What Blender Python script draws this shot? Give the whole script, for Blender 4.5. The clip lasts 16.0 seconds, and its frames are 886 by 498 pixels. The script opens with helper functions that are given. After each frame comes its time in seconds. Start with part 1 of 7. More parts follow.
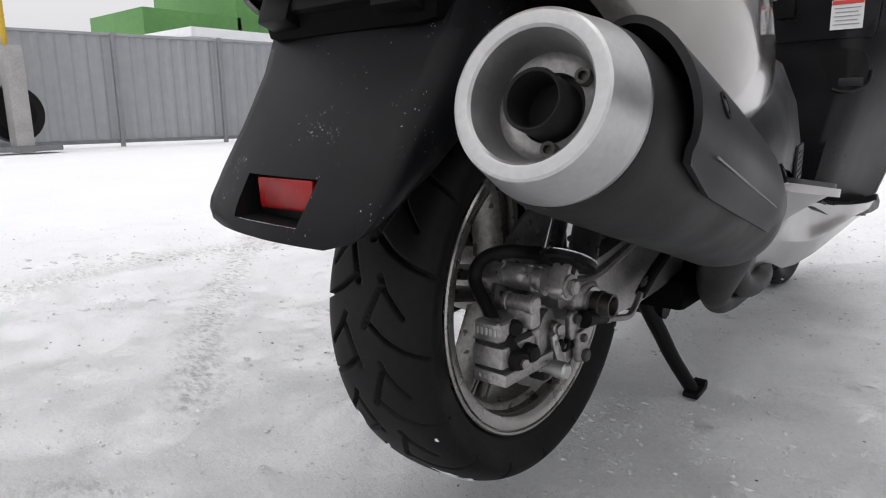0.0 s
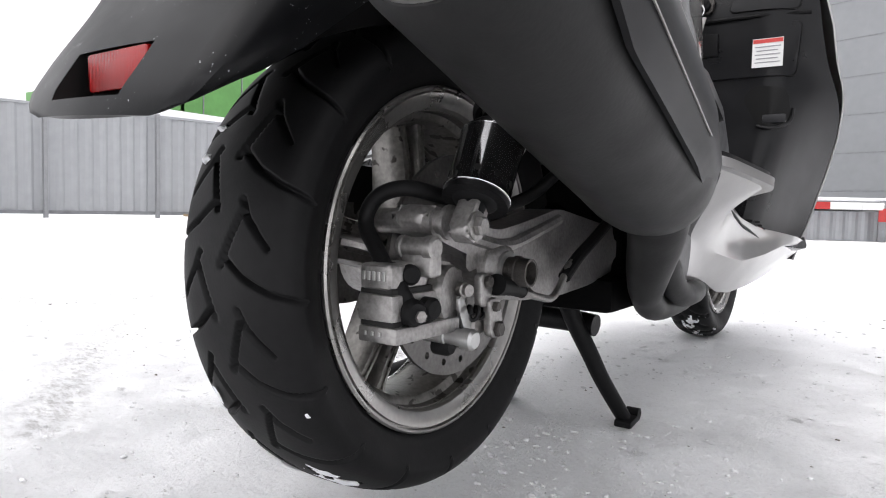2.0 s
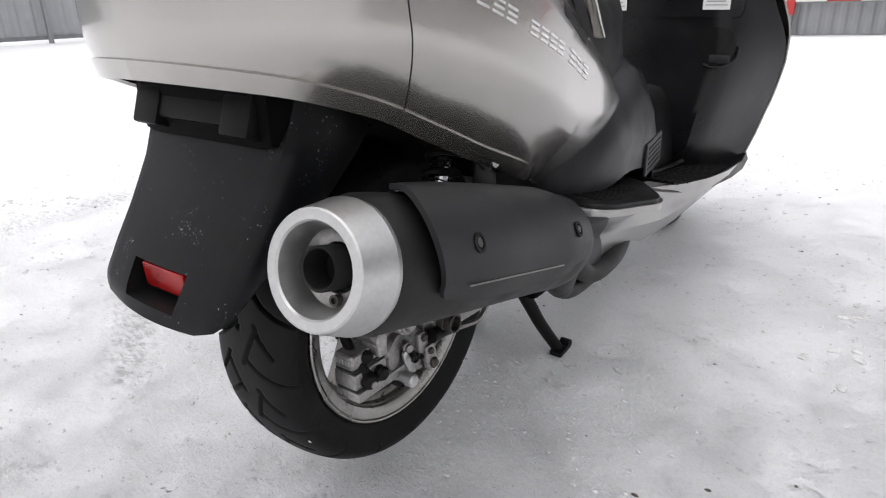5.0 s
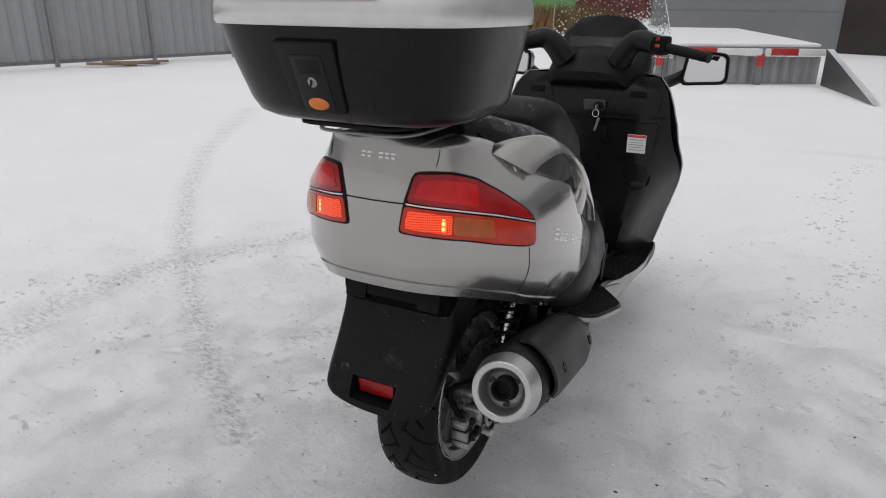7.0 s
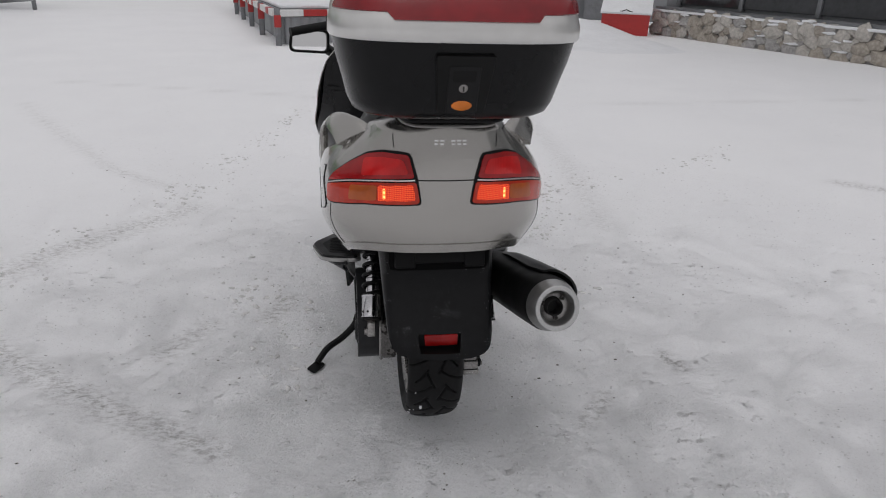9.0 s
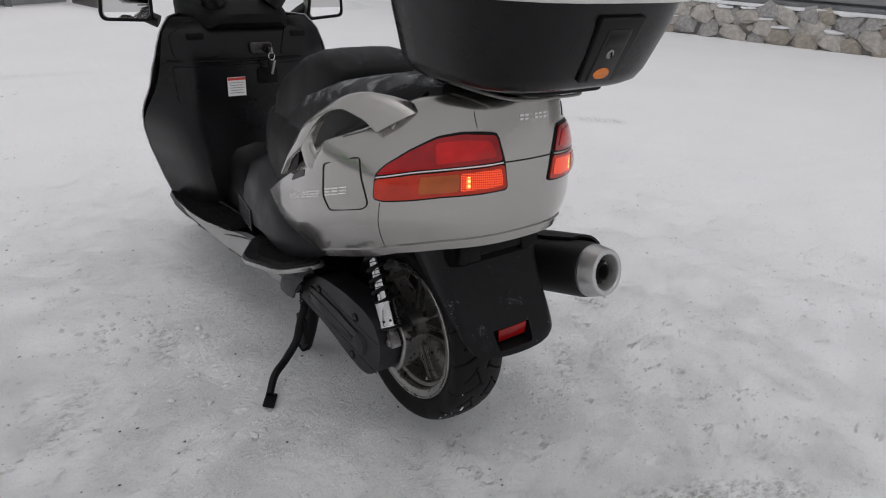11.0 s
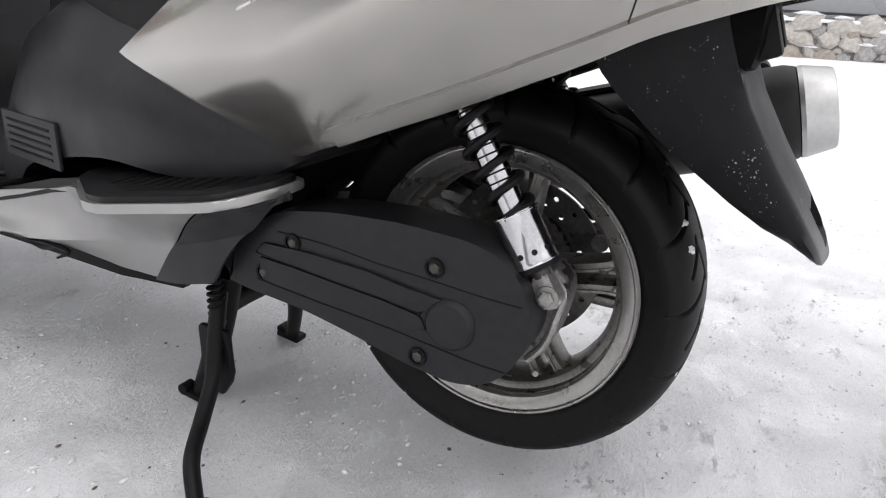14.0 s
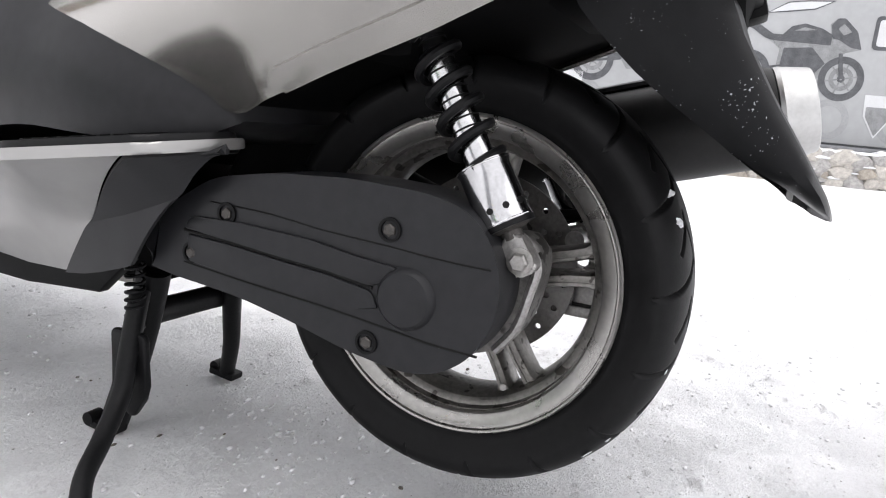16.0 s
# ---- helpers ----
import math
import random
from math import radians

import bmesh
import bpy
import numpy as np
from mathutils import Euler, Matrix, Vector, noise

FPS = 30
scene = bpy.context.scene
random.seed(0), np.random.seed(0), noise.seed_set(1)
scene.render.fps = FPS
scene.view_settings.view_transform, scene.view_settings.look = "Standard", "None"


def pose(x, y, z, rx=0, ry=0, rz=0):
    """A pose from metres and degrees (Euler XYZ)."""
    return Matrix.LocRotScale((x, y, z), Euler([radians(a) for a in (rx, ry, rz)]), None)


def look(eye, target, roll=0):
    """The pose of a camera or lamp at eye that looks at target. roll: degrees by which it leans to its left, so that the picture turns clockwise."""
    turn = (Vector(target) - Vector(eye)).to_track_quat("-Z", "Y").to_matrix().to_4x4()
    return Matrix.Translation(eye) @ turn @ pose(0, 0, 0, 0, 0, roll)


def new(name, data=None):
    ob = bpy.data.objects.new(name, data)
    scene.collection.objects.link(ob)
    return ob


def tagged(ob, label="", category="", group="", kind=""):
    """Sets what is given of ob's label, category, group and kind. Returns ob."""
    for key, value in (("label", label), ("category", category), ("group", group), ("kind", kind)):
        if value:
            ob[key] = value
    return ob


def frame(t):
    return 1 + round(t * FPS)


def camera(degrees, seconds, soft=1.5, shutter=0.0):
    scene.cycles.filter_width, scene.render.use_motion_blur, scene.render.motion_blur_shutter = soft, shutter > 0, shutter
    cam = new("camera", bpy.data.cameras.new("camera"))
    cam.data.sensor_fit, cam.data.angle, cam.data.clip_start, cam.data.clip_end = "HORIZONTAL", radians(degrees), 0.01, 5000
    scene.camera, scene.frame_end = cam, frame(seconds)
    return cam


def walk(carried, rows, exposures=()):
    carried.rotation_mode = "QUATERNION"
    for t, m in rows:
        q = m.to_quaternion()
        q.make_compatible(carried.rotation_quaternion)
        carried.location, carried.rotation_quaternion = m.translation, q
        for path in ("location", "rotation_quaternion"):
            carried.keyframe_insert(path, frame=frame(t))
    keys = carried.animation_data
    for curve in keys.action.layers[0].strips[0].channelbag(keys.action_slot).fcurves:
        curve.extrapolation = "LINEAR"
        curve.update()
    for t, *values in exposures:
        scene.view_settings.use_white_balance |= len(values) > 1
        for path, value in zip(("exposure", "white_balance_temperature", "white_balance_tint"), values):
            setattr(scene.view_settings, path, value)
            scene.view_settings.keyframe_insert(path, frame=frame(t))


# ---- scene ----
cam = camera(67.2, 16.0, soft=1.1)
PATH = [
    (0, (0.516, -0.739, 0.532), (-0.742, 0.763, 0.132), -0.9),
    (0.5, (0.487, -0.662, 0.393), (-0.742, 0.911, 0.267), -1.3),
    (1, (0.485, -0.63, 0.369), (-0.689, 0.987, 0.273), 0.4),
    (1.5, (0.488, -0.629, 0.365), (-0.659, 1.007, 0.266), 1.2),
    (2, (0.49, -0.628, 0.362), (-0.646, 1.013, 0.237), 1.4),
    (2.5, (0.489, -0.625, 0.357), (-0.651, 1.01, 0.19), 1.5),
    (3, (0.494, -0.621, 0.356), (-0.636, 1.018, 0.166), 1.9),
    (5.5, (0.77, -0.847, 0.925), (-0.324, 0.632, 0.141), -1.4),
    (6, (0.821, -1.055, 1.058), (-0.217, 0.528, 0.412), -1.4),
    (6.5, (0.797, -1.24, 1.152), (-0.232, 0.333, 0.468), -1.5),
    (7, (0.653, -1.36, 1.203), (-0.187, 0.321, 0.517), 0.6),
    (7.5, (0.46, -1.579, 1.235), (-0.201, 0.2, 0.603), 0.5),
    (8, (0.263, -1.697, 1.278), (-0.117, 0.153, 0.622), -2.7),
    (8.5, (0.032, -1.684, 1.275), (-0.074, 0.186, 0.575), -0.9),
    (9, (-0.222, -1.752, 1.292), (0.062, 0.071, 0.521), 1.9),
    (11.5, (-1.018, -1.082, 1.239), (0.247, 0.22, 0.399), 2.6),
    (12, (-1.082, -0.905, 1.228), (0.324, 0.222, 0.361), 2.2),
    (12.5, (-1.105, -0.737, 1.189), (0.343, 0.266, 0.241), 1.4),
    (13, (-1.047, -0.545, 1.116), (0.432, 0.453, 0.213), -1.8),
    (13.5, (-0.976, -0.385, 0.954), (0.579, 0.458, 0.022), 3.0),
    (14, (-0.826, -0.301, 0.666), (0.855, 0.508, -0.053), 3.3),
    (14.5, (-0.761, -0.282, 0.497), (1.019, 0.508, 0.044), 3.7),
    (15, (-0.763, -0.288, 0.474), (1.029, 0.502, 0.068), 3.8),
    (15.5, (-0.77, -0.285, 0.473), (1.029, 0.488, 0.069), 4.7),
    (16, (-0.772, -0.29, 0.484), (1.036, 0.473, 0.101), 5.5),
]
EXPOSURES = [(t, stops, 6500, 12.5) for t, stops in ((0, -0.04), (0.5, 0.03), (1.0, 0.29), (1.5, 0.65), (2.0, 0.73), (3.0, 0.71), (5.5, -0.02), (6.0, -0.30), (7.0, -0.57), (7.5, -0.76), (8.5, -0.84), (9.0, -0.84), (11.5, -0.62), (12.0, -0.47), (13.0, -0.29), (13.5, -0.06), (14.0, 0.40), (14.5, 0.73), (16.0, 0.75))]
walk(cam, [(t, look(eye, target, roll)) for t, eye, target, roll in PATH],
     exposures=EXPOSURES)

# ---- world, sun, exposure ----
world = bpy.data.worlds.new("overcast_sky")
scene.world = world
world.use_nodes = True
wn = world.node_tree
wn.nodes.clear()
w_out = wn.nodes.new("ShaderNodeOutputWorld")
w_bg = wn.nodes.new("ShaderNodeBackground")
w_sat = wn.nodes.new("ShaderNodeHueSaturation")
w_sky = wn.nodes.new("ShaderNodeTexSky")
w_sky.sky_type = 'NISHITA'
w_sky.sun_disc = False
w_sky.sun_elevation = radians(75)
w_sky.sun_rotation = radians(215)
w_sky.air_density = 1.0
w_sky.dust_density = 6.0
w_sky.ozone_density = 1.0
w_sat.inputs["Saturation"].default_value = 0.10
w_bg.inputs["Strength"].default_value = 0.141
wn.links.new(w_sky.outputs[0], w_sat.inputs["Color"])
w_mix = wn.nodes.new("ShaderNodeMix")
w_mix.data_type = 'RGBA'
w_mix.inputs["Factor"].default_value = 0.6
w_mix.inputs["B"].default_value = (7.6, 7.65, 7.8, 1)     # even cloud cover
wn.links.new(w_sat.outputs[0], w_mix.inputs["A"])
wn.links.new(w_mix.outputs["Result"], w_bg.inputs["Color"])
wn.links.new(w_bg.outputs[0], w_out.inputs["Surface"])

sun_data = bpy.data.lights.new("sun", 'SUN')
sun_data.energy = 0.5
sun_data.angle = radians(90)
sun_data.color = (1.0, 0.985, 0.97)
sun = new("sun", sun_data)
sun.matrix_world = look((1.0, -2.2, 9), (0, 0, 0))


# ---- small building kit ----
def material(name, color=(0.5, 0.5, 0.5), rough=0.5, metal=0.0, coat=0.0, var=0.0, scale=20.0, bump=0.0, bscale=80.0, spec=0.5, rvar=0.0, dist=0.002, flecks=None):
    """A node material: base colour with two scales of variation, roughness variation, fine relief, optional flecks (colour, scale, amount)."""
    m = bpy.data.materials.new(name)
    m.use_nodes = True
    nt = m.node_tree
    b = nt.nodes["Principled BSDF"]
    b.inputs["Metallic"].default_value = metal
    b.inputs["Roughness"].default_value = rough
    b.inputs["Specular IOR Level"].default_value = spec
    b.inputs["Coat Weight"].default_value = coat
    b.inputs["Coat Roughness"].default_value = 0.08
    b.inputs["Base Color"].default_value = (*color, 1)
    tc = nt.nodes.new("ShaderNodeTexCoord")
    col = None
    if var > 0:
        n1, n2 = nt.nodes.new("ShaderNodeTexNoise"), nt.nodes.new("ShaderNodeTexNoise")
        n1.inputs["Scale"].default_value, n2.inputs["Scale"].default_value = scale, scale * 7.3
        n1.inputs["Detail"].default_value = n2.inputs["Detail"].default_value = 5
        add = nt.nodes.new("ShaderNodeMath")
        add.operation = 'ADD'
        ramp = nt.nodes.new("ShaderNodeMapRange")
        ramp.inputs["From Min"].default_value, ramp.inputs["From Max"].default_value = 0.7, 1.3
        ramp.inputs["To Min"].default_value, ramp.inputs["To Max"].default_value = 1 - var, 1 + var
        mul = nt.nodes.new("ShaderNodeVectorMath")
        mul.operation = 'SCALE'
        mul.inputs[0].default_value = color
        for n in (n1, n2):
            nt.links.new(tc.outputs["Object"], n.inputs["Vector"])
        nt.links.new(n1.outputs["Fac"], add.inputs[0])
        nt.links.new(n2.outputs["Fac"], add.inputs[1])
        nt.links.new(add.outputs[0], ramp.inputs["Value"])
        nt.links.new(ramp.outputs[0], mul.inputs["Scale"])
        col = mul.outputs[0]
        if rvar > 0:
            rr = nt.nodes.new("ShaderNodeMapRange")
            rr.inputs["From Min"].default_value, rr.inputs["From Max"].default_value = 0.3, 0.7
            rr.inputs["To Min"].default_value, rr.inputs["To Max"].default_value = max(0.02, rough - rvar), min(1, rough + rvar)
            nt.links.new(n1.outputs["Fac"], rr.inputs["Value"])
            nt.links.new(rr.outputs[0], b.inputs["Roughness"])
    if flecks:
        fcol, fscale, famount = flecks[:3]
        fn = nt.nodes.new("ShaderNodeTexNoise")
        fn.inputs["Scale"].default_value = fscale
        fn.inputs["Detail"].default_value = 2
        fr = nt.nodes.new("ShaderNodeMapRange")
        fr.inputs["From Min"].default_value, fr.inputs["From Max"].default_value = famount, famount + 0.04
        drift = nt.nodes.new("ShaderNodeTexNoise")
        drift.inputs["Scale"].default_value, drift.inputs["Detail"].default_value = 26, 5
        lean = nt.nodes.new("ShaderNodeMath")
        lean.operation = 'MULTIPLY_ADD'
        lean.inputs[1].default_value = 0.55
        nt.links.new(tc.outputs["Object"], drift.inputs["Vector"])
        nt.links.new(drift.outputs["Fac"], lean.inputs[0])
        mx = nt.nodes.new("ShaderNodeMix")
        mx.data_type = 'RGBA'
        nt.links.new(tc.outputs["Object"], fn.inputs["Vector"])
        nt.links.new(fn.outputs["Fac"], lean.inputs[2])
        less = nt.nodes.new("ShaderNodeMath")
        less.operation = 'SUBTRACT'
        less.inputs[1].default_value = 0.275
        nt.links.new(lean.outputs[0], less.inputs[0])
        nt.links.new(less.outputs[0], fr.inputs["Value"])
        lying = fr.outputs[0]
        if len(flecks) > 3:
            geo, axes = nt.nodes.new("ShaderNodeNewGeometry"), nt.nodes.new("ShaderNodeSeparateXYZ")
            top, both = nt.nodes.new("ShaderNodeMapRange"), nt.nodes.new("ShaderNodeMath")
            top.inputs["From Min"].default_value, top.inputs["From Max"].default_value = flecks[3], flecks[3] + 0.35
            both.operation = 'MULTIPLY'
            nt.links.new(geo.outputs["Normal"], axes.inputs[0])
            nt.links.new(axes.outputs["Z"], top.inputs["Value"])
            nt.links.new(top.outputs[0], both.inputs[0])
            nt.links.new(lying, both.inputs[1])
            lying = both.outputs[0]
        nt.links.new(lying, mx.inputs["Factor"])
        if col:
            nt.links.new(col, mx.inputs["A"])
        else:
            mx.inputs["A"].default_value = (*color, 1)
        mx.inputs["B"].default_value = (*fcol, 1)
        col = mx.outputs["Result"]
    if col:
        nt.links.new(col, b.inputs["Base Color"])
    if bump > 0:
        nb = nt.nodes.new("ShaderNodeTexNoise")
        nb.inputs["Scale"].default_value = bscale
        nb.inputs["Detail"].default_value = 6
        bp = nt.nodes.new("ShaderNodeBump")
        bp.inputs["Strength"].default_value = bump
        bp.inputs["Distance"].default_value = dist
        nt.links.new(tc.outputs["Object"], nb.inputs["Vector"])
        nt.links.new(nb.outputs["Fac"], bp.inputs["Height"])
        nt.links.new(bp.outputs[0], b.inputs["Normal"])
    return m


def mesh_from(name, bm, mat, smooth=True, angle=32):
    bmesh.ops.recalc_face_normals(bm, faces=bm.faces)
    me = bpy.data.meshes.new(name)
    bm.to_mesh(me)
    bm.free()
    if smooth:
        me.shade_smooth()
        me.set_sharp_from_angle(angle=radians(angle))
    me.materials.append(mat)
    return me


def part(name, bm, mat, parent, label="", smooth=True, angle=32):
    """Links a bmesh as one mesh object under a thing or a part."""
    ob = new(name, mesh_from(name, bm, mat, smooth, angle))
    ob.parent = parent
    if parent is not None:
        ob.matrix_parent_inverse = parent.matrix_world.inverted()
    if label:
        tagged(ob, label=label)
    return ob


def thing(name, label, category, group="", kind="", at=(0, 0, 0)):
    ob = new(name)
    ob.empty_display_size = 0.1
    ob.matrix_world = Matrix.Translation(at)
    ob.location = at
    bpy.context.view_layer.update()
    return tagged(ob, label, category, group, kind)


def solid(name, bm, mat, label, category, group="", kind="", smooth=True, angle=32):
    ob = new(name, mesh_from(name, bm, mat, smooth, angle))
    return tagged(ob, label, category, group, kind)


def curve(points, n):
    """Catmull-Rom through points: n samples in all, ends included."""
    p = [Vector(q) for q in points]
    p = [2 * p[0] - p[1]] + p + [2 * p[-1] - p[-2]]
    out = []
    m = len(p) - 3
    for k in range(n):
        u = m * k / (n - 1)
        i = min(int(u), m - 1)
        f = u - i
        a, b, c, d = p[i:i + 4]
        out.append(0.5 * ((2 * b) + (c - a) * f + (2 * a - 5 * b + 4 * c - d) * f * f + (3 * b - a - 3 * c + d) * f ** 3))
    return out


def skin(rows, closed_u=False, closed_v=False, cap=False, bm=None):
    """A sheet through rows of points (each row of equal length)."""
    bm = bm or bmesh.new()
    vs = [[bm.verts.new(p) for p in r] for r in rows]
    R, C = len(vs), len(vs[0])
    for i in range(R if closed_u else R - 1):
        for j in range(C if closed_v else C - 1):
            q = [vs[i][j], vs[i][(j + 1) % C], vs[(i + 1) % R][(j + 1) % C], vs[(i + 1) % R][j]]
            try:
                bm.faces.new(q)
            except ValueError:
                pass
    if cap and closed_v and not closed_u:
        bm.faces.new(list(reversed(vs[0])))
        bm.faces.new(vs[-1])
    return bm


def thick(rows, t):
    """A sheet through rows, given thickness t towards its back, with closed rims."""
    bm = skin(rows)
    bmesh.ops.recalc_face_normals(bm, faces=bm.faces)
    bmesh.ops.solidify(bm, geom=list(bm.faces), thickness=t)
    return bm


def sweep(points, section, ups=None, cap=True, closed=False, bm=None):
    """section: function of (k, u) giving 2D points; the frame follows the path."""
    n = len(points)
    rows = []
    up = Vector((0, 0, 1))
    for k, p in enumerate(points):
        a, b = points[max(k - 1, 0)], points[min(k + 1, n - 1)]
        if closed:
            a, b = points[(k - 1) % n], points[(k + 1) % n]
        d = (Vector(b) - Vector(a)).normalized()
        if ups:
            up = Vector(ups[k] if isinstance(ups, list) else ups)
        side = d.cross(up)
        if side.length < 1e-4:
            side = d.cross(Vector((1, 0, 0)))
        side.normalize()
        u2 = side.cross(d).normalized()
        if not ups:
            up = u2
        rows.append([Vector(p) + side * s[0] + u2 * s[1] for s in section(k, k / max(1, n - 1))])
    return skin(rows, closed_u=closed, closed_v=True, cap=cap and not closed, bm=bm)


def tube(points, r, n=10, cap=True, closed=False, bm=None):
    rad = r if callable(r) else (lambda u: r)
    return sweep(points, lambda k, u: [(rad(u) * math.cos(2 * math.pi * j / n), rad(u) * math.sin(2 * math.pi * j / n)) for j in range(n)], cap=cap, closed=closed, bm=bm)


def lathe(profile, m, n=32, closed=False, bm=None):
    """profile of (radius, height) turned about local z, placed by m."""
    rows = [[m @ Vector((r * math.cos(2 * math.pi * j / n), r * math.sin(2 * math.pi * j / n), h)) for j in range(n)] for r, h in profile]
    return skin(rows, closed_u=closed, closed_v=True, cap=not closed, bm=bm)


def frame_to(p, d):
    """A pose at p whose z looks along d."""
    return Matrix.Translation(p) @ Vector(d).to_track_quat('Z', 'Y').to_matrix().to_4x4()


def block(size, m, bevel=0.0, seg=2, bm=None):
    bm2 = bmesh.new()
    bmesh.ops.create_cube(bm2, size=1.0)
    bmesh.ops.scale(bm2, vec=size, verts=bm2.verts)
    if bevel > 0:
        bmesh.ops.bevel(bm2, geom=list(bm2.edges), offset=bevel, segments=seg, profile=0.6, affect='EDGES')
    bmesh.ops.transform(bm2, matrix=m, verts=bm2.verts)
    if bm is None:
        return bm2
    return merge(bm, bm2)


def merge(bm, other):
    me = bpy.data.meshes.new("tmp")
    other.to_mesh(me)
    other.free()
    bm.from_mesh(me)
    bpy.data.meshes.remove(me)
    return bm


def prism(outline, depth, m, bevel=0.0, seg=2, bm=None):
    """A flat outline (local x, y) drawn out along local z by depth, edges rounded."""
    b2 = bmesh.new()
    lo = [b2.verts.new((x, y, 0)) for x, y in outline]
    hi = [b2.verts.new((x, y, depth)) for x, y in outline]
    n = len(outline)
    b2.faces.new(list(reversed(lo)))
    b2.faces.new(hi)
    for i in range(n):
        b2.faces.new((lo[i], lo[(i + 1) % n], hi[(i + 1) % n], hi[i]))
    if bevel > 0:
        rim = [e for e in b2.edges if abs(e.verts[0].co.z - e.verts[1].co.z) < 1e-6]
        bmesh.ops.bevel(b2, geom=rim, offset=bevel, segments=seg, profile=0.5, affect='EDGES')
    bmesh.ops.transform(b2, matrix=m, verts=b2.verts)
    return b2 if bm is None else merge(bm, b2)


def rounded(points, r, k=4):
    """Rounds the corners of a closed 2D outline."""
    out, n = [], len(points)
    for i in range(n):
        p, a, b = Vector(points[i]), Vector(points[i - 1]), Vector(points[(i + 1) % n])
        ra = min(r, (a - p).length * 0.45, (b - p).length * 0.45)
        s, e = p + (a - p).normalized() * ra, p + (b - p).normalized() * ra
        for j in range(k + 1):
            f = j / k
            out.append(tuple((s * (1 - f) ** 2 + p * 2 * f * (1 - f) + e * f * f)))
    return out


X_OUT = Matrix(((0, 0, 1, 0), (1, 0, 0, 0), (0, 1, 0, 0), (0, 0, 0, 1)))    # local (x, y, z) -> world (z, x, y): outlines in the y-z plane


def side_plane(x):
    return Matrix.Translation((x, 0, 0)) @ X_OUT


# ---- materials ----
M_SILVER = material("champagne_silver_paint", (0.372, 0.359, 0.339), 0.24, 0.85, 0.9, var=0.04, scale=3, bump=0.02, bscale=900)
M_SILVER_LID = material("silver_lid_paint", (0.62, 0.615, 0.60), 0.32, 0.55, 0.5, var=0.05, scale=4, bump=0.02, bscale=700)
M_SILVER_LIGHT = material("light_silver_paint", (0.345, 0.341, 0.333), 0.30, 0.75, 0.5, var=0.05, scale=4, bump=0.02, bscale=700)
M_BLACK = material("textured_black_plastic", (0.0052, 0.0052, 0.0058), 0.36, spec=0.25, var=0.25, scale=6, bump=0.25, bscale=700, rvar=0.10, dist=0.0006)
M_CASE = material("satin_black_case", (0.0125, 0.0127, 0.0145), 0.40, spec=0.28, var=0.25, scale=9, bump=0.12, bscale=500, rvar=0.12, dist=0.0006)
M_BLACK_DEEP = material("matt_black_plastic", (0.0040, 0.0040, 0.0044), 0.52, spec=0.15, var=0.3, scale=9, bump=0.15, bscale=500, rvar=0.1, dist=0.0006)
M_TUB = material("glossy_black_tub", (0.0040, 0.0041, 0.0047), 0.27, spec=0.22, var=0.25, scale=6, bump=0.05, bscale=500, rvar=0.08, dist=0.0005)
M_SHIELD = material("satin_black_shield", (0.0060, 0.0061, 0.0070), 0.34, spec=0.25, var=0.25, scale=5, bump=0.08, bscale=600, rvar=0.10, dist=0.0005)
# darker copy of the matt black: deep shade of hollows put into the colour
M_SHADED_BLACK = material("shaded_black_plastic", (0.0025, 0.0025, 0.0027), 0.7, spec=0.06, var=0.3, scale=9)
M_GREY_PLASTIC = material("dark_grey_plastic", (0.017, 0.0172, 0.0190), 0.45, spec=0.34, var=0.2, scale=5, bump=0.2, bscale=800, rvar=0.08, dist=0.0005)
M_MUDGUARD = material("dusty_black_plastic", (0.0052, 0.0054, 0.0062), 0.42, spec=0.17, var=0.3, scale=7, bump=0.12, bscale=600, rvar=0.1, dist=0.0006, flecks=((0.42, 0.43, 0.45), 420, 0.752))
M_SEAT = material("black_vinyl", (0.0072, 0.0072, 0.008), 0.50, spec=0.20, var=0.2, scale=12, bump=0.35, bscale=420, rvar=0.08, dist=0.0008, flecks=((0.75, 0.77, 0.8), 380, 0.715, 0.50))
M_SEAT_SNOWY = material("snow_dusted_vinyl", (0.0095, 0.0095, 0.0105), 0.52, spec=0.24, var=0.2, scale=12, bump=0.35, bscale=300, rvar=0.08, dist=0.0008, flecks=((0.75, 0.77, 0.8), 380, 0.600, 0.35))
M_RUBBER = material("tyre_rubber", (0.0055, 0.0055, 0.0059), 0.55, spec=0.18, var=0.35, scale=14, bump=0.2, bscale=350, rvar=0.1, dist=0.0008)
M_RIM = material("silver_rim_paint", (0.36, 0.35, 0.335), 0.30, 0.85, 0.3, var=0.12, scale=18, bump=0.06, bscale=300, rvar=0.08)
M_ALU = material("cast_aluminium", (0.33, 0.32, 0.312), 0.40, 0.8, var=0.32, scale=30, bump=0.2, bscale=260, rvar=0.1, dist=0.0008)
M_RIM_DARK = material("grimy_rim_paint", (0.215, 0.207, 0.195), 0.38, 0.8, var=0.35, scale=22, bump=0.12, bscale=300, rvar=0.1, flecks=((0.06, 0.055, 0.05), 60, 0.62))
M_ALU_GRIMY = material("grimy_aluminium", (0.15, 0.145, 0.14), 0.5, 0.7, var=0.4, scale=26, bump=0.25, bscale=240, rvar=0.1, dist=0.0008, flecks=((0.03, 0.028, 0.026), 45, 0.60))
M_ALU_BRUSHED = material("brushed_aluminium", (0.50, 0.50, 0.495), 0.36, 0.9, var=0.08, scale=25, bump=0.05, bscale=500, rvar=0.06)
M_CHROME = material("chrome", (0.78, 0.78, 0.79), 0.07, 1.0, var=0.04, scale=30)
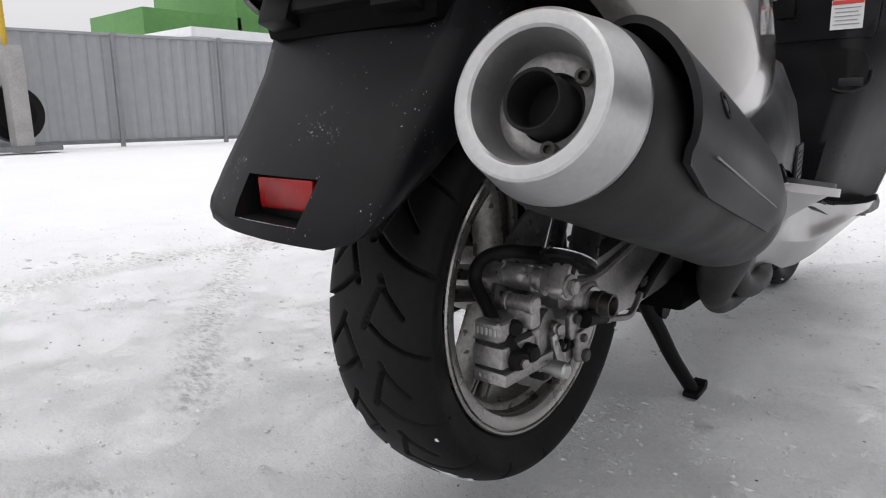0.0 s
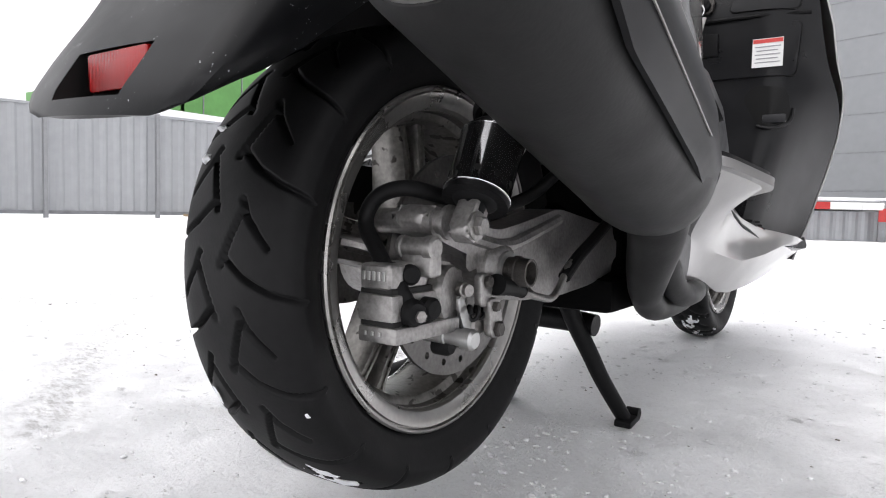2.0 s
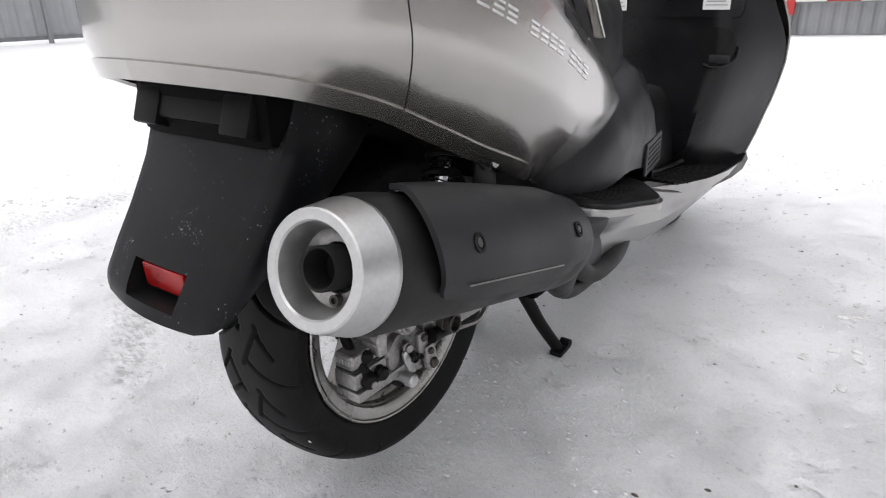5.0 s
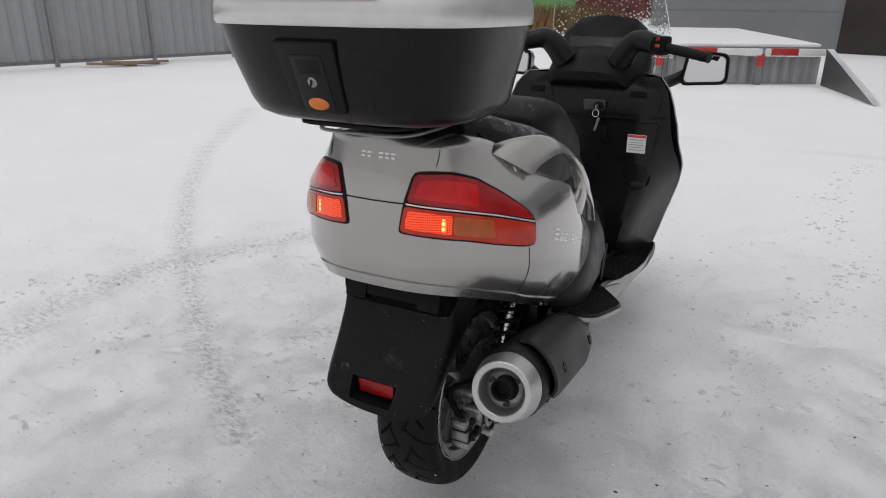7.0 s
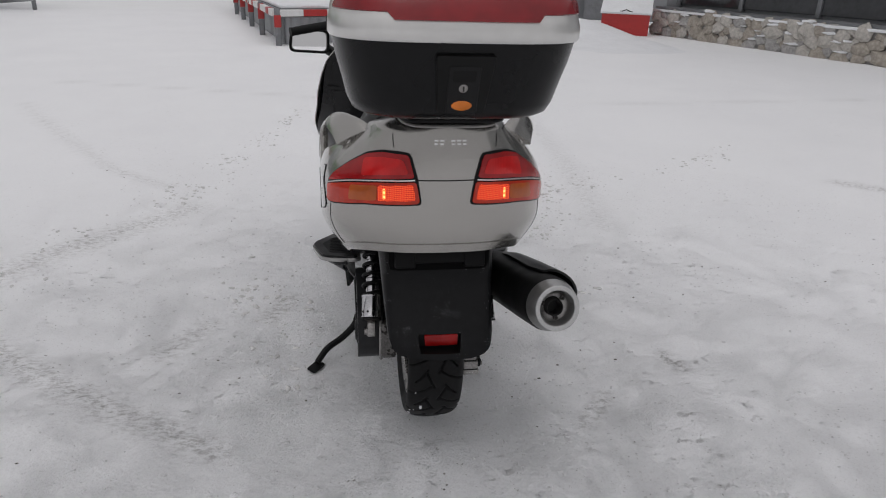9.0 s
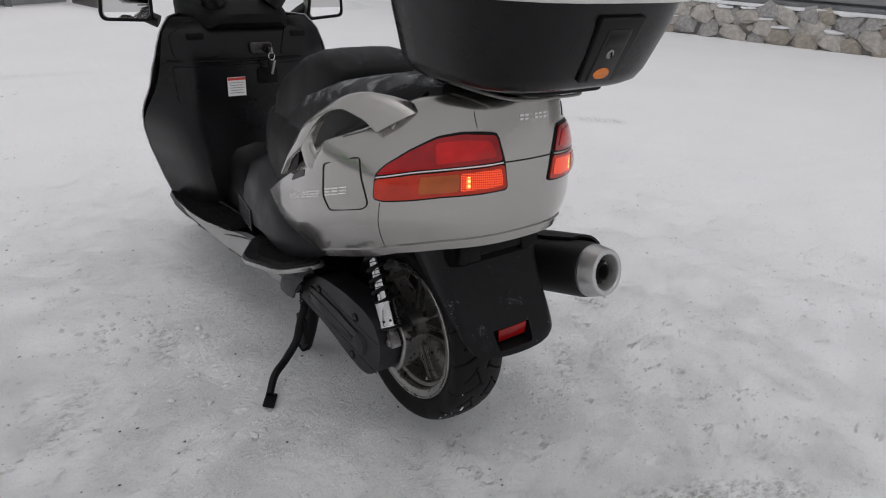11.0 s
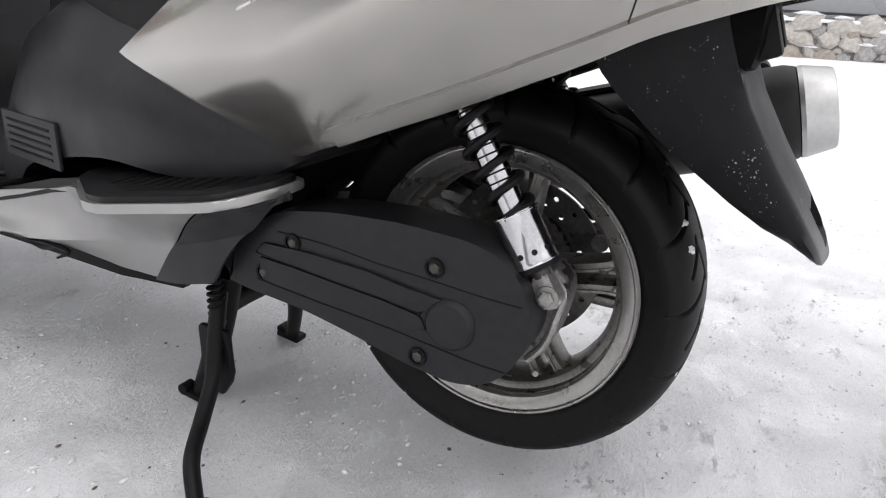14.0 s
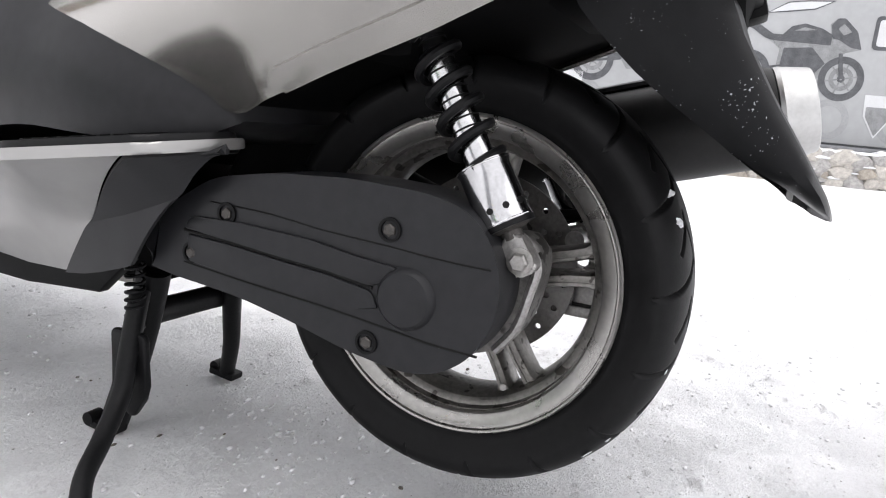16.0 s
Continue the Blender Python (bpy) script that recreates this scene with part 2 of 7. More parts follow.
M_CHROME_DULL = material("hazed_chrome", (0.52, 0.52, 0.53), 0.15, 1.0, var=0.10, scale=40, rvar=0.05)
# right spring cup: dark reflections in its chrome are put into this colour
M_CHROME_DARK_REFLECTION = material("dark_reflection_chrome", (0.20, 0.20, 0.205), 0.09, 0.95, 0.6, var=0.1, scale=30)
M_STEEL = material("worn_steel", (0.30, 0.29, 0.28), 0.4, 0.9, var=0.25, scale=40, bump=0.1, bscale=300, rvar=0.1)
# darker steel for the rear disc: the shade it stands in is put into the colour
M_DISC_SHADED = material("shaded_disc_steel", (0.15, 0.145, 0.14), 0.42, 0.85, var=0.3, scale=30, bump=0.1, bscale=300, rvar=0.1)
M_BOLT = material("dull_bolt_steel", (0.075, 0.070, 0.066), 0.5, 0.7, var=0.35, scale=120, bump=0.2, bscale=400)
M_HEAT_SHIELD = material("heat_shield_plastic", (0.0145, 0.0145, 0.0155), 0.45, spec=0.24, var=0.2, scale=6, bump=0.2, bscale=800, rvar=0.08, dist=0.0005)
M_EXHAUST = material("heatproof_grey_paint", (0.0082, 0.0082, 0.0083), 0.5, 0.0, spec=0.3, var=0.3, scale=16, bump=0.18, bscale=260, rvar=0.08, dist=0.0008)
M_STAND = material("black_enamel", (0.006, 0.006, 0.0066), 0.45, 0.0, 0.0, spec=0.16, var=0.3, scale=25, bump=0.15, bscale=200, rvar=0.1)
M_SOOT = material("sooty_pipe", (0.005, 0.0047, 0.0045), 0.7, var=0.4, scale=40, bump=0.2, bscale=200)
M_STICKER = material("white_sticker", (0.74, 0.74, 0.73), 0.5, var=0.03, scale=30)
M_RED_PRINT = material("red_print", (0.55, 0.06, 0.05), 0.5, var=0.1, scale=40)
M_GREY_PRINT = material("grey_print", (0.28, 0.28, 0.29), 0.6, var=0.1, scale=40)
M_SILVER_EMBLEM = material("bright_emblem", (0.80, 0.80, 0.79), 0.22, 0.6, var=0.05, scale=80)
M_GASKET = material("black_gasket", (0.004, 0.004, 0.004), 0.45, spec=0.2, var=0.2, scale=30)


def lens_material(name, color, rough=0.12, lines=105.0, glow=None, coat=0.2):
    """Tinted plastic lens with fine prism lines."""
    m = bpy.data.materials.new(name)
    m.use_nodes = True
    nt = m.node_tree
    b = nt.nodes["Principled BSDF"]
    b.inputs["Base Color"].default_value = (*color, 1)
    b.inputs["Roughness"].default_value = rough
    b.inputs["Coat Weight"].default_value = coat
    b.inputs["Specular IOR Level"].default_value = 0.35
    b.inputs["Coat Roughness"].default_value = 0.04
    tc = nt.nodes.new("ShaderNodeTexCoord")
    wv = nt.nodes.new("ShaderNodeTexWave")
    wv.wave_type, wv.bands_direction = 'BANDS', 'X'
    wv.inputs["Scale"].default_value = lines
    nz = nt.nodes.new("ShaderNodeTexNoise")
    nz.inputs["Scale"].default_value = 22
    mp = nt.nodes.new("ShaderNodeMapRange")
    mp.inputs["To Min"].default_value, mp.inputs["To Max"].default_value = 0.55, 1.35
    sc = nt.nodes.new("ShaderNodeVectorMath")
    sc.operation = 'SCALE'
    sc.inputs[0].default_value = color
    nt.links.new(tc.outputs["Object"], wv.inputs["Vector"])
    nt.links.new(tc.outputs["Object"], nz.inputs["Vector"])
    nt.links.new(nz.outputs["Fac"], mp.inputs["Value"])
    nt.links.new(mp.outputs[0], sc.inputs["Scale"])
    nt.links.new(sc.outputs[0], b.inputs["Base Color"])
    bp = nt.nodes.new("ShaderNodeBump")
    bp.inputs["Strength"].default_value = 0.16
    bp.inputs["Distance"].default_value = 0.001
    nt.links.new(wv.outputs["Fac"], bp.inputs["Height"])
    nt.links.new(bp.outputs[0], b.inputs["Normal"])
    if glow:
        b.inputs["Emission Color"].default_value = (*glow[0], 1)
        em = nt.nodes.new("ShaderNodeMapRange")
        em.inputs["To Min"].default_value, em.inputs["To Max"].default_value = glow[1] * 0.18, glow[1] * 1.6
        wz = nt.nodes.new("ShaderNodeTexWave")
        wz.wave_type, wz.bands_direction = 'BANDS', 'Z'
        wz.inputs["Scale"].default_value = lines * 0.8
        wz.inputs["Distortion"].default_value = 1.5
        both = nt.nodes.new("ShaderNodeMath")
        both.operation = 'MULTIPLY'
        nt.links.new(tc.outputs["Object"], wz.inputs["Vector"])
        nt.links.new(wv.outputs["Fac"], both.inputs[0])
        nt.links.new(wz.outputs["Fac"], both.inputs[1])
        nt.links.new(both.outputs[0], em.inputs["Value"])
        nt.links.new(em.outputs[0], b.inputs["Emission Strength"])
    return m


M_LENS_RED = lens_material("red_lens", (0.35, 0.005, 0.007), 0.10)
M_LENS_RED_BRIGHT = lens_material("bright_red_lens", (0.62, 0.008, 0.008), 0.10, lines=75.0)
M_LENS_ORANGE = lens_material("orange_red_lens", (0.50, 0.030, 0.010), 0.12)
M_LENS_AMBER = lens_material("amber_lens", (0.46, 0.095, 0.015), 0.14, lines=60.0)
M_LENS_LIT = lens_material("lit_red_lens", (0.42, 0.012, 0.005), lines=85.0, glow=((1.0, 0.085, 0.012), 1.7))
M_LENS_HOT = lens_material("glowing_filament_lens", (0.6, 0.05, 0.01), lines=40.0, glow=((1.0, 0.24, 0.055), 7.0))
M_LENS_DARKRED = lens_material("dark_red_lens", (0.21, 0.006, 0.010), 0.22, lines=3.0)
M_REFLECTOR = lens_material("red_reflector", (0.24, 0.004, 0.004), 0.22, lines=150.0, coat=0.0)
M_AMBER_BADGE = lens_material("amber_button", (0.62, 0.17, 0.02), lines=30)
M_MIRROR = material("mirror_glass", (0.93, 0.93, 0.93), 0.01, 1.0)


def glass_material(name):
    m = bpy.data.materials.new(name)
    m.use_nodes = True
    nt = m.node_tree
    b = nt.nodes["Principled BSDF"]
    b.inputs["Base Color"].default_value = (0.93, 0.96, 0.95, 1)
    b.inputs["Transmission Weight"].default_value = 1.0
    b.inputs["Roughness"].default_value = 0.03
    b.inputs["IOR"].default_value = 1.1
    vo = nt.nodes.new("ShaderNodeTexVoronoi")
    vo.inputs["Scale"].default_value = 70
    rg = nt.nodes.new("ShaderNodeMapRange")
    rg.inputs["From Min"].default_value, rg.inputs["From Max"].default_value = 0.15, 0.35
    rg.inputs["To Min"].default_value, rg.inputs["To Max"].default_value = 0.45, 0.08
    bp = nt.nodes.new("ShaderNodeBump")
    bp.inputs["Distance"].default_value = 0.0018
    tc = nt.nodes.new("ShaderNodeTexCoord")
    nt.links.new(tc.outputs["Object"], vo.inputs["Vector"])
    nt.links.new(vo.outputs["Distance"], rg.inputs["Value"])
    nt.links.new(rg.outputs[0], b.inputs["Roughness"])
    nt.links.new(rg.outputs[0], bp.inputs["Height"])
    nt.links.new(bp.outputs[0], b.inputs["Normal"])
    return m


M_SCREEN = glass_material("clear_screen")


# ---- ground: one sheet of trodden snow out to the horizon ----
def snow_material():
    m = bpy.data.materials.new("trodden_snow")
    m.use_nodes = True
    nt = m.node_tree
    b = nt.nodes["Principled BSDF"]
    b.inputs["Roughness"].default_value = 0.6
    b.inputs["Specular IOR Level"].default_value = 0.3
    tc = nt.nodes.new("ShaderNodeTexCoord")
    def noise_at(scale, detail=6, rough=0.6):
        n = nt.nodes.new("ShaderNodeTexNoise")
        n.inputs["Scale"].default_value, n.inputs["Detail"].default_value, n.inputs["Roughness"].default_value = scale, detail, rough
        nt.links.new(tc.outputs["Object"], n.inputs["Vector"])
        return n.outputs["Fac"]
    def ramp(fac, a, b_, lo, hi):
        r = nt.nodes.new("ShaderNodeMapRange")
        r.inputs["From Min"].default_value, r.inputs["From Max"].default_value = a, b_
        r.inputs["To Min"].default_value, r.inputs["To Max"].default_value = lo, hi
        nt.links.new(fac, r.inputs["Value"])
        return r.outputs[0]
    def mixc(fac, a, c):
        x = nt.nodes.new("ShaderNodeMix")
        x.data_type = 'RGBA'
        nt.links.new(fac, x.inputs["Factor"])
        for key, v in (("A", a), ("B", c)):
            if isinstance(v, tuple):
                x.inputs[key].default_value = (*v, 1)
            else:
                nt.links.new(v, x.inputs[key])
        return x.outputs["Result"]
    def streaks(scale, sx, sy, turn, detail=7, rough=0.7):
        mp = nt.nodes.new("ShaderNodeMapping")
        mp.inputs["Scale"].default_value, mp.inputs["Rotation"].default_value = (sx, sy, 1), (0, 0, turn)
        n = nt.nodes.new("ShaderNodeTexNoise")
        n.inputs["Scale"].default_value, n.inputs["Detail"].default_value, n.inputs["Roughness"].default_value = scale, detail, rough
        nt.links.new(tc.outputs["Object"], mp.inputs["Vector"])
        nt.links.new(mp.outputs[0], n.inputs["Vector"])
        return n.outputs["Fac"]
    def times(a, c):
        x = nt.nodes.new("ShaderNodeMath")
        x.operation = 'MULTIPLY'
        nt.links.new(a, x.inputs[0])
        nt.links.new(c, x.inputs[1])
        return x.outputs[0]
    base = mixc(ramp(noise_at(0.9, 5), 0.38, 0.66, 0, 1), (0.935, 0.94, 0.953), (0.905, 0.91, 0.925))
    near = nt.nodes.new("ShaderNodeAttribute")
    near.attribute_name = "worn"
    worn = near.outputs["Fac"]
    trodden = ramp(noise_at(4.5, 5, 0.7), 0.46, 0.60, 0, 1)
    base = mixc(times(worn, times(trodden, ramp(streaks(24, 1, 1.5, 0.5), 0.50, 0.64, 0, 0.5))), base, (0.87, 0.87, 0.88))
    base = mixc(times(worn, ramp(streaks(11, 1, 1.7, -0.7, 9, 0.75), 0.60, 0.70, 0, 0.45)), base, (0.77, 0.77, 0.78))
    base = mixc(ramp(noise_at(140, 6, 0.85), 0.50, 0.64, 0, 0.6), base, (0.75, 0.75, 0.755))
    scuffed = ramp(noise_at(2.2, 4, 0.65), 0.50, 0.60, 0.12, 1)
    base = mixc(times(scuffed, ramp(streaks(40, 1, 1.35, 0.35, 8, 0.78), 0.585, 0.66, 0, 0.7)), base, (0.50, 0.495, 0.49))
    gouges = times(worn, times(ramp(noise_at(1.6, 4, 0.65), 0.48, 0.60, 0.06, 1), ramp(streaks(13, 1, 1.9, -0.95, 9, 0.78), 0.59, 0.65, 0, 1)))
    gouge_tone = ramp(gouges, 0, 1, 0, 0.62)
    base = mixc(gouge_tone, base, (0.56, 0.555, 0.55))
    patch = ramp(noise_at(0.8, 3), 0.47, 0.60, 0.15, 1)
    speck = ramp(noise_at(62, 3, 0.7), 0.665, 0.72, 0, 1)
    base = mixc(times(patch, speck), base, (0.26, 0.245, 0.225))
    # dirt of the worn wheel tracks, carried by the mesh
    att = nt.nodes.new("ShaderNodeAttribute")
    att.attribute_name = "track"
    base = mixc(times(att.outputs["Fac"], ramp(streaks(30, 1, 2.0, 0.6, 8, 0.8), 0.46, 0.60, 0.0, 0.9)), base, (0.36, 0.35, 0.34))
    nt.links.new(base, b.inputs["Base Color"])
    bp = nt.nodes.new("ShaderNodeBump")
    bp.inputs["Strength"].default_value = 1.0
    bp.inputs["Distance"].default_value = 0.024
    bp2 = nt.nodes.new("ShaderNodeBump")
    bp2.inputs["Strength"].default_value = 0.5
    bp2.inputs["Distance"].default_value = 0.0035
    fine = nt.nodes.new("ShaderNodeMath")
    fine.operation = 'SUBTRACT'
    fine.inputs[1].default_value = 0.5
    nt.links.new(streaks(30, 1, 1.25, 0.5, 9, 0.78), fine.inputs[0])
    nt.links.new(times(worn, times(ramp(noise_at(4.5, 5, 0.7), 0.42, 0.62, 0.5, 1), fine.outputs[0])), bp.inputs["Height"])
    nt.links.new(noise_at(170, 4, 0.6), bp2.inputs["Height"])
    bp3 = nt.nodes.new("ShaderNodeBump")
    bp3.invert = True
    bp3.inputs["Strength"].default_value = 0.8
    bp3.inputs["Distance"].default_value = 0.009
    nt.links.new(gouges, bp3.inputs["Height"])
    nt.links.new(bp.outputs[0], bp3.inputs["Normal"])
    nt.links.new(bp3.outputs[0], bp2.inputs["Normal"])
    nt.links.new(bp2.outputs[0], b.inputs["Normal"])
    return m


M_SNOW = snow_material()
M_SNOW_CLEAN = material("fresh_snow", (0.84, 0.85, 0.87), 0.65, var=0.05, scale=3, bump=0.5, bscale=40, dist=0.01)

# worn wheel tracks: polylines on the yard (x, y), with half width
TRACKS = [
    ([(-5.2, 5.0), (-3.86, 2.97), (-2.96, 1.89), (-2.16, 1.08), (-1.35, 0.39), (-0.96, 0.09), (-0.62, -0.13)], 0.055, 0.95),
    ([(-1.05, -1.35), (-0.75, -0.85), (-0.55, -0.55), (-0.48, -0.42)], 0.05, 0.55),
    ([(-1.83, -0.09), (-1.95, 0.23), (-1.97, 0.62), (-1.84, 0.95), (-1.6, 1.38), (-1.1, 2.0)], 0.10, 0.8),
    ([(-0.89, 0.41), (-0.77, 0.61)], 0.05, 0.8),
    ([(0.11, -0.525), (0.27, -0.595)], 0.026, 1.3),
    ([(0.27, -0.595), (0.36, -0.645), (0.45, -0.67)], 0.045, 1.3),
    ([(0.50, -0.70), (0.66, -0.80)], 0.04, 1.1),
    ([(1.9, 7.0), (1.55, 4.5), (1.4, 2.8), (1.2, 1.6)], 0.09, 0.4),
    ([(-3.4, 6.5), (-0.5, 5.6), (3.0, 5.3), (6.0, 5.6)], 0.05, 0.5),
    ([(-3.3, 5.23), (-2.35, 3.71), (-1.75, 2.82), (-1.3, 2.4)], 0.04, 0.6),
    ([(3.2, 2.33), (3.42, 2.13)], 0.06, 1.2),
    ([(-0.47, 0.80), (-0.53, 0.66)], 0.05, 1.0),
    ([(0.93, 0.24), (0.96, 0.16)], 0.03, 1.2),
    ([(0.5, -0.12), (0.62, 0.02)], 0.03, 0.9),
]


def track_weight(x, y):
    w = 0.0
    for line, half, strength in TRACKS:
        for (ax, ay), (bx, by) in zip(line, line[1:]):
            dx, dy = bx - ax, by - ay
            f = max(0.0, min(1.0, ((x - ax) * dx + (y - ay) * dy) / (dx * dx + dy * dy)))
            d = math.hypot(x - ax - f * dx, y - ay - f * dy)
            w = max(w, strength * (1 - d / (half * 1.6)))
    return max(0.0, min(1.0, w))


def snow_height(x, y):
    r = math.hypot(x, y - 0.5)
    near = 1.0 / (1 + (r / 6.0) ** 2)
    h = 0.006 * noise.noise((x * 1.7, y * 1.7, 0.3)) + 0.006 * near * noise.noise((x * 7, y * 7, 3.1)) + 0.004 * near * noise.noise((x * 21, y * 21, 7.7)) * (1 + track_weight(x, y))
    return h - 0.004


def build_ground():
    n = 300
    def spread(k):
        u = 2 * k / n - 1
        return math.copysign(2.6 * abs(u) + 3.4 * abs(u) ** 5 * 4 + 900 * max(0, abs(u) - 0.86) ** 3 / 0.14 ** 3, u)
    xs = [spread(k) for k in range(n + 1)]
    verts, weights, worn = [], [], []
    for j in range(n + 1):
        for i in range(n + 1):
            x, y = xs[i], xs[j] + 0.5
            verts.append((x, y, snow_height(x, y) if abs(x) < 40 and abs(y) < 40 else -0.004))
            weights.append(track_weight(x, y) if abs(x) < 12 and abs(y) < 12 else 0.0)
            worn.append(.22 + .78 * math.exp(-(math.hypot(x, y - .2) / 2.1) ** 2))
    faces = [(j * (n + 1) + i, j * (n + 1) + i + 1, (j + 1) * (n + 1) + i + 1, (j + 1) * (n + 1) + i) for j in range(n) for i in range(n)]
    me = bpy.data.meshes.new("ground")
    me.from_pydata(verts, [], faces)
    att = me.attributes.new("track", 'FLOAT', 'POINT')
    att.data.foreach_set("value", weights)
    att = me.attributes.new("worn", 'FLOAT', 'POINT')
    att.data.foreach_set("value", worn)
    me.shade_smooth()
    me.materials.append(M_SNOW)
    return tagged(new("ground", me), "trodden grey-white snow with tyre tracks and dirt specks", "snow ground", kind="structure")


build_ground()


# ---- loose crumbs of snow and dark grit lying on the yard ----
def scatter(name, mat, count, size, label, category, seed, spread, flat_=0.6, far=3.2):
    r = random.Random(seed)
    verts, faces = [], []
    base = bmesh.new()
    bmesh.ops.create_icosphere(base, subdivisions=1, radius=1.0)
    bv = [v.co.copy() for v in base.verts]
    bf = [[v.index for v in f.verts] for f in base.faces]
    base.free()
    for k in range(count):
        d = far * r.random() ** .75
        a = r.uniform(0, 2 * math.pi)
        x, y = d * math.cos(a), .25 + d * math.sin(a)
        if noise.noise((x * 1.3 + seed, y * 1.3, 2.0)) < spread and r.random() < .8:
            continue
        s = size * (0.35 + r.random() ** 3 * 1.5)
        rot = Euler((r.uniform(0, 6), r.uniform(0, 6), r.uniform(0, 6))).to_matrix()
        st = Vector((r.uniform(.6, 1.7), r.uniform(.5, 1.1), flat_))
        z = snow_height(x, y)
        o = len(verts)
        for c in bv:
            q = rot @ Vector(c) * (1 + .35 * noise.noise(c * 2 + Vector((k, 0, 0))))
            verts.append((x + q.x * s * st.x, y + q.y * s * st.y, z + q.z * s * st.z + s * .15))
        faces += [[o + i for i in f] for f in bf]
    me = bpy.data.meshes.new(name)
    me.from_pydata(verts, [], faces)
    me.shade_smooth()
    me.materials.append(mat)
    return tagged(new(name, me), label, category, kind="stuff")


M_CRUMB = material("crumbled_snow", (0.70, 0.70, 0.71), 0.7, var=0.15, scale=30)
M_GRIT = material("dark_grit", (0.10, 0.088, 0.075), 0.85, var=0.4, scale=60)
scatter("snow_crumbs", M_CRUMB, 11000, .0032, "loose crumbs of trodden snow on the ground", "snow crumbs", 11, -.05)
scatter("grit", M_GRIT, 1300, .0024, "dark grit and bark crumbs lying on the snow", "grit", 5, .12, .5)


# foot trails: scattered kicked-up crumbs along walked lines
TRAILS = [
    [(-2.3, 0.1), (-1.85, 0.60), (-1.79, 0.86), (-1.71, 1.14), (-1.6, 1.50), (-1.4, 1.91), (-1.13, 2.36), (-0.96, 3.16), (-0.57, 5.0)],
    [(1.35, 5.23), (1.04, 3.73), (1.04, 2.73), (1.16, 2.47), (0.90, 1.7), (0.70, 1.10), (0.62, 0.6)],
    [(3.0, 3.4), (2.4, 2.85), (1.6, 2.5), (1.1, 2.3)],
    [(-.62, 1.10), (-.50, .86), (-.42, .66), (-.38, .52), (-.44, .36), (-.40, .22)],
    [(-.70, .95), (-.55, .72), (-.50, .55)],
]


def trail_crumbs(name, mat, label, category, seed, per_metre, size):
    r = random.Random(seed)
    verts, faces = [], []
    base = bmesh.new()
    bmesh.ops.create_icosphere(base, subdivisions=1, radius=1.0)
    bv = [v.co.copy() for v in base.verts]
    bf = [[v.index for v in f.verts] for f in base.faces]
    base.free()
    for line in TRAILS:
        for a, b in zip(line, line[1:]):
            run = math.hypot(b[0] - a[0], b[1] - a[1])
            for k in range(int(run * per_metre)):
                f = r.random()
                step = math.sin((a[1] + (b[1] - a[1]) * f) * 9.0)
                if step < -.2 and r.random() < .75:
                    continue
                x, y = a[0] + (b[0] - a[0]) * f + r.gauss(0, .075), a[1] + (b[1] - a[1]) * f + r.gauss(0, .075)
                sc = size * (.3 + 1.4 * r.random() ** 3)
                turn = r.uniform(0, 6.3)
                z = snow_height(x, y)
                o = len(verts)
                for c in bv:
                    q = c * (1 + .5 * noise.noise(c * 2 + Vector((k, len(verts), 0))))
                    verts.append((x + sc * (1.6 * q.x * math.cos(turn) - q.y * math.sin(turn)), y + sc * (1.6 * q.x * math.sin(turn) + q.y * math.cos(turn)), z + sc * .55 * q.z))
                faces += [[o + i for i in g] for g in bf]
    me = bpy.data.meshes.new(name)
    me.from_pydata(verts, [], faces)
    me.materials.append(mat)
    return tagged(new(name, me), label, category, kind="stuff")


M_SLUSH = material("grey_slush", (0.62, 0.615, 0.61), 0.7, var=0.3, scale=40)
trail_crumbs("kicked_snow", M_SLUSH, "grey crumbs of kicked-up snow along foot trails", "snow crumbs", 17, 120, .0080)


# ---- the scooter: x to its right, y ahead, z up; rear axle over the origin, standing on its centre stand ----
scooter = thing("motor_scooter", "champagne-silver maxi scooter on its centre stand in snow", "motor scooter")
AXLE_Z = 0.297
AXIS_X = Matrix.Rotation(radians(90), 4, 'Y')     # local z -> world x


def wheel_at(y, z):
    return Matrix.Translation((0, y, z)) @ AXIS_X


# --- rear body shell: plan outline from the middle of the tail round to the tip under the seat ---
PLAN = curve([(0, -.351, 0), (.06, -.347, 0), (.115, -.332, 0), (.175, -.298, 0), (.225, -.25, 0), (.264, -.185, 0), (.282, -.10, 0), (.287, 0, 0), (.282, .10, 0), (.267, .20, 0), (.247, .33, 0), (.210, .500, 0)], 241)
PLAN_S = [0.0]
for a_, b_ in zip(PLAN, PLAN[1:]):
    PLAN_S.append(PLAN_S[-1] + (b_ - a_).length)
PLAN_S = np.array(PLAN_S)
PLAN_X, PLAN_Y = np.array([p.x for p in PLAN]), np.array([p.y for p in PLAN])
S_END = float(PLAN_S[-1])


def s_of_x(x):
    """Arc length at which the tail is x from its middle (rear face)."""
    k = int(np.argmax(PLAN_X))
    return float(np.interp(x, PLAN_X[:k], PLAN_S[:k]))


def s_of_y(y):
    return float(np.interp(y, PLAN_Y, PLAN_S))


def z_bottom(y):
    return float(np.interp(y, [-.351, -.30, -.25, -.17, -.06, .02, .066, .18, .222, .30, .43, .50], [.690, .676, .657, .623, .578, .546, .529, .485, .467, .480, .522, .546]))


def z_upper(y):
    return float(np.interp(y, [-.351, -.28, -.2, -.16, -.1, 0, .06, .13, .23, .35, .50], [.970, .968, .952, .925, .888, .845, .812, .768, .70, .638, .556]))


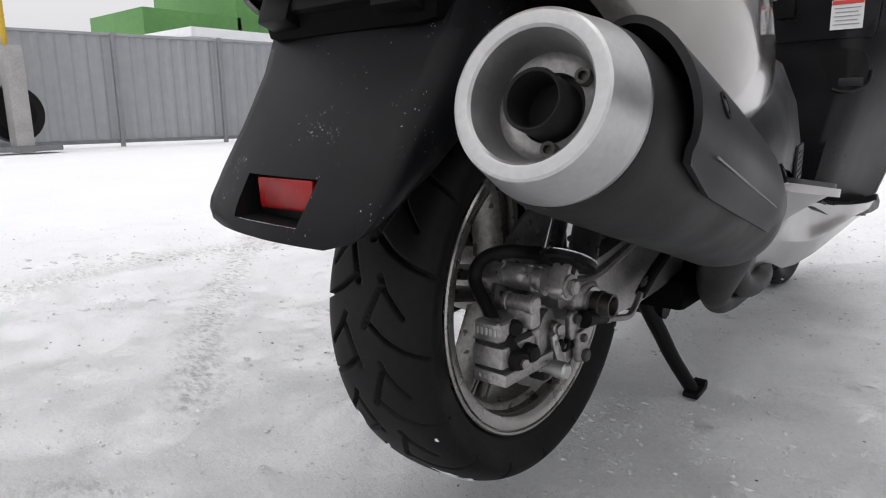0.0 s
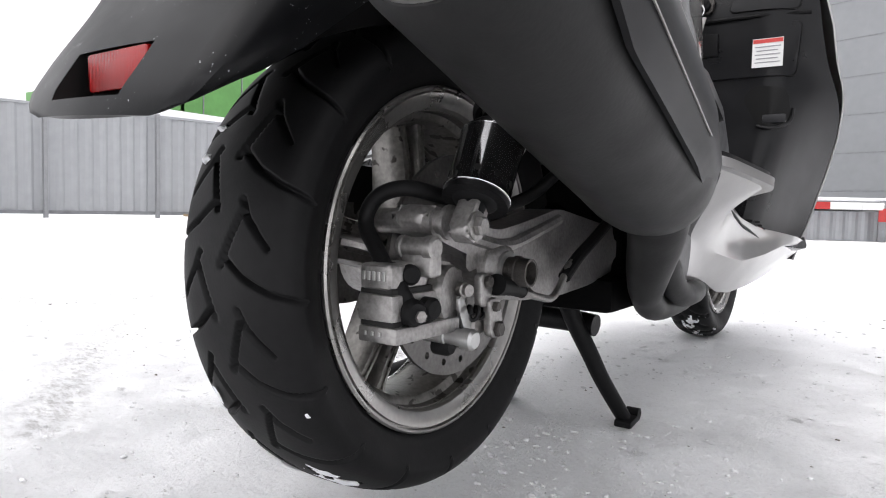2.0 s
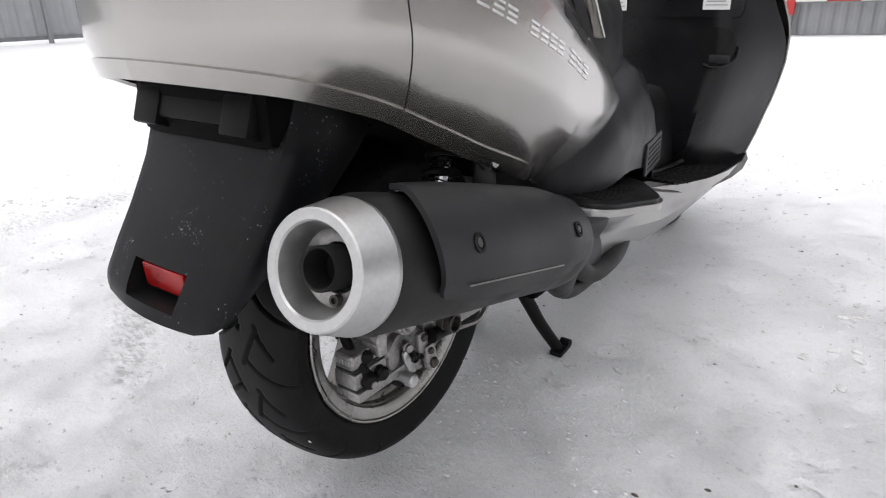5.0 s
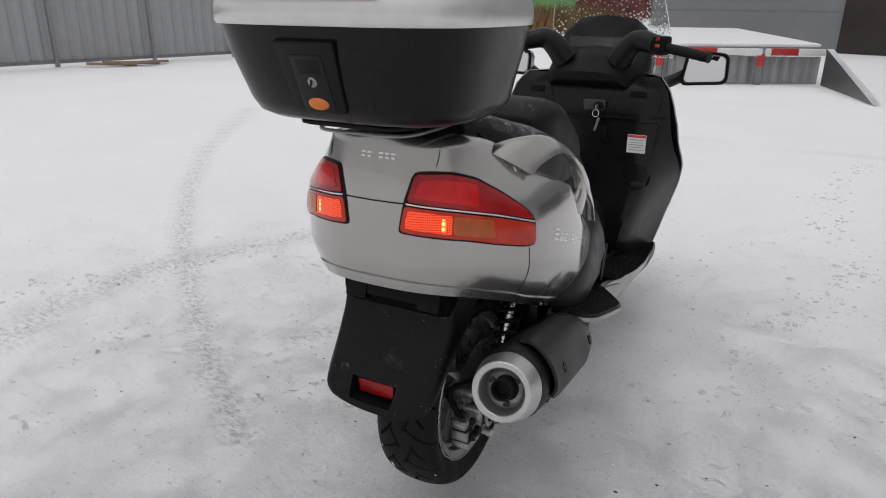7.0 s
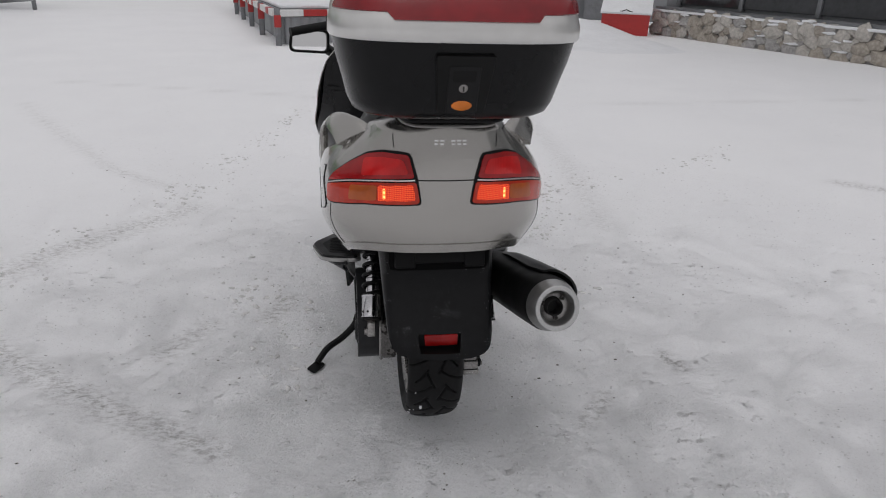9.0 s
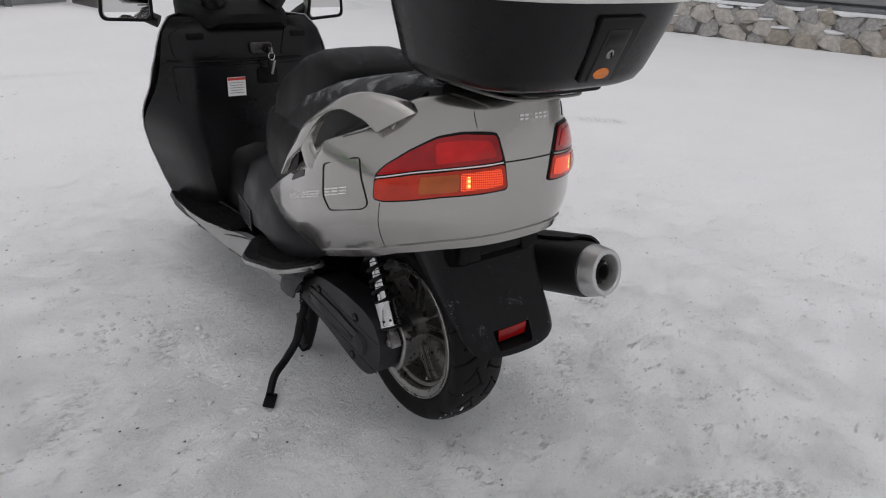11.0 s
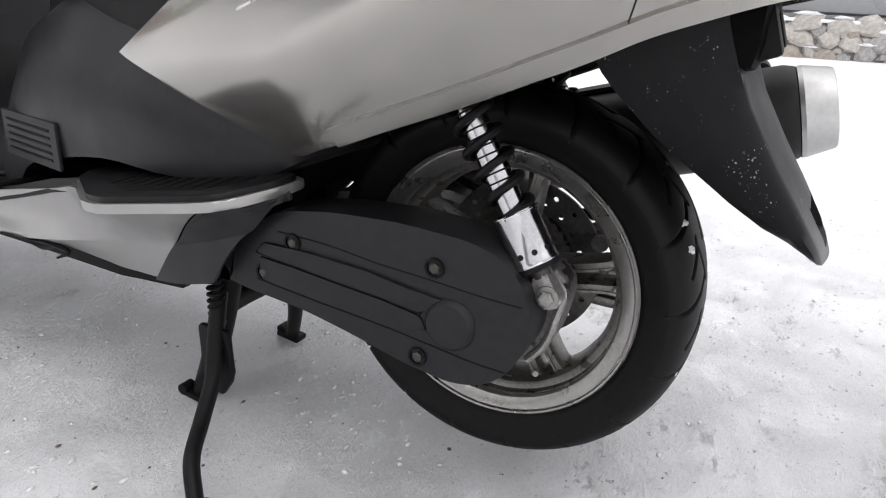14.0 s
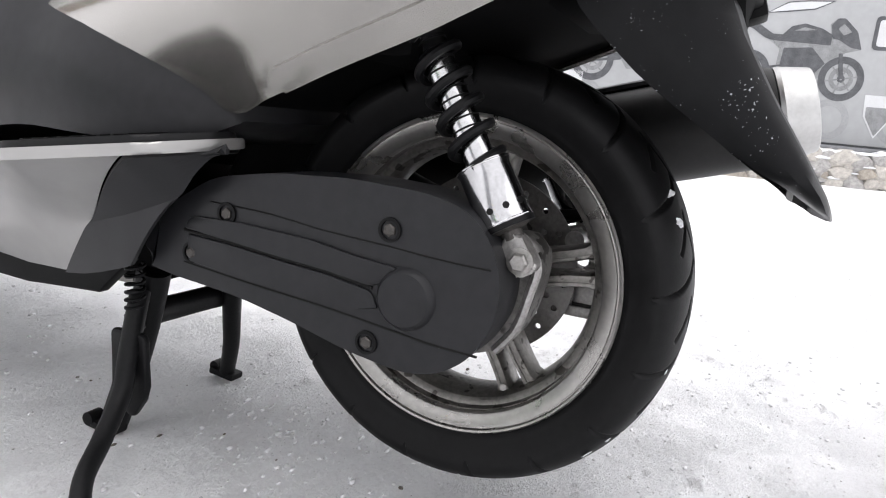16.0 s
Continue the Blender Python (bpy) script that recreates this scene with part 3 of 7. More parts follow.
def shell_inset(y, z):
    z0 = float(np.interp(y, [0, .1, .3, .5], [.80, .73, .63, .54]))
    a = float(np.interp(y, [-.351, -.32, -.27, -.2, -.1, .1, .3, .5], [.016, .03, .075, .115, .125, .11, .06, .02]))
    t = max(0.0, (z - z0) / .16)
    b0 = float(np.interp(y, [-.351, -.2, -.02, .18, .5], [.745, .735, .685, .60, .56]))
    b = float(np.interp(y, [-.351, -.30, -.22, -.1, .2, .5], [.030, .058, .075, .085, .088, .03]))
    u = max(0.0, (b0 - z) / .13)
    return a * t ** 1.8 + b * u ** 1.6


def shell(s, z, off=0.0, side=1):
    """Point on the rear body shell, off metres proud of it. side: 1 right, -1 left."""
    x, y = float(np.interp(s, PLAN_S, PLAN_X)), float(np.interp(s, PLAN_S, PLAN_Y))
    e = 0.004
    dx = float(np.interp(min(s + e, S_END), PLAN_S, PLAN_X) - np.interp(max(s - e, 0), PLAN_S, PLAN_X))
    dy = float(np.interp(min(s + e, S_END), PLAN_S, PLAN_Y) - np.interp(max(s - e, 0), PLAN_S, PLAN_Y))
    n = Vector((dy, -dx, 0)).normalized()
    inset = shell_inset(y, z)
    slope = (shell_inset(y, z + .004) - inset) / .004
    nn = Vector((n.x, n.y, slope)).normalized()
    p = Vector((x, y, z)) - n * inset + nn * off
    p.x = max(p.x, 0.0) if s < 0.002 else p.x
    return Vector((side * p.x, p.y, p.z))


def build_shell():
    cols, rows_n = 96, 32
    rows = []
    for i in range(-cols, cols + 1):
        s = S_END * abs(i) / cols
        y = float(np.interp(s, PLAN_S, PLAN_Y))
        lo, hi = z_bottom(y), z_upper(y)
        rows.append([shell(s, lo + (hi - lo) * j / (rows_n - 1), 0, 1 if i >= 0 else -1) for j in range(rows_n)])
    bm = skin(rows)
    # deck across the top, bowed slightly upwards
    half = rows[cols:]
    other = list(reversed(rows[:cols + 1]))
    deck = []
    for r, l in zip(half, other):
        a, b = l[-1], r[-1]
        deck.append([a.lerp(b, k / 10) + Vector((0, 0.004 * 4 * (k / 10) * (1 - k / 10), 0.016 * (1 - (2 * k / 10 - 1) ** 4))) for k in range(11)])
    skin(deck[:60], bm=bm)
    under = [[l[0].lerp(r[0], k / 4) + Vector((0, 0, 0.01)) for k in range(5)] for r, l in zip(half, other)]
    bmesh.ops.remove_doubles(bm, verts=bm.verts, dist=0.0004)
    cowl = part("rear_cowl", bm, M_SILVER, scooter, "champagne-silver painted tail and side cowl", angle=50)
    # near-black floor under the tail; its shade is in the colour
    part("cowl_floor", skin(under[:72]), M_SHADED_BLACK, cowl, "black underside of the tail, shade in its colour")
    return cowl


rear_cowl = build_shell()


def shell_patch(lower, upper, name, mat, parent, off=.004, side=1, n=24, m=6, label="", lift=0.0):
    """A panel lying on the shell between two lines of (s, z) points."""
    lo, up = curve([(s, z, 0) for s, z in lower], n), curve([(s, z, 0) for s, z in upper], n)
    rows = []
    for a, b in zip(lo, up):
        col = [a.lerp(b, j / (m - 1)) for j in range(m)]
        rows.append([shell(c.x, c.y, -0.003, side) for c in (col[0],)] + [shell(c.x, c.y, off + lift * 4 * (j / (m - 1)) * (1 - j / (m - 1)), side) for j, c in enumerate(col)] + [shell(c.x, c.y, -0.003, side) for c in (col[-1],)])
    first = [shell(lo[0].lerp(up[0], j / (m - 1)).x, lo[0].lerp(up[0], j / (m - 1)).y, -0.003, side) for j in range(m)]
    last = [shell(lo[-1].lerp(up[-1], j / (m - 1)).x, lo[-1].lerp(up[-1], j / (m - 1)).y, -0.003, side) for j in range(m)]
    rows = [[first[0]] + first + [first[-1]]] + rows + [[last[0]] + last + [last[-1]]]
    bm = skin(rows)
    bmesh.ops.remove_doubles(bm, verts=bm.verts, dist=0.0002)
    return part(name, bm, mat, parent, label, angle=40)


def shell_line(points, width, off, name, mat, parent, side=1, n=60, label=""):
    """A thin raised bead lying on the shell along (s, z) points."""
    pts = [shell(p.x, p.y, off * 0.3, side) for p in curve([(s, z, 0) for s, z in points], n)]
    return part(name, tube(pts, width / 2, 6), mat, parent, label)


def shell_shape(outline, name, mat, parent, off=.004, side=1, n=30, m=7, label="", lift=0.0, back=-.003, round_r=.012):
    """A panel lying on the shell inside a convex outline of (s, z) points, its corners rounded."""
    pts = rounded(outline, round_r, 5) if round_r else outline
    s0, s1 = min(q[0] for q in pts), max(q[0] for q in pts)
    rows = []
    for k in range(n):
        s = s0 + (s1 - s0) * (.5 - .5 * math.cos(math.pi * (k + .06) / (n - .88)))
        zs_ = []
        for (sa, za), (sb, zb) in zip(pts, pts[1:] + pts[:1]):
            if (sa - s) * (sb - s) <= 0 and sa != sb:
                zs_.append(za + (zb - za) * (s - sa) / (sb - sa))
        lo, hi = min(zs_), max(zs_)
        col = [(s, lo + (hi - lo) * j / (m - 1)) for j in range(m)]
        e = 4 * (k / (n - 1)) * (1 - k / (n - 1))
        rows.append([shell(s, lo, back, side)] + [shell(q[0], q[1], off + lift * e * 4 * (j / (m - 1)) * (1 - j / (m - 1)), side) for j, q in enumerate(col)] + [shell(s, hi, back, side)])
    first = [shell(s0, p.z, back, side) for p in rows[0]]
    last = [shell(s1, p.z, back, side) for p in rows[-1]]
    return part(name, skin([first] + rows + [last]), mat, parent, label, angle=42)


def build_tail_lamp(side):
    lamp = shell_shape([(.054, .806), (.064, .866), (.082, .921), (.115, .923), (.155, .921), (.205, .9075), (.262, .878), (.313, .843), (.332, .822), (.335, .768), (.310, .768), (.190, .793), (.075, .804)], "tail_lamp", M_GASKET, scooter, .0022, side, 44, 12, "red and amber tail lamp cluster, glowing", round_r=.010)
    shell_shape([(.071, .8670), (.086, .9165), (.150, .9165), (.203, .9035), (.260, .8745), (.310, .8405), (.328, .8195), (.245, .8415), (.160, .8565)], "red_lens", M_LENS_RED, lamp, .0048, side, 40, 9, lift=.0015, round_r=.008)
    shell_shape([(.084, .875), (.098, .906), (.150, .906), (.207, .894), (.205, .8555), (.160, .8655)], "inner_lens", M_LENS_RED_BRIGHT, lamp, .0066, side, 30, 7, lift=.0012, round_r=.008, back=.003)
    shell_shape([(.0585, .8105), (.0665, .8585), (.160, .8485), (.244, .8335), (.3285, .8115), (.3310, .772), (.309, .772), (.190, .797), (.076, .808)], "stop_lens", M_LENS_ORANGE, lamp, .0048, side, 40, 8, lift=.0012, round_r=.008)
    shell_shape([(.068, .8175), (.074, .852), (.156, .8425), (.155, .8085), (.080, .816)], "lit_lens", M_LENS_LIT, lamp, .0062, side, 26, 6, round_r=.005, back=.003)
    shell_shape([(.136, .814), (.1365, .838), (.1445, .837), (.144, .813)], "bulb_glow", M_LENS_HOT, lamp, .0072, side, 8, 5, round_r=.003, back=.003)
    shell_shape([(.158, .8085), (.158, .8425), (.234, .8305), (.236, .7975)], "turn_lens", M_LENS_AMBER, lamp, .0068, side, 24, 6, round_r=.007, back=.003, lift=.001)
    part("bright_strip", tube([shell(p.x, p.y, .0042, side) for p in curve([(.070, .8625, 0), (.160, .8525, 0), (.245, .8375, 0), (.327, .8155, 0)], 40)], .0017, 6), M_SILVER_EMBLEM, lamp)


for sd in (1, -1):
    build_tail_lamp(sd)

# seams and badges of the shell
for sd in (1, -1):
    shell_line([(0, .862), (s_of_x(.035), .862), (s_of_x(.068), .862)], .0028, .002, "panel_seam", M_GASKET, rear_cowl, sd, 12)
    shell_line([(s_of_x(.122), .930), (s_of_x(.126), .945), (s_of_x(.128), .958)], .0016, .002, "panel_seam", M_GASKET, rear_cowl, sd, 10)

for sd in (1, -1):
    ss = [S_END * .0 + s_of_y(.15) * k / 14 for k in range(15)]
    zb_ = [z_bottom(float(np.interp(q, PLAN_S, PLAN_Y))) for q in ss]
    shell_patch([(q, z - .001) for q, z in zip(ss, zb_)], [(q, z + .020) for q, z in zip(ss, zb_)], "lower_hem", M_SILVER, rear_cowl, .0030, sd, n=50, m=4)

# fuel flap outline on the left, plain emblem bars on both sides and the tail
flap = rounded([(.509, .797), (.385, .843), (.367, .801), (.349, .752), (.365, .738), (.485, .697), (.515, .72)], .012, 4)
flap.append(flap[0])
part("fuel_flap_edge", tube([shell(s, z, .0008, -1) for s, z in flap], .0015, 6), M_GASKET, rear_cowl, "black seam round the fuel flap")


def emblem_word(s0, z0, s1, z1, heights, side):
    """A word of plain slanted emblem shapes along the shell; heights in metres, one for each, 0 for a gap."""
    n = len(heights)
    along = 1 if s1 > s0 else -1
    for k, h in enumerate(heights):
        if h <= 0:
            continue
        w = abs(s1 - s0) / n
        gw, t = w * .78, min(.0030, w * .20)
        rise = (z1 - z0) / abs(s1 - s0)
        def bar(x0, x1, y0, y1):
            def at(x, y):
                return (s0 + along * (k * w + x + .24 * y), z0 + (k * w + x) * rise + y)
            shell_patch([at(x0, y0), at(x1, y0)], [at(x0, y1), at(x1, y1)], "emblem_bar", M_SILVER_EMBLEM, rear_cowl, .0014, side, n=3, m=3)
        for f in (0, .5, 1):
            bar(0 if f != .5 else gw * .08, gw, f * (h - t), f * (h - t) + t)


emblem_word(.744, .636, .528, .716, (.023, .016, .016, 0, .016, .016, .016, .016), -1)
emblem_word(.508, .724, .414, .758, (.018, .018, .018), -1)
emblem_word(.410, .757, .620, .683, (.023, .016, .016, 0, .016, .016, .016, .016), 1)
emblem_word(.640, .675, .740, .636, (.018, .018, .018), 1)
for sd in (1, -1):
    shell_line([(s_of_y(-.197), .764), (s_of_y(-.193), .72), (s_of_y(-.189), .667), (s_of_y(-.187), .648)], .0014, .001, "panel_seam", M_GASKET, rear_cowl, sd, 14)
for k in range(6):
    x0 = -.029 + k * .0128
    if x0 < 0 < x0 + .010:
        continue
    e0, e1 = sorted((s_of_x(abs(x0)), s_of_x(abs(x0 + .009))))
    sd = 1 if x0 >= 0 else -1
    for (fa, fb), (za, zb) in (((0, 1), (.9475, .951)), ((.1, 1), (.940, .9435))):
        qa, qb = e0 + (e1 - e0) * fa, e0 + (e1 - e0) * fb
        shell_patch([(qa, za), (qb, za)], [(qa, zb), (qb, zb)], "emblem_bar", M_SILVER_EMBLEM, rear_cowl, .0016, sd, n=3, m=3)


# --- grab handles ---
def handle_x(y):
    """How far out the handle's middle plane lies at y."""
    return float(np.interp(y, [-.20, -.15, -.10, -.05, 0, .05, .10, .18, .26], [.190, .214, .237, .253, .267, .277, .281, .275, .262]))


def plate_band(outer, inner, side, n, half, bulge, lean=lambda u: 0, foot=lambda u: 0):
    """A rounded plate between two edge lines of (y, z), following the handle's plane."""
    po, pi_ = curve([(y, z, 0) for y, z in outer], n), curve([(y, z, 0) for y, z in inner], n)
    rows = []
    for k, (a, b) in enumerate(zip(po, pi_)):
        row = []
        for w in (0, .06, .22, .5, .78, .94, 1):
            q = a.lerp(b, w)
            row.append(Vector((side * (handle_x(q.x) + lean(k / (n - 1)) * (w - .5) + half * (.35 if w in (0, 1) else .85) + bulge * (1 - (2 * w - 1) ** 2)), q.x, q.y)))
        for w in (1, .92, .5, .08, 0):
            q = a.lerp(b, w)
            inner_x = handle_x(q.x) + lean(k / (n - 1)) * (w - .5) - half * (.4 if w in (0, 1) else 1)
            row.append(Vector((side * (inner_x - foot(k / (n - 1))), q.x, q.y)))
        rows.append(row)
    return skin(rows, closed_v=True, cap=True)


def build_handle(side):
    outer = [(-.200, .941), (-.160, .957), (-.120, .963), (-.076, .961), (-.035, .946), (.004, .922), (.045, .893), (.085, .863), (.130, .825), (.172, .787), (.210, .750), (.235, .726), (.254, .703)]
    inner = [(-.151, .894), (-.128, .908), (-.104, .917), (-.066, .924), (-.036, .917), (-.006, .902), (.030, .873), (.062, .838), (.098, .802), (.138, .777), (.176, .752), (.206, .726), (.240, .698)]
    h = part("grab_handle", plate_band(outer, inner, side, 60, .0085, .0045, lambda u: .046 - .038 * min(1, u / .55), lambda u: .016 * max(0, 1 - u / .16)), M_SILVER, scooter, "champagne-silver passenger grab handle", angle=45)
    part("handle_leg", plate_band([(.022, .882), (.048, .848), (.052, .826), (.038, .806), (.034, .788), (.046, .770)], [(.106, .800), (.102, .808), (.098, .800), (.092, .787), (.085, .775), (.073, .763)], side, 24, .0088, .004), M_SILVER, h, angle=45)
    # silver shelf below the handle and the slot beside its front foot
    well = curve([(.262, .20, .706), (.268, .10, .764), (.262, .0, .812), (.240, -.10, .862), (.214, -.17, .905)], 18)
    rows = [[Vector((side * (p.x + .002), p.y, p.z)), Vector((side * (p.x - .006), p.y, p.z + .012)), Vector((side * (p.x - .040), p.y, p.z + .026)), Vector((side * (p.x - .052), p.y, p.z + .030))] for p in well]
    part("handle_shelf", thick(rows, .004), M_SILVER, h, "silver shelf below the handle", angle=40)
    rows = [[Vector((side * (p.x - .048), p.y, p.z + .027)), Vector((side * (p.x - .056), p.y, p.z + .050)), Vector((side * (p.x - .095), p.y, p.z + .075))] for p in well]
    part("handle_well", thick(rows, .004), M_BLACK, h, "dark recess under the handle")
    # flat dark patch on the shell; the slot's shade is put into its colour
    shell_shape([(s_of_y(.10), .736), (s_of_y(.10), .752), (s_of_y(.20), .704), (s_of_y(.205), .690)], "handle_slot", M_GREY_PLASTIC, rear_cowl, .0012, side, 16, 4, round_r=.004)


for sd in (1, -1):
    build_handle(sd)


# --- seat: passenger cushion, rider's back pad, rider cushion ---
def loft_along(stations, ring, n_samples):
    """stations: (y, half width, z top, z bottom); ring: function giving (x factor, z factor) points round half the section."""
    st = curve([(y, w, zt) for y, w, zt, zb in stations], n_samples)
    zb = curve([(y, zb_, 0) for y, w, zt, zb_ in stations], n_samples)
    rows = []
    for a, b in zip(st, zb):
        rows.append([Vector((fx * a.y, a.x, b.y + (a.z - b.y) * fz)) for fx, fz in ring])
    return rows


SOFT = [(-1, 0), (-1.0, .45), (-.97, .72), (-.86, .90), (-.62, .98), (-.3, 1.0), (0, 1.0), (.3, 1.0), (.62, .98), (.86, .90), (.97, .72), (1.0, .45), (1, 0)]
rows = loft_along([(-.20, .120, 1.006, .93), (-.15, .140, 1.008, .90), (-.08, .160, .998, .85), (-.015, .172, .982, .80), (.04, .180, .968, .77), (.12, .186, .950, .74), (.21, .188, .927, .72), (.30, .180, .896, .70), (.37, .172, .872, .68), (.44, .165, .838, .65), (.50, .150, .79, .62)], SOFT, 30)
seat = part("passenger_cushion", skin(rows, closed_v=True, cap=True), M_SEAT_SNOWY, scooter, "black vinyl passenger seat dusted with snow", angle=60)
rows = loft_along([(.225, .105, .940, .91), (.250, .128, .966, .90), (.30, .142, .982, .88), (.355, .148, .978, .85), (.415, .150, .956, .81), (.475, .147, .924, .77), (.545, .142, .890, .74), (.60, .132, .84, .72), (.625, .118, .78, .70)], SOFT, 26)
part("rider_back_pad", skin(rows, closed_v=True, cap=True), M_SEAT, scooter, "raised black vinyl back pad of the rider seat", angle=60)
rows = loft_along([(.28, .215, .80, .60), (.38, .205, .79, .58), (.48, .190, .78, .56), (.58, .170, .785, .54), (.66, .140, .785, .52), (.73, .115, .755, .50), (.775, .095, .69, .47), (.80, .085, .60, .45)], SOFT, 26)
part("rider_cushion", skin(rows, closed_v=True, cap=True), M_SEAT, scooter, "black vinyl rider seat", angle=60)

# --- dark side fairing under the seat, and the floor tunnel ---
UNDER = [(-1, 0), (-1.02, .3), (-.97, .55), (-.85, .8), (-.6, .95), (0, 1), (.6, .95), (.85, .8), (.97, .55), (1.02, .3), (1, 0)]
rows = loft_along([(.215, .170, .55, .46), (.27, .225, .58, .43), (.38, .245, .62, .43), (.50, .235, .64, .43), (.62, .222, .66, .41), (.72, .205, .62, .38), (.80, .180, .55, .32), (.86, .160, .50, .27)], UNDER, 24)
tunnel = part("side_fairing", skin(rows, closed_v=True, cap=True), M_CASE, scooter, "dark grey plastic fairing below the seat", angle=45)
rows = loft_along([(.80, .165, .52, .24), (.88, .145, .475, .24), (.98, .135, .47, .24), (1.08, .135, .51, .24), (1.16, .14, .58, .24)], UNDER, 20)
part("floor_tunnel", skin(rows, closed_v=True, cap=True), M_BLACK, scooter, "black plastic centre tunnel", angle=45)


def build_vent(side):
    base = Matrix.Translation((side * .216, .685, .428)) @ Euler((0, 0, side * .16)).to_matrix().to_4x4()
    v = part("air_vent", block((.006, .165, .070), base, .002), M_GREY_PLASTIC, scooter, "slatted black air vent")
    # black bars laid on the vent paint the shaded grooves between its slats
    for k in range(5):
        part("slat", block((.004, .130, .0042), base @ Matrix.Translation((side * .0025, 0, -.022 + k * .011)) @ Euler((0, side * .4, 0)).to_matrix().to_4x4(), .001), M_GASKET, v)


for sd in (1, -1):
    build_vent(sd)


# --- passenger footboards with silver trim, and the silver lower side panels ---
def lower_side(side, y, f):
    """Point on the lower side panel: f runs from the footboard's rim (0) over the ridge (.6) inwards and down (1)."""
    ys = [.20, .225, .262, .33, .385, .42, .47, .52, .56, .62, .70, .80, .92, 1.05, 1.25]
    xt = float(np.interp(y, ys, [.222, .268, .298, .318, .330, .324, .296, .268, .250, .241, .242, .258, .281, .291, .284]))
    zt = float(np.interp(y, ys, [.432, .426, .421, .412, .4055, .402, .396, .391, .384, .368, .353, .336, .325, .315, .300]))
    xr = float(np.interp(y, ys, [.221, .223, .224, .226, .225, .224, .222, .224, .228, .236, .246, .264, .284, .291, .283]))
    zr = float(np.interp(y, ys, [.426, .395, .372, .346, .330, .322, .310, .302, .296, .286, .276, .284, .300, .300, .287]))
    xb = float(np.interp(y, ys, [.220, .221, .222, .219, .212, .206, .198, .196, .197, .198, .200, .202, .212, .218, .215]))
    zb = float(np.interp(y, ys, [.420, .384, .345, .283, .266, .257, .249, .247, .246, .240, .215, .204, .208, .215, .222]))
    if side < 0:
        # the lower sill is broken off on the left
        zb = max(zb, float(np.interp(y, [.50, .56, .70, .80, .92, 1.05], [.240, .248, .258, .266, .274, .276])))
        zr = max(zr, zb + .012)
    if f < .6:
        g = f / .6
        dip = float(np.interp(y, [.52, .62, .74, .90], [0, .005, .005, 0])) * math.sin(math.pi * g) ** 1.4
        return Vector((side * (xr + (xt - xr) * (1 - g) ** 1.2 - dip), y, zt + (zr - zt) * g))
    g = (f - .6) / .4
    return Vector((side * (xr + (xb - xr) * g), y, zr + (zb - zr) * g))


def build_footboard(side):
    def turned(pts):
        q = [(side * x, y) for x, y in pts]
        return q if side > 0 else list(reversed(q))
    def sloped(z):
        # the board falls away forwards and towards its outer edge
        return Matrix.Translation((0, .25, z + .006)) @ Matrix.Rotation(-.13, 4, 'X') @ Matrix.Rotation(side * .04, 4, 'Y') @ Matrix.Translation((0, -.25, 0))
    fb = part("passenger_footboard", prism(rounded(turned([(.19, .205), (.220, .206), (.292, .234), (.306, .262), (.334, .385), (.326, .422), (.288, .482), (.248, .545), (.20, .56)]), .014, 4), .009, sloped(.4365), .003), M_BLACK, scooter, "black ribbed passenger footboard")
    part("rubber_pad", prism(rounded(turned([(.215, .245), (.278, .262), (.306, .385), (.264, .462), (.220, .49)]), .012, 3), .004, sloped(.4425), .0015), M_BLACK_DEEP, fb)
    for k in range(9):
        part("pad_rib", block((.058, .006, .0025), sloped(.4468) @ Matrix.Translation((side * .250, .276 + .020 * k, 0)), .0008), M_BLACK_DEEP, fb)
    part("silver_trim", prism(rounded(turned([(.18, .200), (.220, .200), (.296, .228), (.311, .260), (.340, .386), (.331, .426), (.292, .488), (.252, .552), (.18, .57)]), .015, 4), .012, sloped(.4262), .003), M_SILVER_LIGHT, fb, "pale silver edge strip")
    # silver panel, and the dark cover behind it
    def seam(f):
        return float(np.interp(f, [0, .6, 1], [.258, .392, .466]))
    n, m = 48, 25
    rows = [[lower_side(side, seam(j / m) + (1.25 - seam(j / m)) * (k / n) ** 1.2, j / m) for j in range(m + 1)] for k in range(n + 1)]
    part("side_panel", thick(rows, .004), M_SILVER_LIGHT, scooter, "pale silver lower side panel", angle=24)
    rows = [[lower_side(side, (.192 + .136 * (j / m) ** 1.5) * (1 - k / 12) + (seam(j / m) - .003) * k / 12, j / m) for j in range(m + 1)] for k in range(13)]
    part("kick_panel", thick(rows, .006), M_GREY_PLASTIC, scooter, "dark grey plastic cover ahead of the swingarm", angle=24)
    slot = [lower_side(side, .72 + .05 * math.cos(a), .72 + .16 * math.sin(a)) for a in [2 * math.pi * k / 20 for k in range(20)]]
    bm = bmesh.new()
    bm.faces.new([bm.verts.new(v + Vector((side * .003, 0, -.002))) for v in slot])
    if side < 0:
        part("air_slot", bm, M_GASKET, scooter)
    else:
        bm.free()
    belly = [(.42, .262), (.47, .250), (.65, .248), (.88, .238), (1.15, .225), (1.15, .198), (.88, .200), (.62, .196), (.48, .206)]
    part("belly_strip", prism(belly, side * .02, side_plane(side * .125), .003), M_BLACK_DEEP, scooter)


for sd in (1, -1):
    build_footboard(sd)

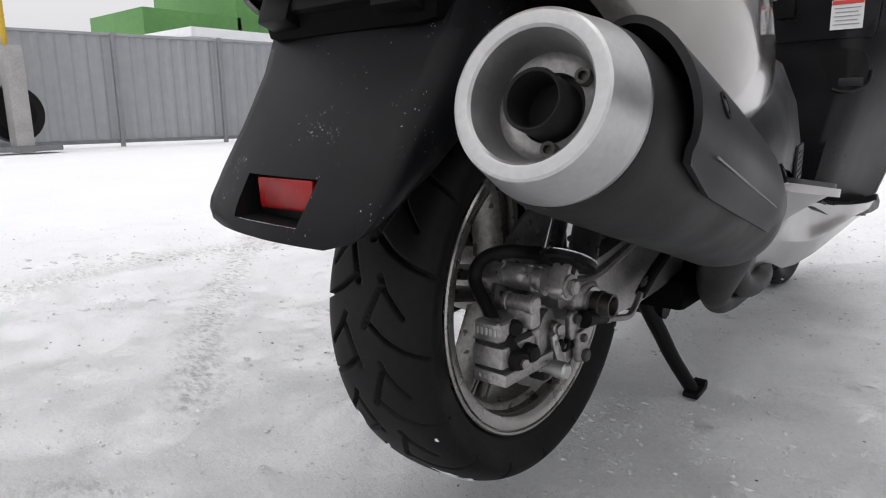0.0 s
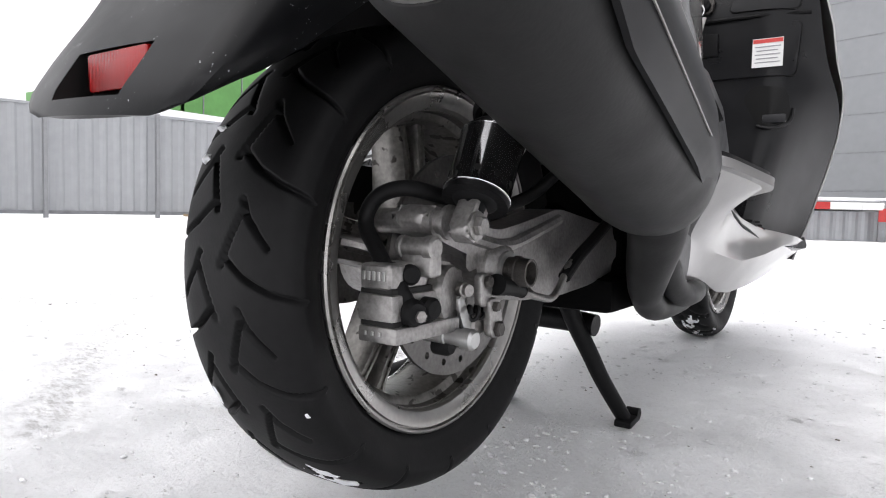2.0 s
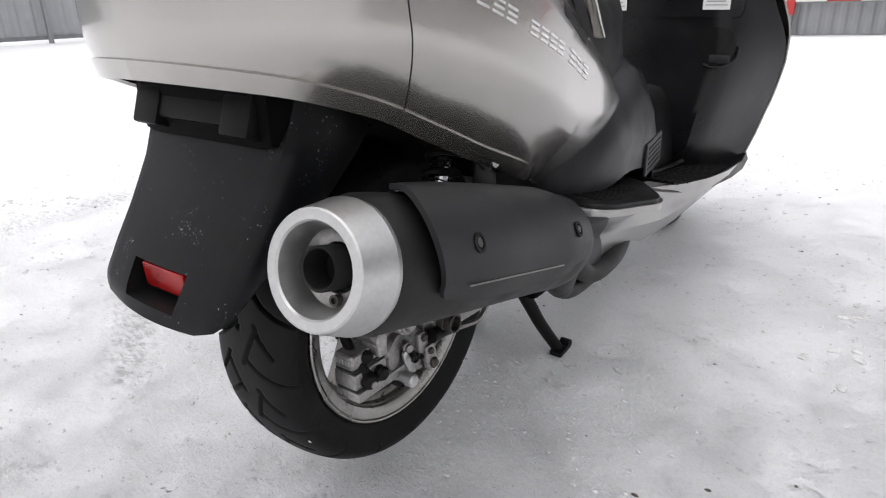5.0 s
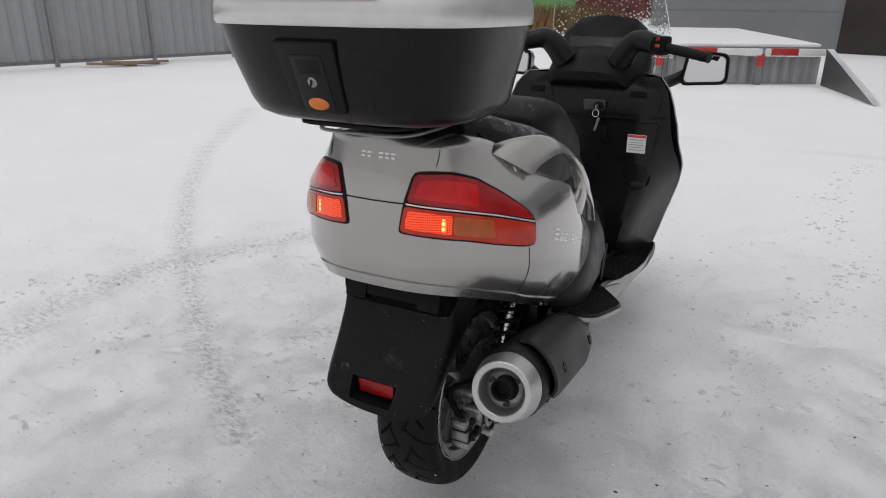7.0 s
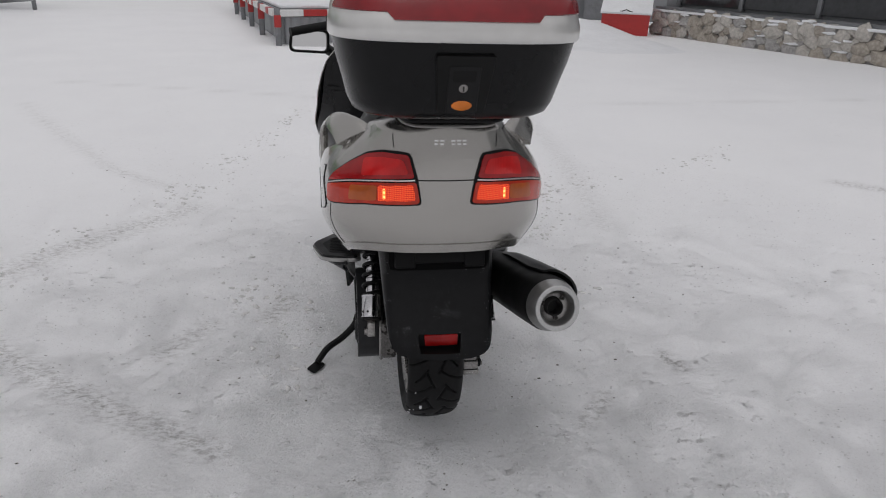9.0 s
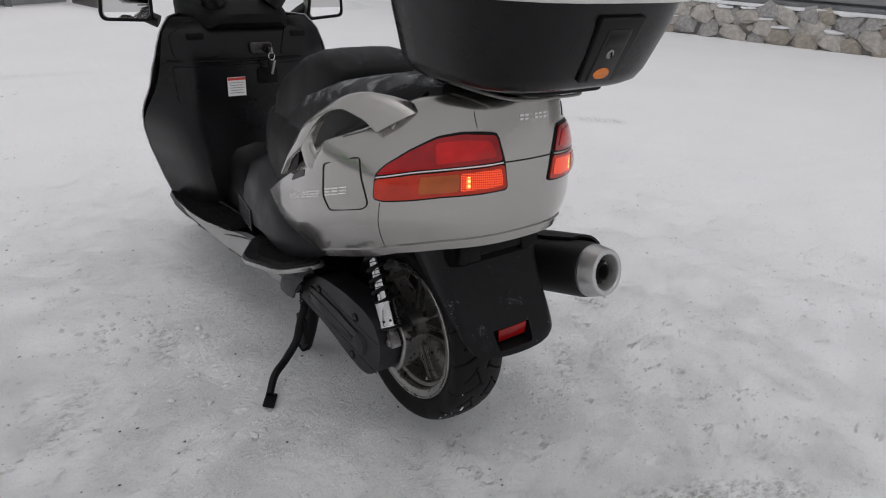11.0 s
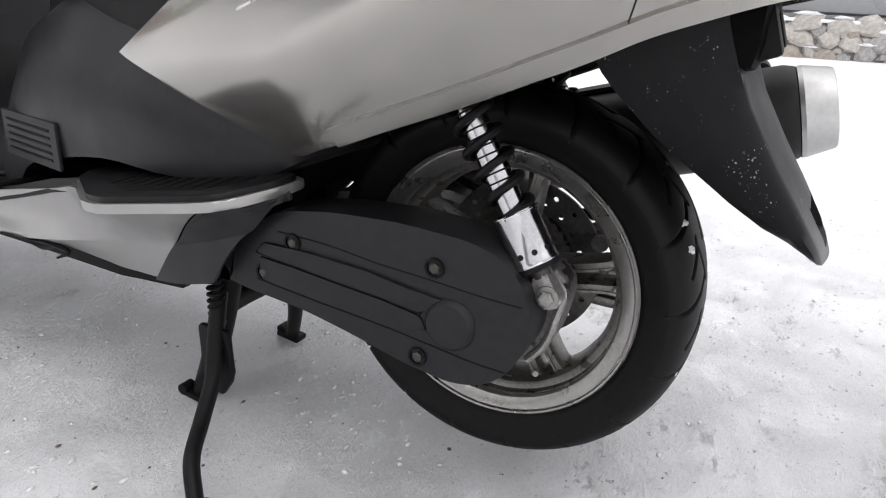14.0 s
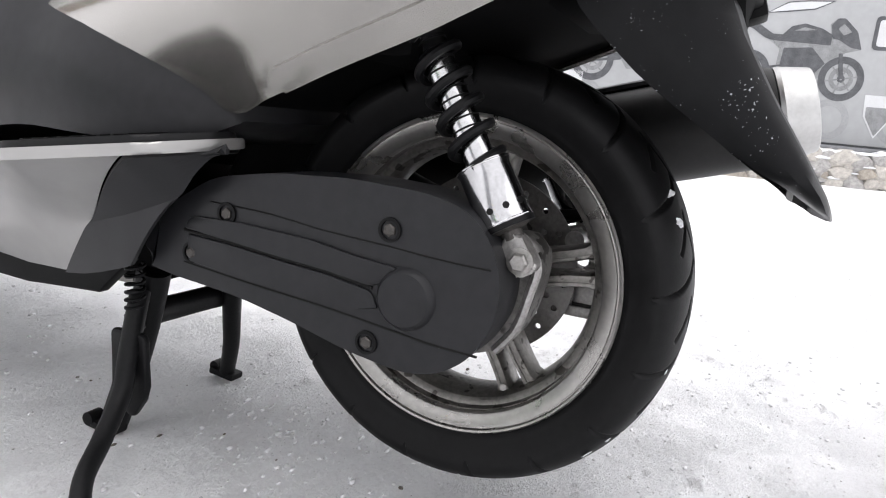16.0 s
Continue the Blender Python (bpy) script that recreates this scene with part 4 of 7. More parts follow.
torn = [lower_side(-1, y, f) + Vector((-.003, 0, -.002)) for y, f in ((.96, .60), (.90, .70), (.82, .82), (.74, .93), (.68, .99))]
strip = part("torn_trim", tube(curve(torn, 24), lambda u: .003 + .006 * math.sin(math.pi * u), 8), M_GASKET, scooter, "torn black trim hanging under the floor edge")
part("torn_end", tube(curve([torn[-2], torn[-1] + Vector((0, -.02, -.006)), torn[-1] + Vector((-.004, .004, -.022))], 10), lambda u: .006 - .004 * u, 6), M_GASKET, strip)
part("torn_end", tube(curve([torn[-1], torn[-1] + Vector((0, .04, -.014)), torn[-1] + Vector((0, .075, -.012))], 10), lambda u: .005 - .003 * u, 6), M_GASKET, strip)

# main floor
rows = []
for y, w, z in [(.54, .240, .386), (.62, .236, .370), (.70, .236, .347), (.80, .250, .322), (.95, .277, .303), (1.10, .287, .294), (1.22, .286, .290), (1.32, .276, .296)]:
    rows.append([Vector((w * f, y, z + (.012 if abs(f) > .96 else 0))) for f in [-1 + 2 * k / 16 for k in range(17)]])
floor_part = part("floor_board", thick(rows, .02), M_SHIELD, scooter, "black plastic floor with rubber mats")
for sd in (1, -1):
    mat_rows = [[Vector((sd * x, y, z + .008)) for x in (.15, .20, .25, w - .02)] for y, w, z in [(.74, .272, .345), (.85, .278, .318), (1.0, .285, .301), (1.15, .285, .293)]]
    part("rubber_mat", thick(mat_rows, .006), M_BLACK_DEEP, floor_part)
    for k in range(14):
        y = .76 + .028 * k
        z = float(np.interp(y, [.74, .85, 1.0, 1.15], [.346, .318, .301, .293]))
        part("mat_rib", block((.10, .008, .004), Matrix.Translation((sd * .212, y, z + .0078)) @ Euler((-.15, 0, 0)).to_matrix().to_4x4(), .002), M_RUBBER, floor_part)
    rim = curve([(sd * .150, .74, .360), (sd * .145, .90, .325), (sd * .150, 1.05, .312), (sd * .165, 1.085, .318)], 24)
    part("well_rim", tube(rim, .007, 8), M_BLACK, floor_part)


# --- leg shield: hollow dark inner face, silver outer skin ---
def shield_y(x, z, w):
    yc = float(np.interp(z, [.25, .35, .45, .55, .68, .76, .85, .93, .97], [1.10, 1.08, 1.09, 1.105, 1.108, 1.106, 1.106, 1.125, 1.16]))
    ye = float(np.interp(z, [.25, .35, .45, .55, .66, .76, .85, .93, .97], [1.30, 1.40, 1.42, 1.36, 1.25, 1.17, 1.14, 1.15, 1.17]))
    f = min(1.0, max(0.0, (abs(x) / w - .62) / .38))
    g = f * f * (2 - f)
    return yc + (ye - yc) * g


def shield_w(z):
    return float(np.interp(z, [.25, .33, .42, .50, .57, .62, .66, .72, .80, .87, .93, .97], [.252, .268, .290, .314, .334, .341, .335, .318, .306, .298, .282, .245]))


zs = [.25 + .72 * k / 30 for k in range(31)]
rows = [[Vector((shield_w(z) * f, shield_y(shield_w(z) * f, z, shield_w(z)), z)) for f in [-1 + 2 * k / 32 for k in range(33)]] for z in zs]
leg_shield = part("leg_shield", thick(rows, -.012), M_SHIELD, scooter, "black plastic inner leg shield", angle=45)
# front fairing, closed towards the nose
rows = []
for z in zs:
    w = shield_w(z) + .001
    ye = shield_y(w, z, w) + .006
    nose = float(np.interp(z, [.25, .45, .6, .75, .85, .97], [1.55, 1.78, 1.88, 1.86, 1.74, 1.48]))
    ring = []
    wide = w + float(np.interp(z, [.60, .68, .80, .92], [0, .014, .020, .004]))
    for k in range(33):
        t = -1 + 2 * k / 32
        ring.append(Vector((wide * t, ye + .004 + (nose - ye) * (1 - abs(t) ** 1.35), z)))
    rows.append(ring)
part("front_fairing", thick(rows, -.004), M_SILVER_LIGHT, scooter, "silver painted front fairing", angle=50)

# glove boxes, central hatch, stickers, ignition lock with keys
def shield_panel(outline, name, mat, parent, off, label="", n=26, m=8, r=.015, seam=True):
    """A lid lying on the leg shield inside a convex (x, z) outline, with its dark seam."""
    pts = rounded(outline, r, 4)
    x0, x1 = min(q[0] for q in pts), max(q[0] for q in pts)
    rows = []
    for k in range(n):
        x = x0 + (x1 - x0) * (.5 - .5 * math.cos(math.pi * (k + .06) / (n - .88)))
        zz = [za + (zb - za) * (x - xa) / (xb - xa) for (xa, za), (xb, zb) in zip(pts, pts[1:] + pts[:1]) if (xa - x) * (xb - x) <= 0 and xa != xb]
        lo, hi = min(zz), max(zz)
        col = [lo + (hi - lo) * j / (m - 1) for j in range(m)]
        rows.append([Vector((x, shield_y(x, z, shield_w(z)) + .004, z)) for z in col[:1]] + [Vector((x, shield_y(x, z, shield_w(z)) - off, z)) for z in col] + [Vector((x, shield_y(x, z, shield_w(z)) + .004, z)) for z in col[-1:]])
    first, last = [v + Vector((-.001, off + .004, 0)) for v in rows[0]], [v + Vector((.001, off + .004, 0)) for v in rows[-1]]
    ob = part(name, skin([first] + rows + [last]), mat, parent, label, angle=40)
    if seam:
        line = [Vector((x * 1.0, shield_y(x, z, shield_w(z)) - .001, z)) for x, z in pts]
        part("lid_seam", tube(line, .0028, 6, closed=True), M_GASKET, ob)
    return ob


for sd in (1, -1):
    gb = shield_panel([(sd * x, z) for x, z in ([(.112, .845), (.262, .840), (.268, .915), (.205, .955), (.148, .962)] if sd > 0 else [(.148, .962), (.205, .955), (.268, .915), (.262, .840), (.112, .845)])], "glove_box_lid", M_SHIELD, scooter, .006, "black glove box lid")
    yy = shield_y(.19, .915, shield_w(.915))
    part("finger_pull", block((.058, .014, .022), Matrix.Translation((sd * .188, yy - .006, .912)), .005), M_BLACK_DEEP, gb)
hatch = shield_panel([(-.258, .688), (.258, .688), (.268, .812), (-.268, .812)], "centre_hatch", M_SHIELD, scooter, .007, "black hatch in the leg shield", n=40)
part("hatch_latch", block((.075, .010, .055), Matrix.Translation((.055, 1.096, .770)), .004), M_BLACK_DEEP, hatch)
m = Matrix.Translation((0, 1.112, 0)) @ Matrix(((1, 0, 0, 0), (0, 0, -1, 0), (0, 1, 0, 0), (0, 0, 0, 1)))

# pocket drawn as a flat dark panel: the shade inside is its colour
pocket = shield_panel([(.150, .640), (.178, .668), (.246, .660), (.256, .585), (.222, .566), (.188, .572)], "storage_pocket", M_GASKET, scooter, .0015, "storage pocket, its inner shade drawn as a dark panel", r=.02, seam=False)
part("pocket_lip", tube(curve([(.186, shield_y(.186, .570, shield_w(.570)) - .004, .572), (.215, shield_y(.215, .57, shield_w(.57)) - .006, .566), (.250, shield_y(.25, .585, shield_w(.585)) - .005, .582), (.257, shield_y(.257, .61, shield_w(.61)) - .003, .615)], 16), .0045, 8), M_BLACK, pocket)
part("pocket_floor", block((.052, .010, .022), Matrix.Translation((.222, shield_y(.222, .59, shield_w(.59)) - .003, .588)), .006), M_GREY_PLASTIC, pocket)
ledge = curve([(-.285, shield_y(.285, .832, shield_w(.832)) - .003, .832), (-.15, 1.101, .829), (0, 1.100, .828), (.15, 1.101, .829), (.285, shield_y(.285, .832, shield_w(.832)) - .003, .832)], 40)
part("shield_ledge", tube(ledge, .0045, 8), M_BLACK_DEEP, leg_shield)


def build_sticker(x, z):
    s = part("warning_sticker", block((.066, .0015, .066), Matrix.Translation((x, 1.0955, z)), 0), M_STICKER, scooter, "white warning sticker with a red heading")
    part("heading_bar", block((.064, .0012, .009), Matrix.Translation((x, 1.0944, z + .027)), 0), M_RED_PRINT, s)
    for k in range(5):
        part("text_bar", block((.054 - .008 * (k % 2), .0012, .0022), Matrix.Translation((x - .001 * (k % 2), 1.0944, z + .014 - k * .009)), 0), M_GREY_PRINT, s)


build_sticker(.203, .740)
build_sticker(-.063, .738)
lock = part("ignition_plate", prism(rounded([(.0, .848), (.075, .848), (.08, .888), (-.005, .888)], .01, 3), .012, m @ Matrix.Translation((0, 0, .004)), .003), M_BOLT, scooter, "worn metal ignition plate")
part("lock_barrel", lathe([(.016, 0), (.016, .014), (.012, .018)], frame_to((.056, 1.094, .866), (0, -1, .1)), 18), M_BLACK_DEEP, lock)
part("ignition_key", block((.006, .03, .022), Matrix.Translation((.056, 1.062, .864)), .002), M_STEEL, lock)
part("key_ring", tube([Vector((.056 + .011 * math.cos(a), 1.052, .845 + .014 * math.sin(a))) for a in [2 * math.pi * k / 16 for k in range(16)]], .0012, 6, closed=True), M_CHROME, lock)
part("spare_key", block((.009, .003, .05), Matrix.Translation((.062, 1.055, .805)) @ Euler((0, .25, 0)).to_matrix().to_4x4(), .001), M_STEEL, lock)
part("hanging_fob", block((.012, .004, .062), Matrix.Translation((.050, 1.058, .800)) @ Euler((0, -.1, 0)).to_matrix().to_4x4(), .002), M_BLACK_DEEP, lock)

# --- instrument binnacle, handlebar, mirrors, screen ---
rows = []
for y, w, zt, zb in [(1.085, .11, .985, .955), (1.10, .135, 1.00, .94), (1.14, .160, 1.03, .93), (1.20, .172, 1.055, .93), (1.27, .182, 1.085, .93), (1.31, .185, 1.145, .93), (1.36, .175, 1.175, .95), (1.42, .15, 1.15, .97), (1.46, .12, 1.10, .98)]:
    rows.append([Vector((fx * w, y, zb + (zt - zb) * fz)) for fx, fz in UNDER])
dash = part("instrument_binnacle", skin(rows, closed_v=True, cap=True), M_BLACK_DEEP, scooter, "black instrument binnacle", angle=40)
part("dash_panel", block((.24, .02, .10), Matrix.Translation((0, 1.235, 1.055)) @ Euler((radians(-38), 0, 0)).to_matrix().to_4x4(), .006), M_BLACK, dash)
for k in range(7):
    part("emblem_bar", block((.006, .002, .006), Matrix.Translation((-.026 + k * .0088, 1.146, 1.018)) @ Euler((radians(-35), 0, 0)).to_matrix().to_4x4(), 0), M_SILVER_EMBLEM, dash)
bar = part("handlebar", tube(curve([(-.40, 1.02, 1.055), (-.30, 1.06, 1.07), (-.20, 1.10, 1.085), (-.13, 1.14, 1.05), (0, 1.17, 1.0), (.13, 1.14, 1.05), (.20, 1.10, 1.085), (.30, 1.06, 1.07), (.40, 1.02, 1.055)], 60), .011, 12), M_BLACK_DEEP, scooter, "black scooter handlebar")
for sd in (1, -1):
    part("grip", tube(curve([(sd * .275, 1.070, 1.076), (sd * .34, 1.045, 1.066), (sd * .418, 1.012, 1.053)], 14), lambda u: .0165 + .001 * math.sin(40 * u), 14), M_RUBBER, bar, "black rubber grip")
    part("riser_cover", tube(curve([(sd * .10, 1.15, 1.02), (sd * .135, 1.13, 1.07), (sd * .175, 1.115, 1.095), (sd * .235, 1.085, 1.085)], 16), lambda u: .046 - .014 * u, 16), M_BLACK, bar)
    sw = part("switch_housing", block((.055, .055, .062), Matrix.Translation((sd * .25, 1.082, 1.083)) @ Euler((0, 0, -sd * .35)).to_matrix().to_4x4(), .01), M_BLACK_DEEP, bar)
    part("switch_button", block((.012, .008, .012), Matrix.Translation((sd * .245, 1.052, 1.105)), .002), M_LENS_RED, bar, "red switch button")
    part("switch_button", block((.014, .008, .010), Matrix.Translation((sd * .245, 1.050, 1.083)), .002), M_LENS_AMBER, bar, "amber switch button")
    part("brake_lever", tube(curve([(sd * .24, 1.115, 1.075), (sd * .31, 1.115, 1.068), (sd * .40, 1.075, 1.052)], 14), .006, 8), M_STEEL, bar)
    # mirror on an arm from the fairing
    mm = Matrix.Translation((.382 if sd > 0 else -.359, 1.27, .998)) @ Euler((radians(-3), 0, radians(2.2 if sd > 0 else -3))).to_matrix().to_4x4()
    out = rounded([(-.078, -.058), (.078, -.046), (.074, .052), (-.062, .062)] if sd > 0 else [(-.084, -.044), (.080, -.050), (.082, .040), (-.074, .052)], .022, 5)
    face = mm @ Matrix(((1, 0, 0, 0), (0, 0, -1, 0), (0, 1, 0, 0), (0, 0, 0, 1)))
    mh = part("mirror_housing", prism(out, -.045, face, .012, 3), M_SILVER_LIGHT, scooter, "silver rear-view mirror with a black bezel")
    part("mirror_rim", tube([face @ Vector((x * .985, y * .98, .001)) for x, y in out], .0055, 8, closed=True), M_BLACK_DEEP, mh, "black mirror bezel")
    part("mirror_glass", prism([(x * .88, y * .84) for x, y in out], .0022, face @ Matrix.Translation((0, 0, .0005)), 0), M_MIRROR, mh, "clear mirror glass", smooth=False)
    part("mirror_arm", tube(curve([(sd * .33, 1.315, .985), (sd * .29, 1.32, .96), (sd * .25, 1.30, .94)], 10), .022, 12), M_BLACK, mh)

rows = []
for k in range(14):
    f = k / 13
    w = .25 - .09 * f ** 1.5
    rows.append([Vector((w * math.sin(a), 1.50 - .20 * f - .09 * (1 - math.cos(a)), 1.02 + .40 * f)) for a in [radians(-75 + 150 * j / 16) for j in range(17)]])
screen = part("windscreen", thick(rows, .003), M_SCREEN, scooter, "clear windscreen with melting snow drops")
screen.visible_shadow = False


# ---- wheels ----
def tyre_mesh(y, z, R, W, rim_r, groove=True, nu=620, nv=64):
    """A tyre turned about the x axis, with sipes cut into the tread. Angle u round the wheel, v across."""
    prof = []
    for k in range(nv):
        a = -1 + 2 * k / (nv - 1)
        ang = a * radians(118)
        hw = W / 2
        c = math.cos(ang)
        x = hw * math.copysign(abs(math.sin(ang)) ** .85, ang)
        if abs(ang) > radians(90):
            x = math.copysign(hw * (1 - .32 * ((abs(ang) - radians(90)) / radians(28)) ** 1.3), ang)
        depth = (R - rim_r)
        r = R - depth * .40 * (1 - max(c, 0) ** .9) if c >= 0 else R - depth * (.40 + .60 * ((abs(ang) - radians(90)) / radians(28)))
        prof.append((x, r))
    arc = [0.0]
    for (x0, r0), (x1, r1) in zip(prof, prof[1:]):
        arc.append(arc[-1] + math.hypot(x1 - x0, r1 - r0))
    mid = arc[-1] / 2
    arc = np.array(arc) - mid
    circ = 2 * math.pi * R
    period = circ / (17 if groove else 14)
    uu = np.arange(nu) / nu * circ
    U, V = np.meshgrid(uu, arc, indexing="ij")
    cut = np.zeros_like(U)
    if groove:
        k_ = W / .16
        for side, shift in ((1, 0.0), (-1, .5)):
            lines = [[(-.016, .026), (.000, .035), (.025, .058)], [(-.004, .027), (.020, .016), (.042, .006)], [(.034, .010), (.052, .034), (.064, .060), (.074, .094)]]
            for line in lines:
                for (u0, v0), (u1, v1) in zip(line, line[1:]):
                    for sh in (-1, 0, 1):
                        a0, a1 = u0 + sh * period, u1 + sh * period
                        PU = np.mod(U + shift * period, period)
                        du, dv = a1 - a0, side * (v1 - v0) * k_
                        f = np.clip(((PU - a0) * du + (V - side * v0 * k_) * dv) / (du * du + dv * dv), 0, 1)
                        d = np.hypot(PU - a0 - f * du, V - side * v0 * k_ - f * dv)
                        cut = np.maximum(cut, np.clip((.0033 - d) / .0019, 0, 1))
    fade = np.clip((arc[-1] * .80 - np.abs(V)) / .02, 0, 1)
    cut = cut * fade * .0075
    X, Rr = np.array([p[0] for p in prof]), np.array([p[1] for p in prof])
    RR = Rr[None, :] - cut
    # raised sidewall rings
    ring = np.exp(-((np.abs(arc) - arc[-1] * .86) / .002) ** 2) * .0012
    XX = np.sign(X)[None, :] * (np.abs(X)[None, :] + ring[None, :]) + np.zeros_like(RR)
    A = 2 * math.pi * np.arange(nu)[:, None] / nu
    verts = np.stack([XX, y + RR * np.cos(A), z + RR * np.sin(A)], -1).reshape(-1, 3)
    faces = []
    for i in range(nu):
        i2 = (i + 1) % nu
        for j in range(nv - 1):
            faces.append((i * nv + j, i * nv + j + 1, i2 * nv + j + 1, i2 * nv + j))
    me = bpy.data.meshes.new("tyre")
    me.from_pydata(verts.tolist(), [], faces)
    me.shade_smooth()
    me.materials.append(M_RUBBER)
    return me


def build_wheel(name, y, z, R, W, rim_r, fine, label):
    hub = part(name, lathe([(.030, -W * .42), (.045, -W * .40), (.047, -.02), (.040, 0), (.047, .02), (.045, W * .40), (.030, W * .42)], wheel_at(y, z), 28), M_ALU, scooter, label)
    ty = new("tyre", tyre_mesh(y, z, R, W, rim_r, True, 960 if fine else 240, 150 if fine else 36))
    ty.parent = hub
    tagged(ty, label="black block-tread tyre with snow in its grooves")
    hw = W * .41
    def both(pr):
        return [(r, -x) for r, x in pr] + [(r, x) for r, x in reversed(pr)]
    lip = [(rim_r + .002, hw - .012), (rim_r + .0095, hw - .006), (rim_r + .0105, hw), (rim_r + .0085, hw + .002), (rim_r + .0062, hw + .001), (rim_r + .0052, hw - .003), (rim_r + .004, hw - .003), (rim_r + .003, hw + .0005), (rim_r - .006, hw - .0015), (rim_r - .0125, hw - .0055), (rim_r - .0145, hw - .009), (rim_r - .0150, hw - .020), (rim_r - .0120, hw - .022), (rim_r - .004, hw - .020)]
    for sgn in (-1, 1):
        part("rim_flange", lathe([(r, sgn * x) for r, x in lip], wheel_at(y, z), 112, closed=True), M_RIM, hub, "bright silver rim flange", angle=25)
    well = [(rim_r - .0155, hw - .014), (rim_r - .0165, hw - .024), (rim_r - .0215, hw - .026), (rim_r - .0250, hw - .029), (rim_r - .0265, hw - .034), (rim_r - .030, .012)]
    outer = [(rim_r - .008, hw - .014), (rim_r - .012, .02)]
    prof = [(r, x) for r, x in well] + [(r, -x) for r, x in reversed(well)] + [(r, -x) for r, x in outer] + [(r, x) for r, x in reversed(outer)]
    part("rim_barrel", lathe(prof, wheel_at(y, z), 112, closed=True), M_RIM_DARK, hub, "grimy silver rim barrel", angle=25)
    # five double spokes with an open slot
    for k in range(5):
        a = radians(72 * k + (24 if fine else 20))
        er, et = Vector((0, math.cos(a), math.sin(a))), Vector((0, -math.sin(a), math.cos(a)))
        c = Vector((0, y, z))
        for s in (-1, 1):
            pts = [c + er * r + et * (s * q) for r, q in ((.030, .0145), (.075, .0140), (.105, .0140), (.125, .0145), (rim_r - .036, .0165), (rim_r - .026, .0185))]
            part("spoke", sweep(pts, lambda q, u: [(sx * (.0082 + .004 * max(0, u - .8) / .2), sy * (.026 - .006 * u)) for sx, sy in ((-1, -.75), (-.72, -1), (-.3, -1), (-.3, -.9), (.3, -.9), (.3, -1), (.72, -1), (1, -.75), (1, .75), (.72, 1), (.3, 1), (.3, .9), (-.3, .9), (-.3, 1), (-.72, 1), (-1, .75))], Vector((1, 0, 0))), M_RIM_DARK, hub, angle=30)
    return hub


rear_wheel = build_wheel("rear_wheel", -.010, AXLE_Z + .005, .2595, .151, .182, True, "rear wheel with silver five-spoke rim")
front_wheel = build_wheel("front_wheel", 1.47, .262, .266, .115, .185, False, "front wheel with silver rim")
part("valve_stem", tube(curve([(-.005, -.064, .160), (-.018, -.069, .163), (-.030, -.072, .168)], 8), .0042, 8), M_STEEL, rear_wheel)


def snow_lump(m, r, seed):
    bm = bmesh.new()
    bmesh.ops.create_icosphere(bm, subdivisions=2, radius=1.0)
    for v in bm.verts:
        v.co *= 1 + .85 * noise.noise(v.co * 2.1 + Vector((seed, 0, 0)))
    bmesh.ops.transform(bm, matrix=m @ Matrix.Diagonal((*r, 1)), verts=bm.verts)
    return bm


rng = random.Random(4)
for k in range(44):
    left = k < 40
    a = radians(rng.uniform(200, 330) if not left else rng.choice((212, 236, 262, 285)) + rng.gauss(0, 8))
    x = -rng.uniform(.030, .072) if left else rng.uniform(.03, .070)
    bend = math.asin(min(1, (abs(x) / .078) ** 1.176))
    rr = .2590 - .0318 * (1 - math.cos(bend) ** .9)
    p = (x, -.012 + rr * math.cos(a), AXLE_Z + .004 + rr * math.sin(a))
    nrm = Vector((x * 3.2, math.cos(a), math.sin(a))).normalized()
    big = rng.random() ** 3
    part("caked_snow", snow_lump(frame_to(p, nrm), (.0010 + .0030 * big, .0014 + .011 * rng.random() ** 2, .0007), k), M_SNOW_CLEAN, rear_wheel)


for a, x, w in ((231, .030, .0085), (237.5, .031, .0105), (150, -.040, .0026), (157, -.047, .0030)):
    a = radians(a)
    p = (x, -.010 + .2545 * math.cos(a), AXLE_Z + .005 + .2545 * math.sin(a))
    part("caked_snow", snow_lump(frame_to(p, Vector((x * 3.2, math.cos(a), math.sin(a)))), (w * 2.2, w * 1.7, .0045), a * 9), M_SNOW_CLEAN, rear_wheel, angle=20)
for k in range(46):
    a = radians(rng.uniform(170, 300))
    x = rng.uniform(-.052, .052)
    rr = .264 - .022 * (abs(x) / .052) ** 2.2
    p = (x, 1.47 + rr * math.cos(a), .262 + rr * math.sin(a))
    nrm = Vector((x * 5, math.cos(a), math.sin(a))).normalized()
    part("caked_snow", snow_lump(frame_to(p, nrm), (rng.uniform(.004, .012), rng.uniform(.005, .022), .0035), k + 300), M_SNOW_CLEAN, front_wheel)


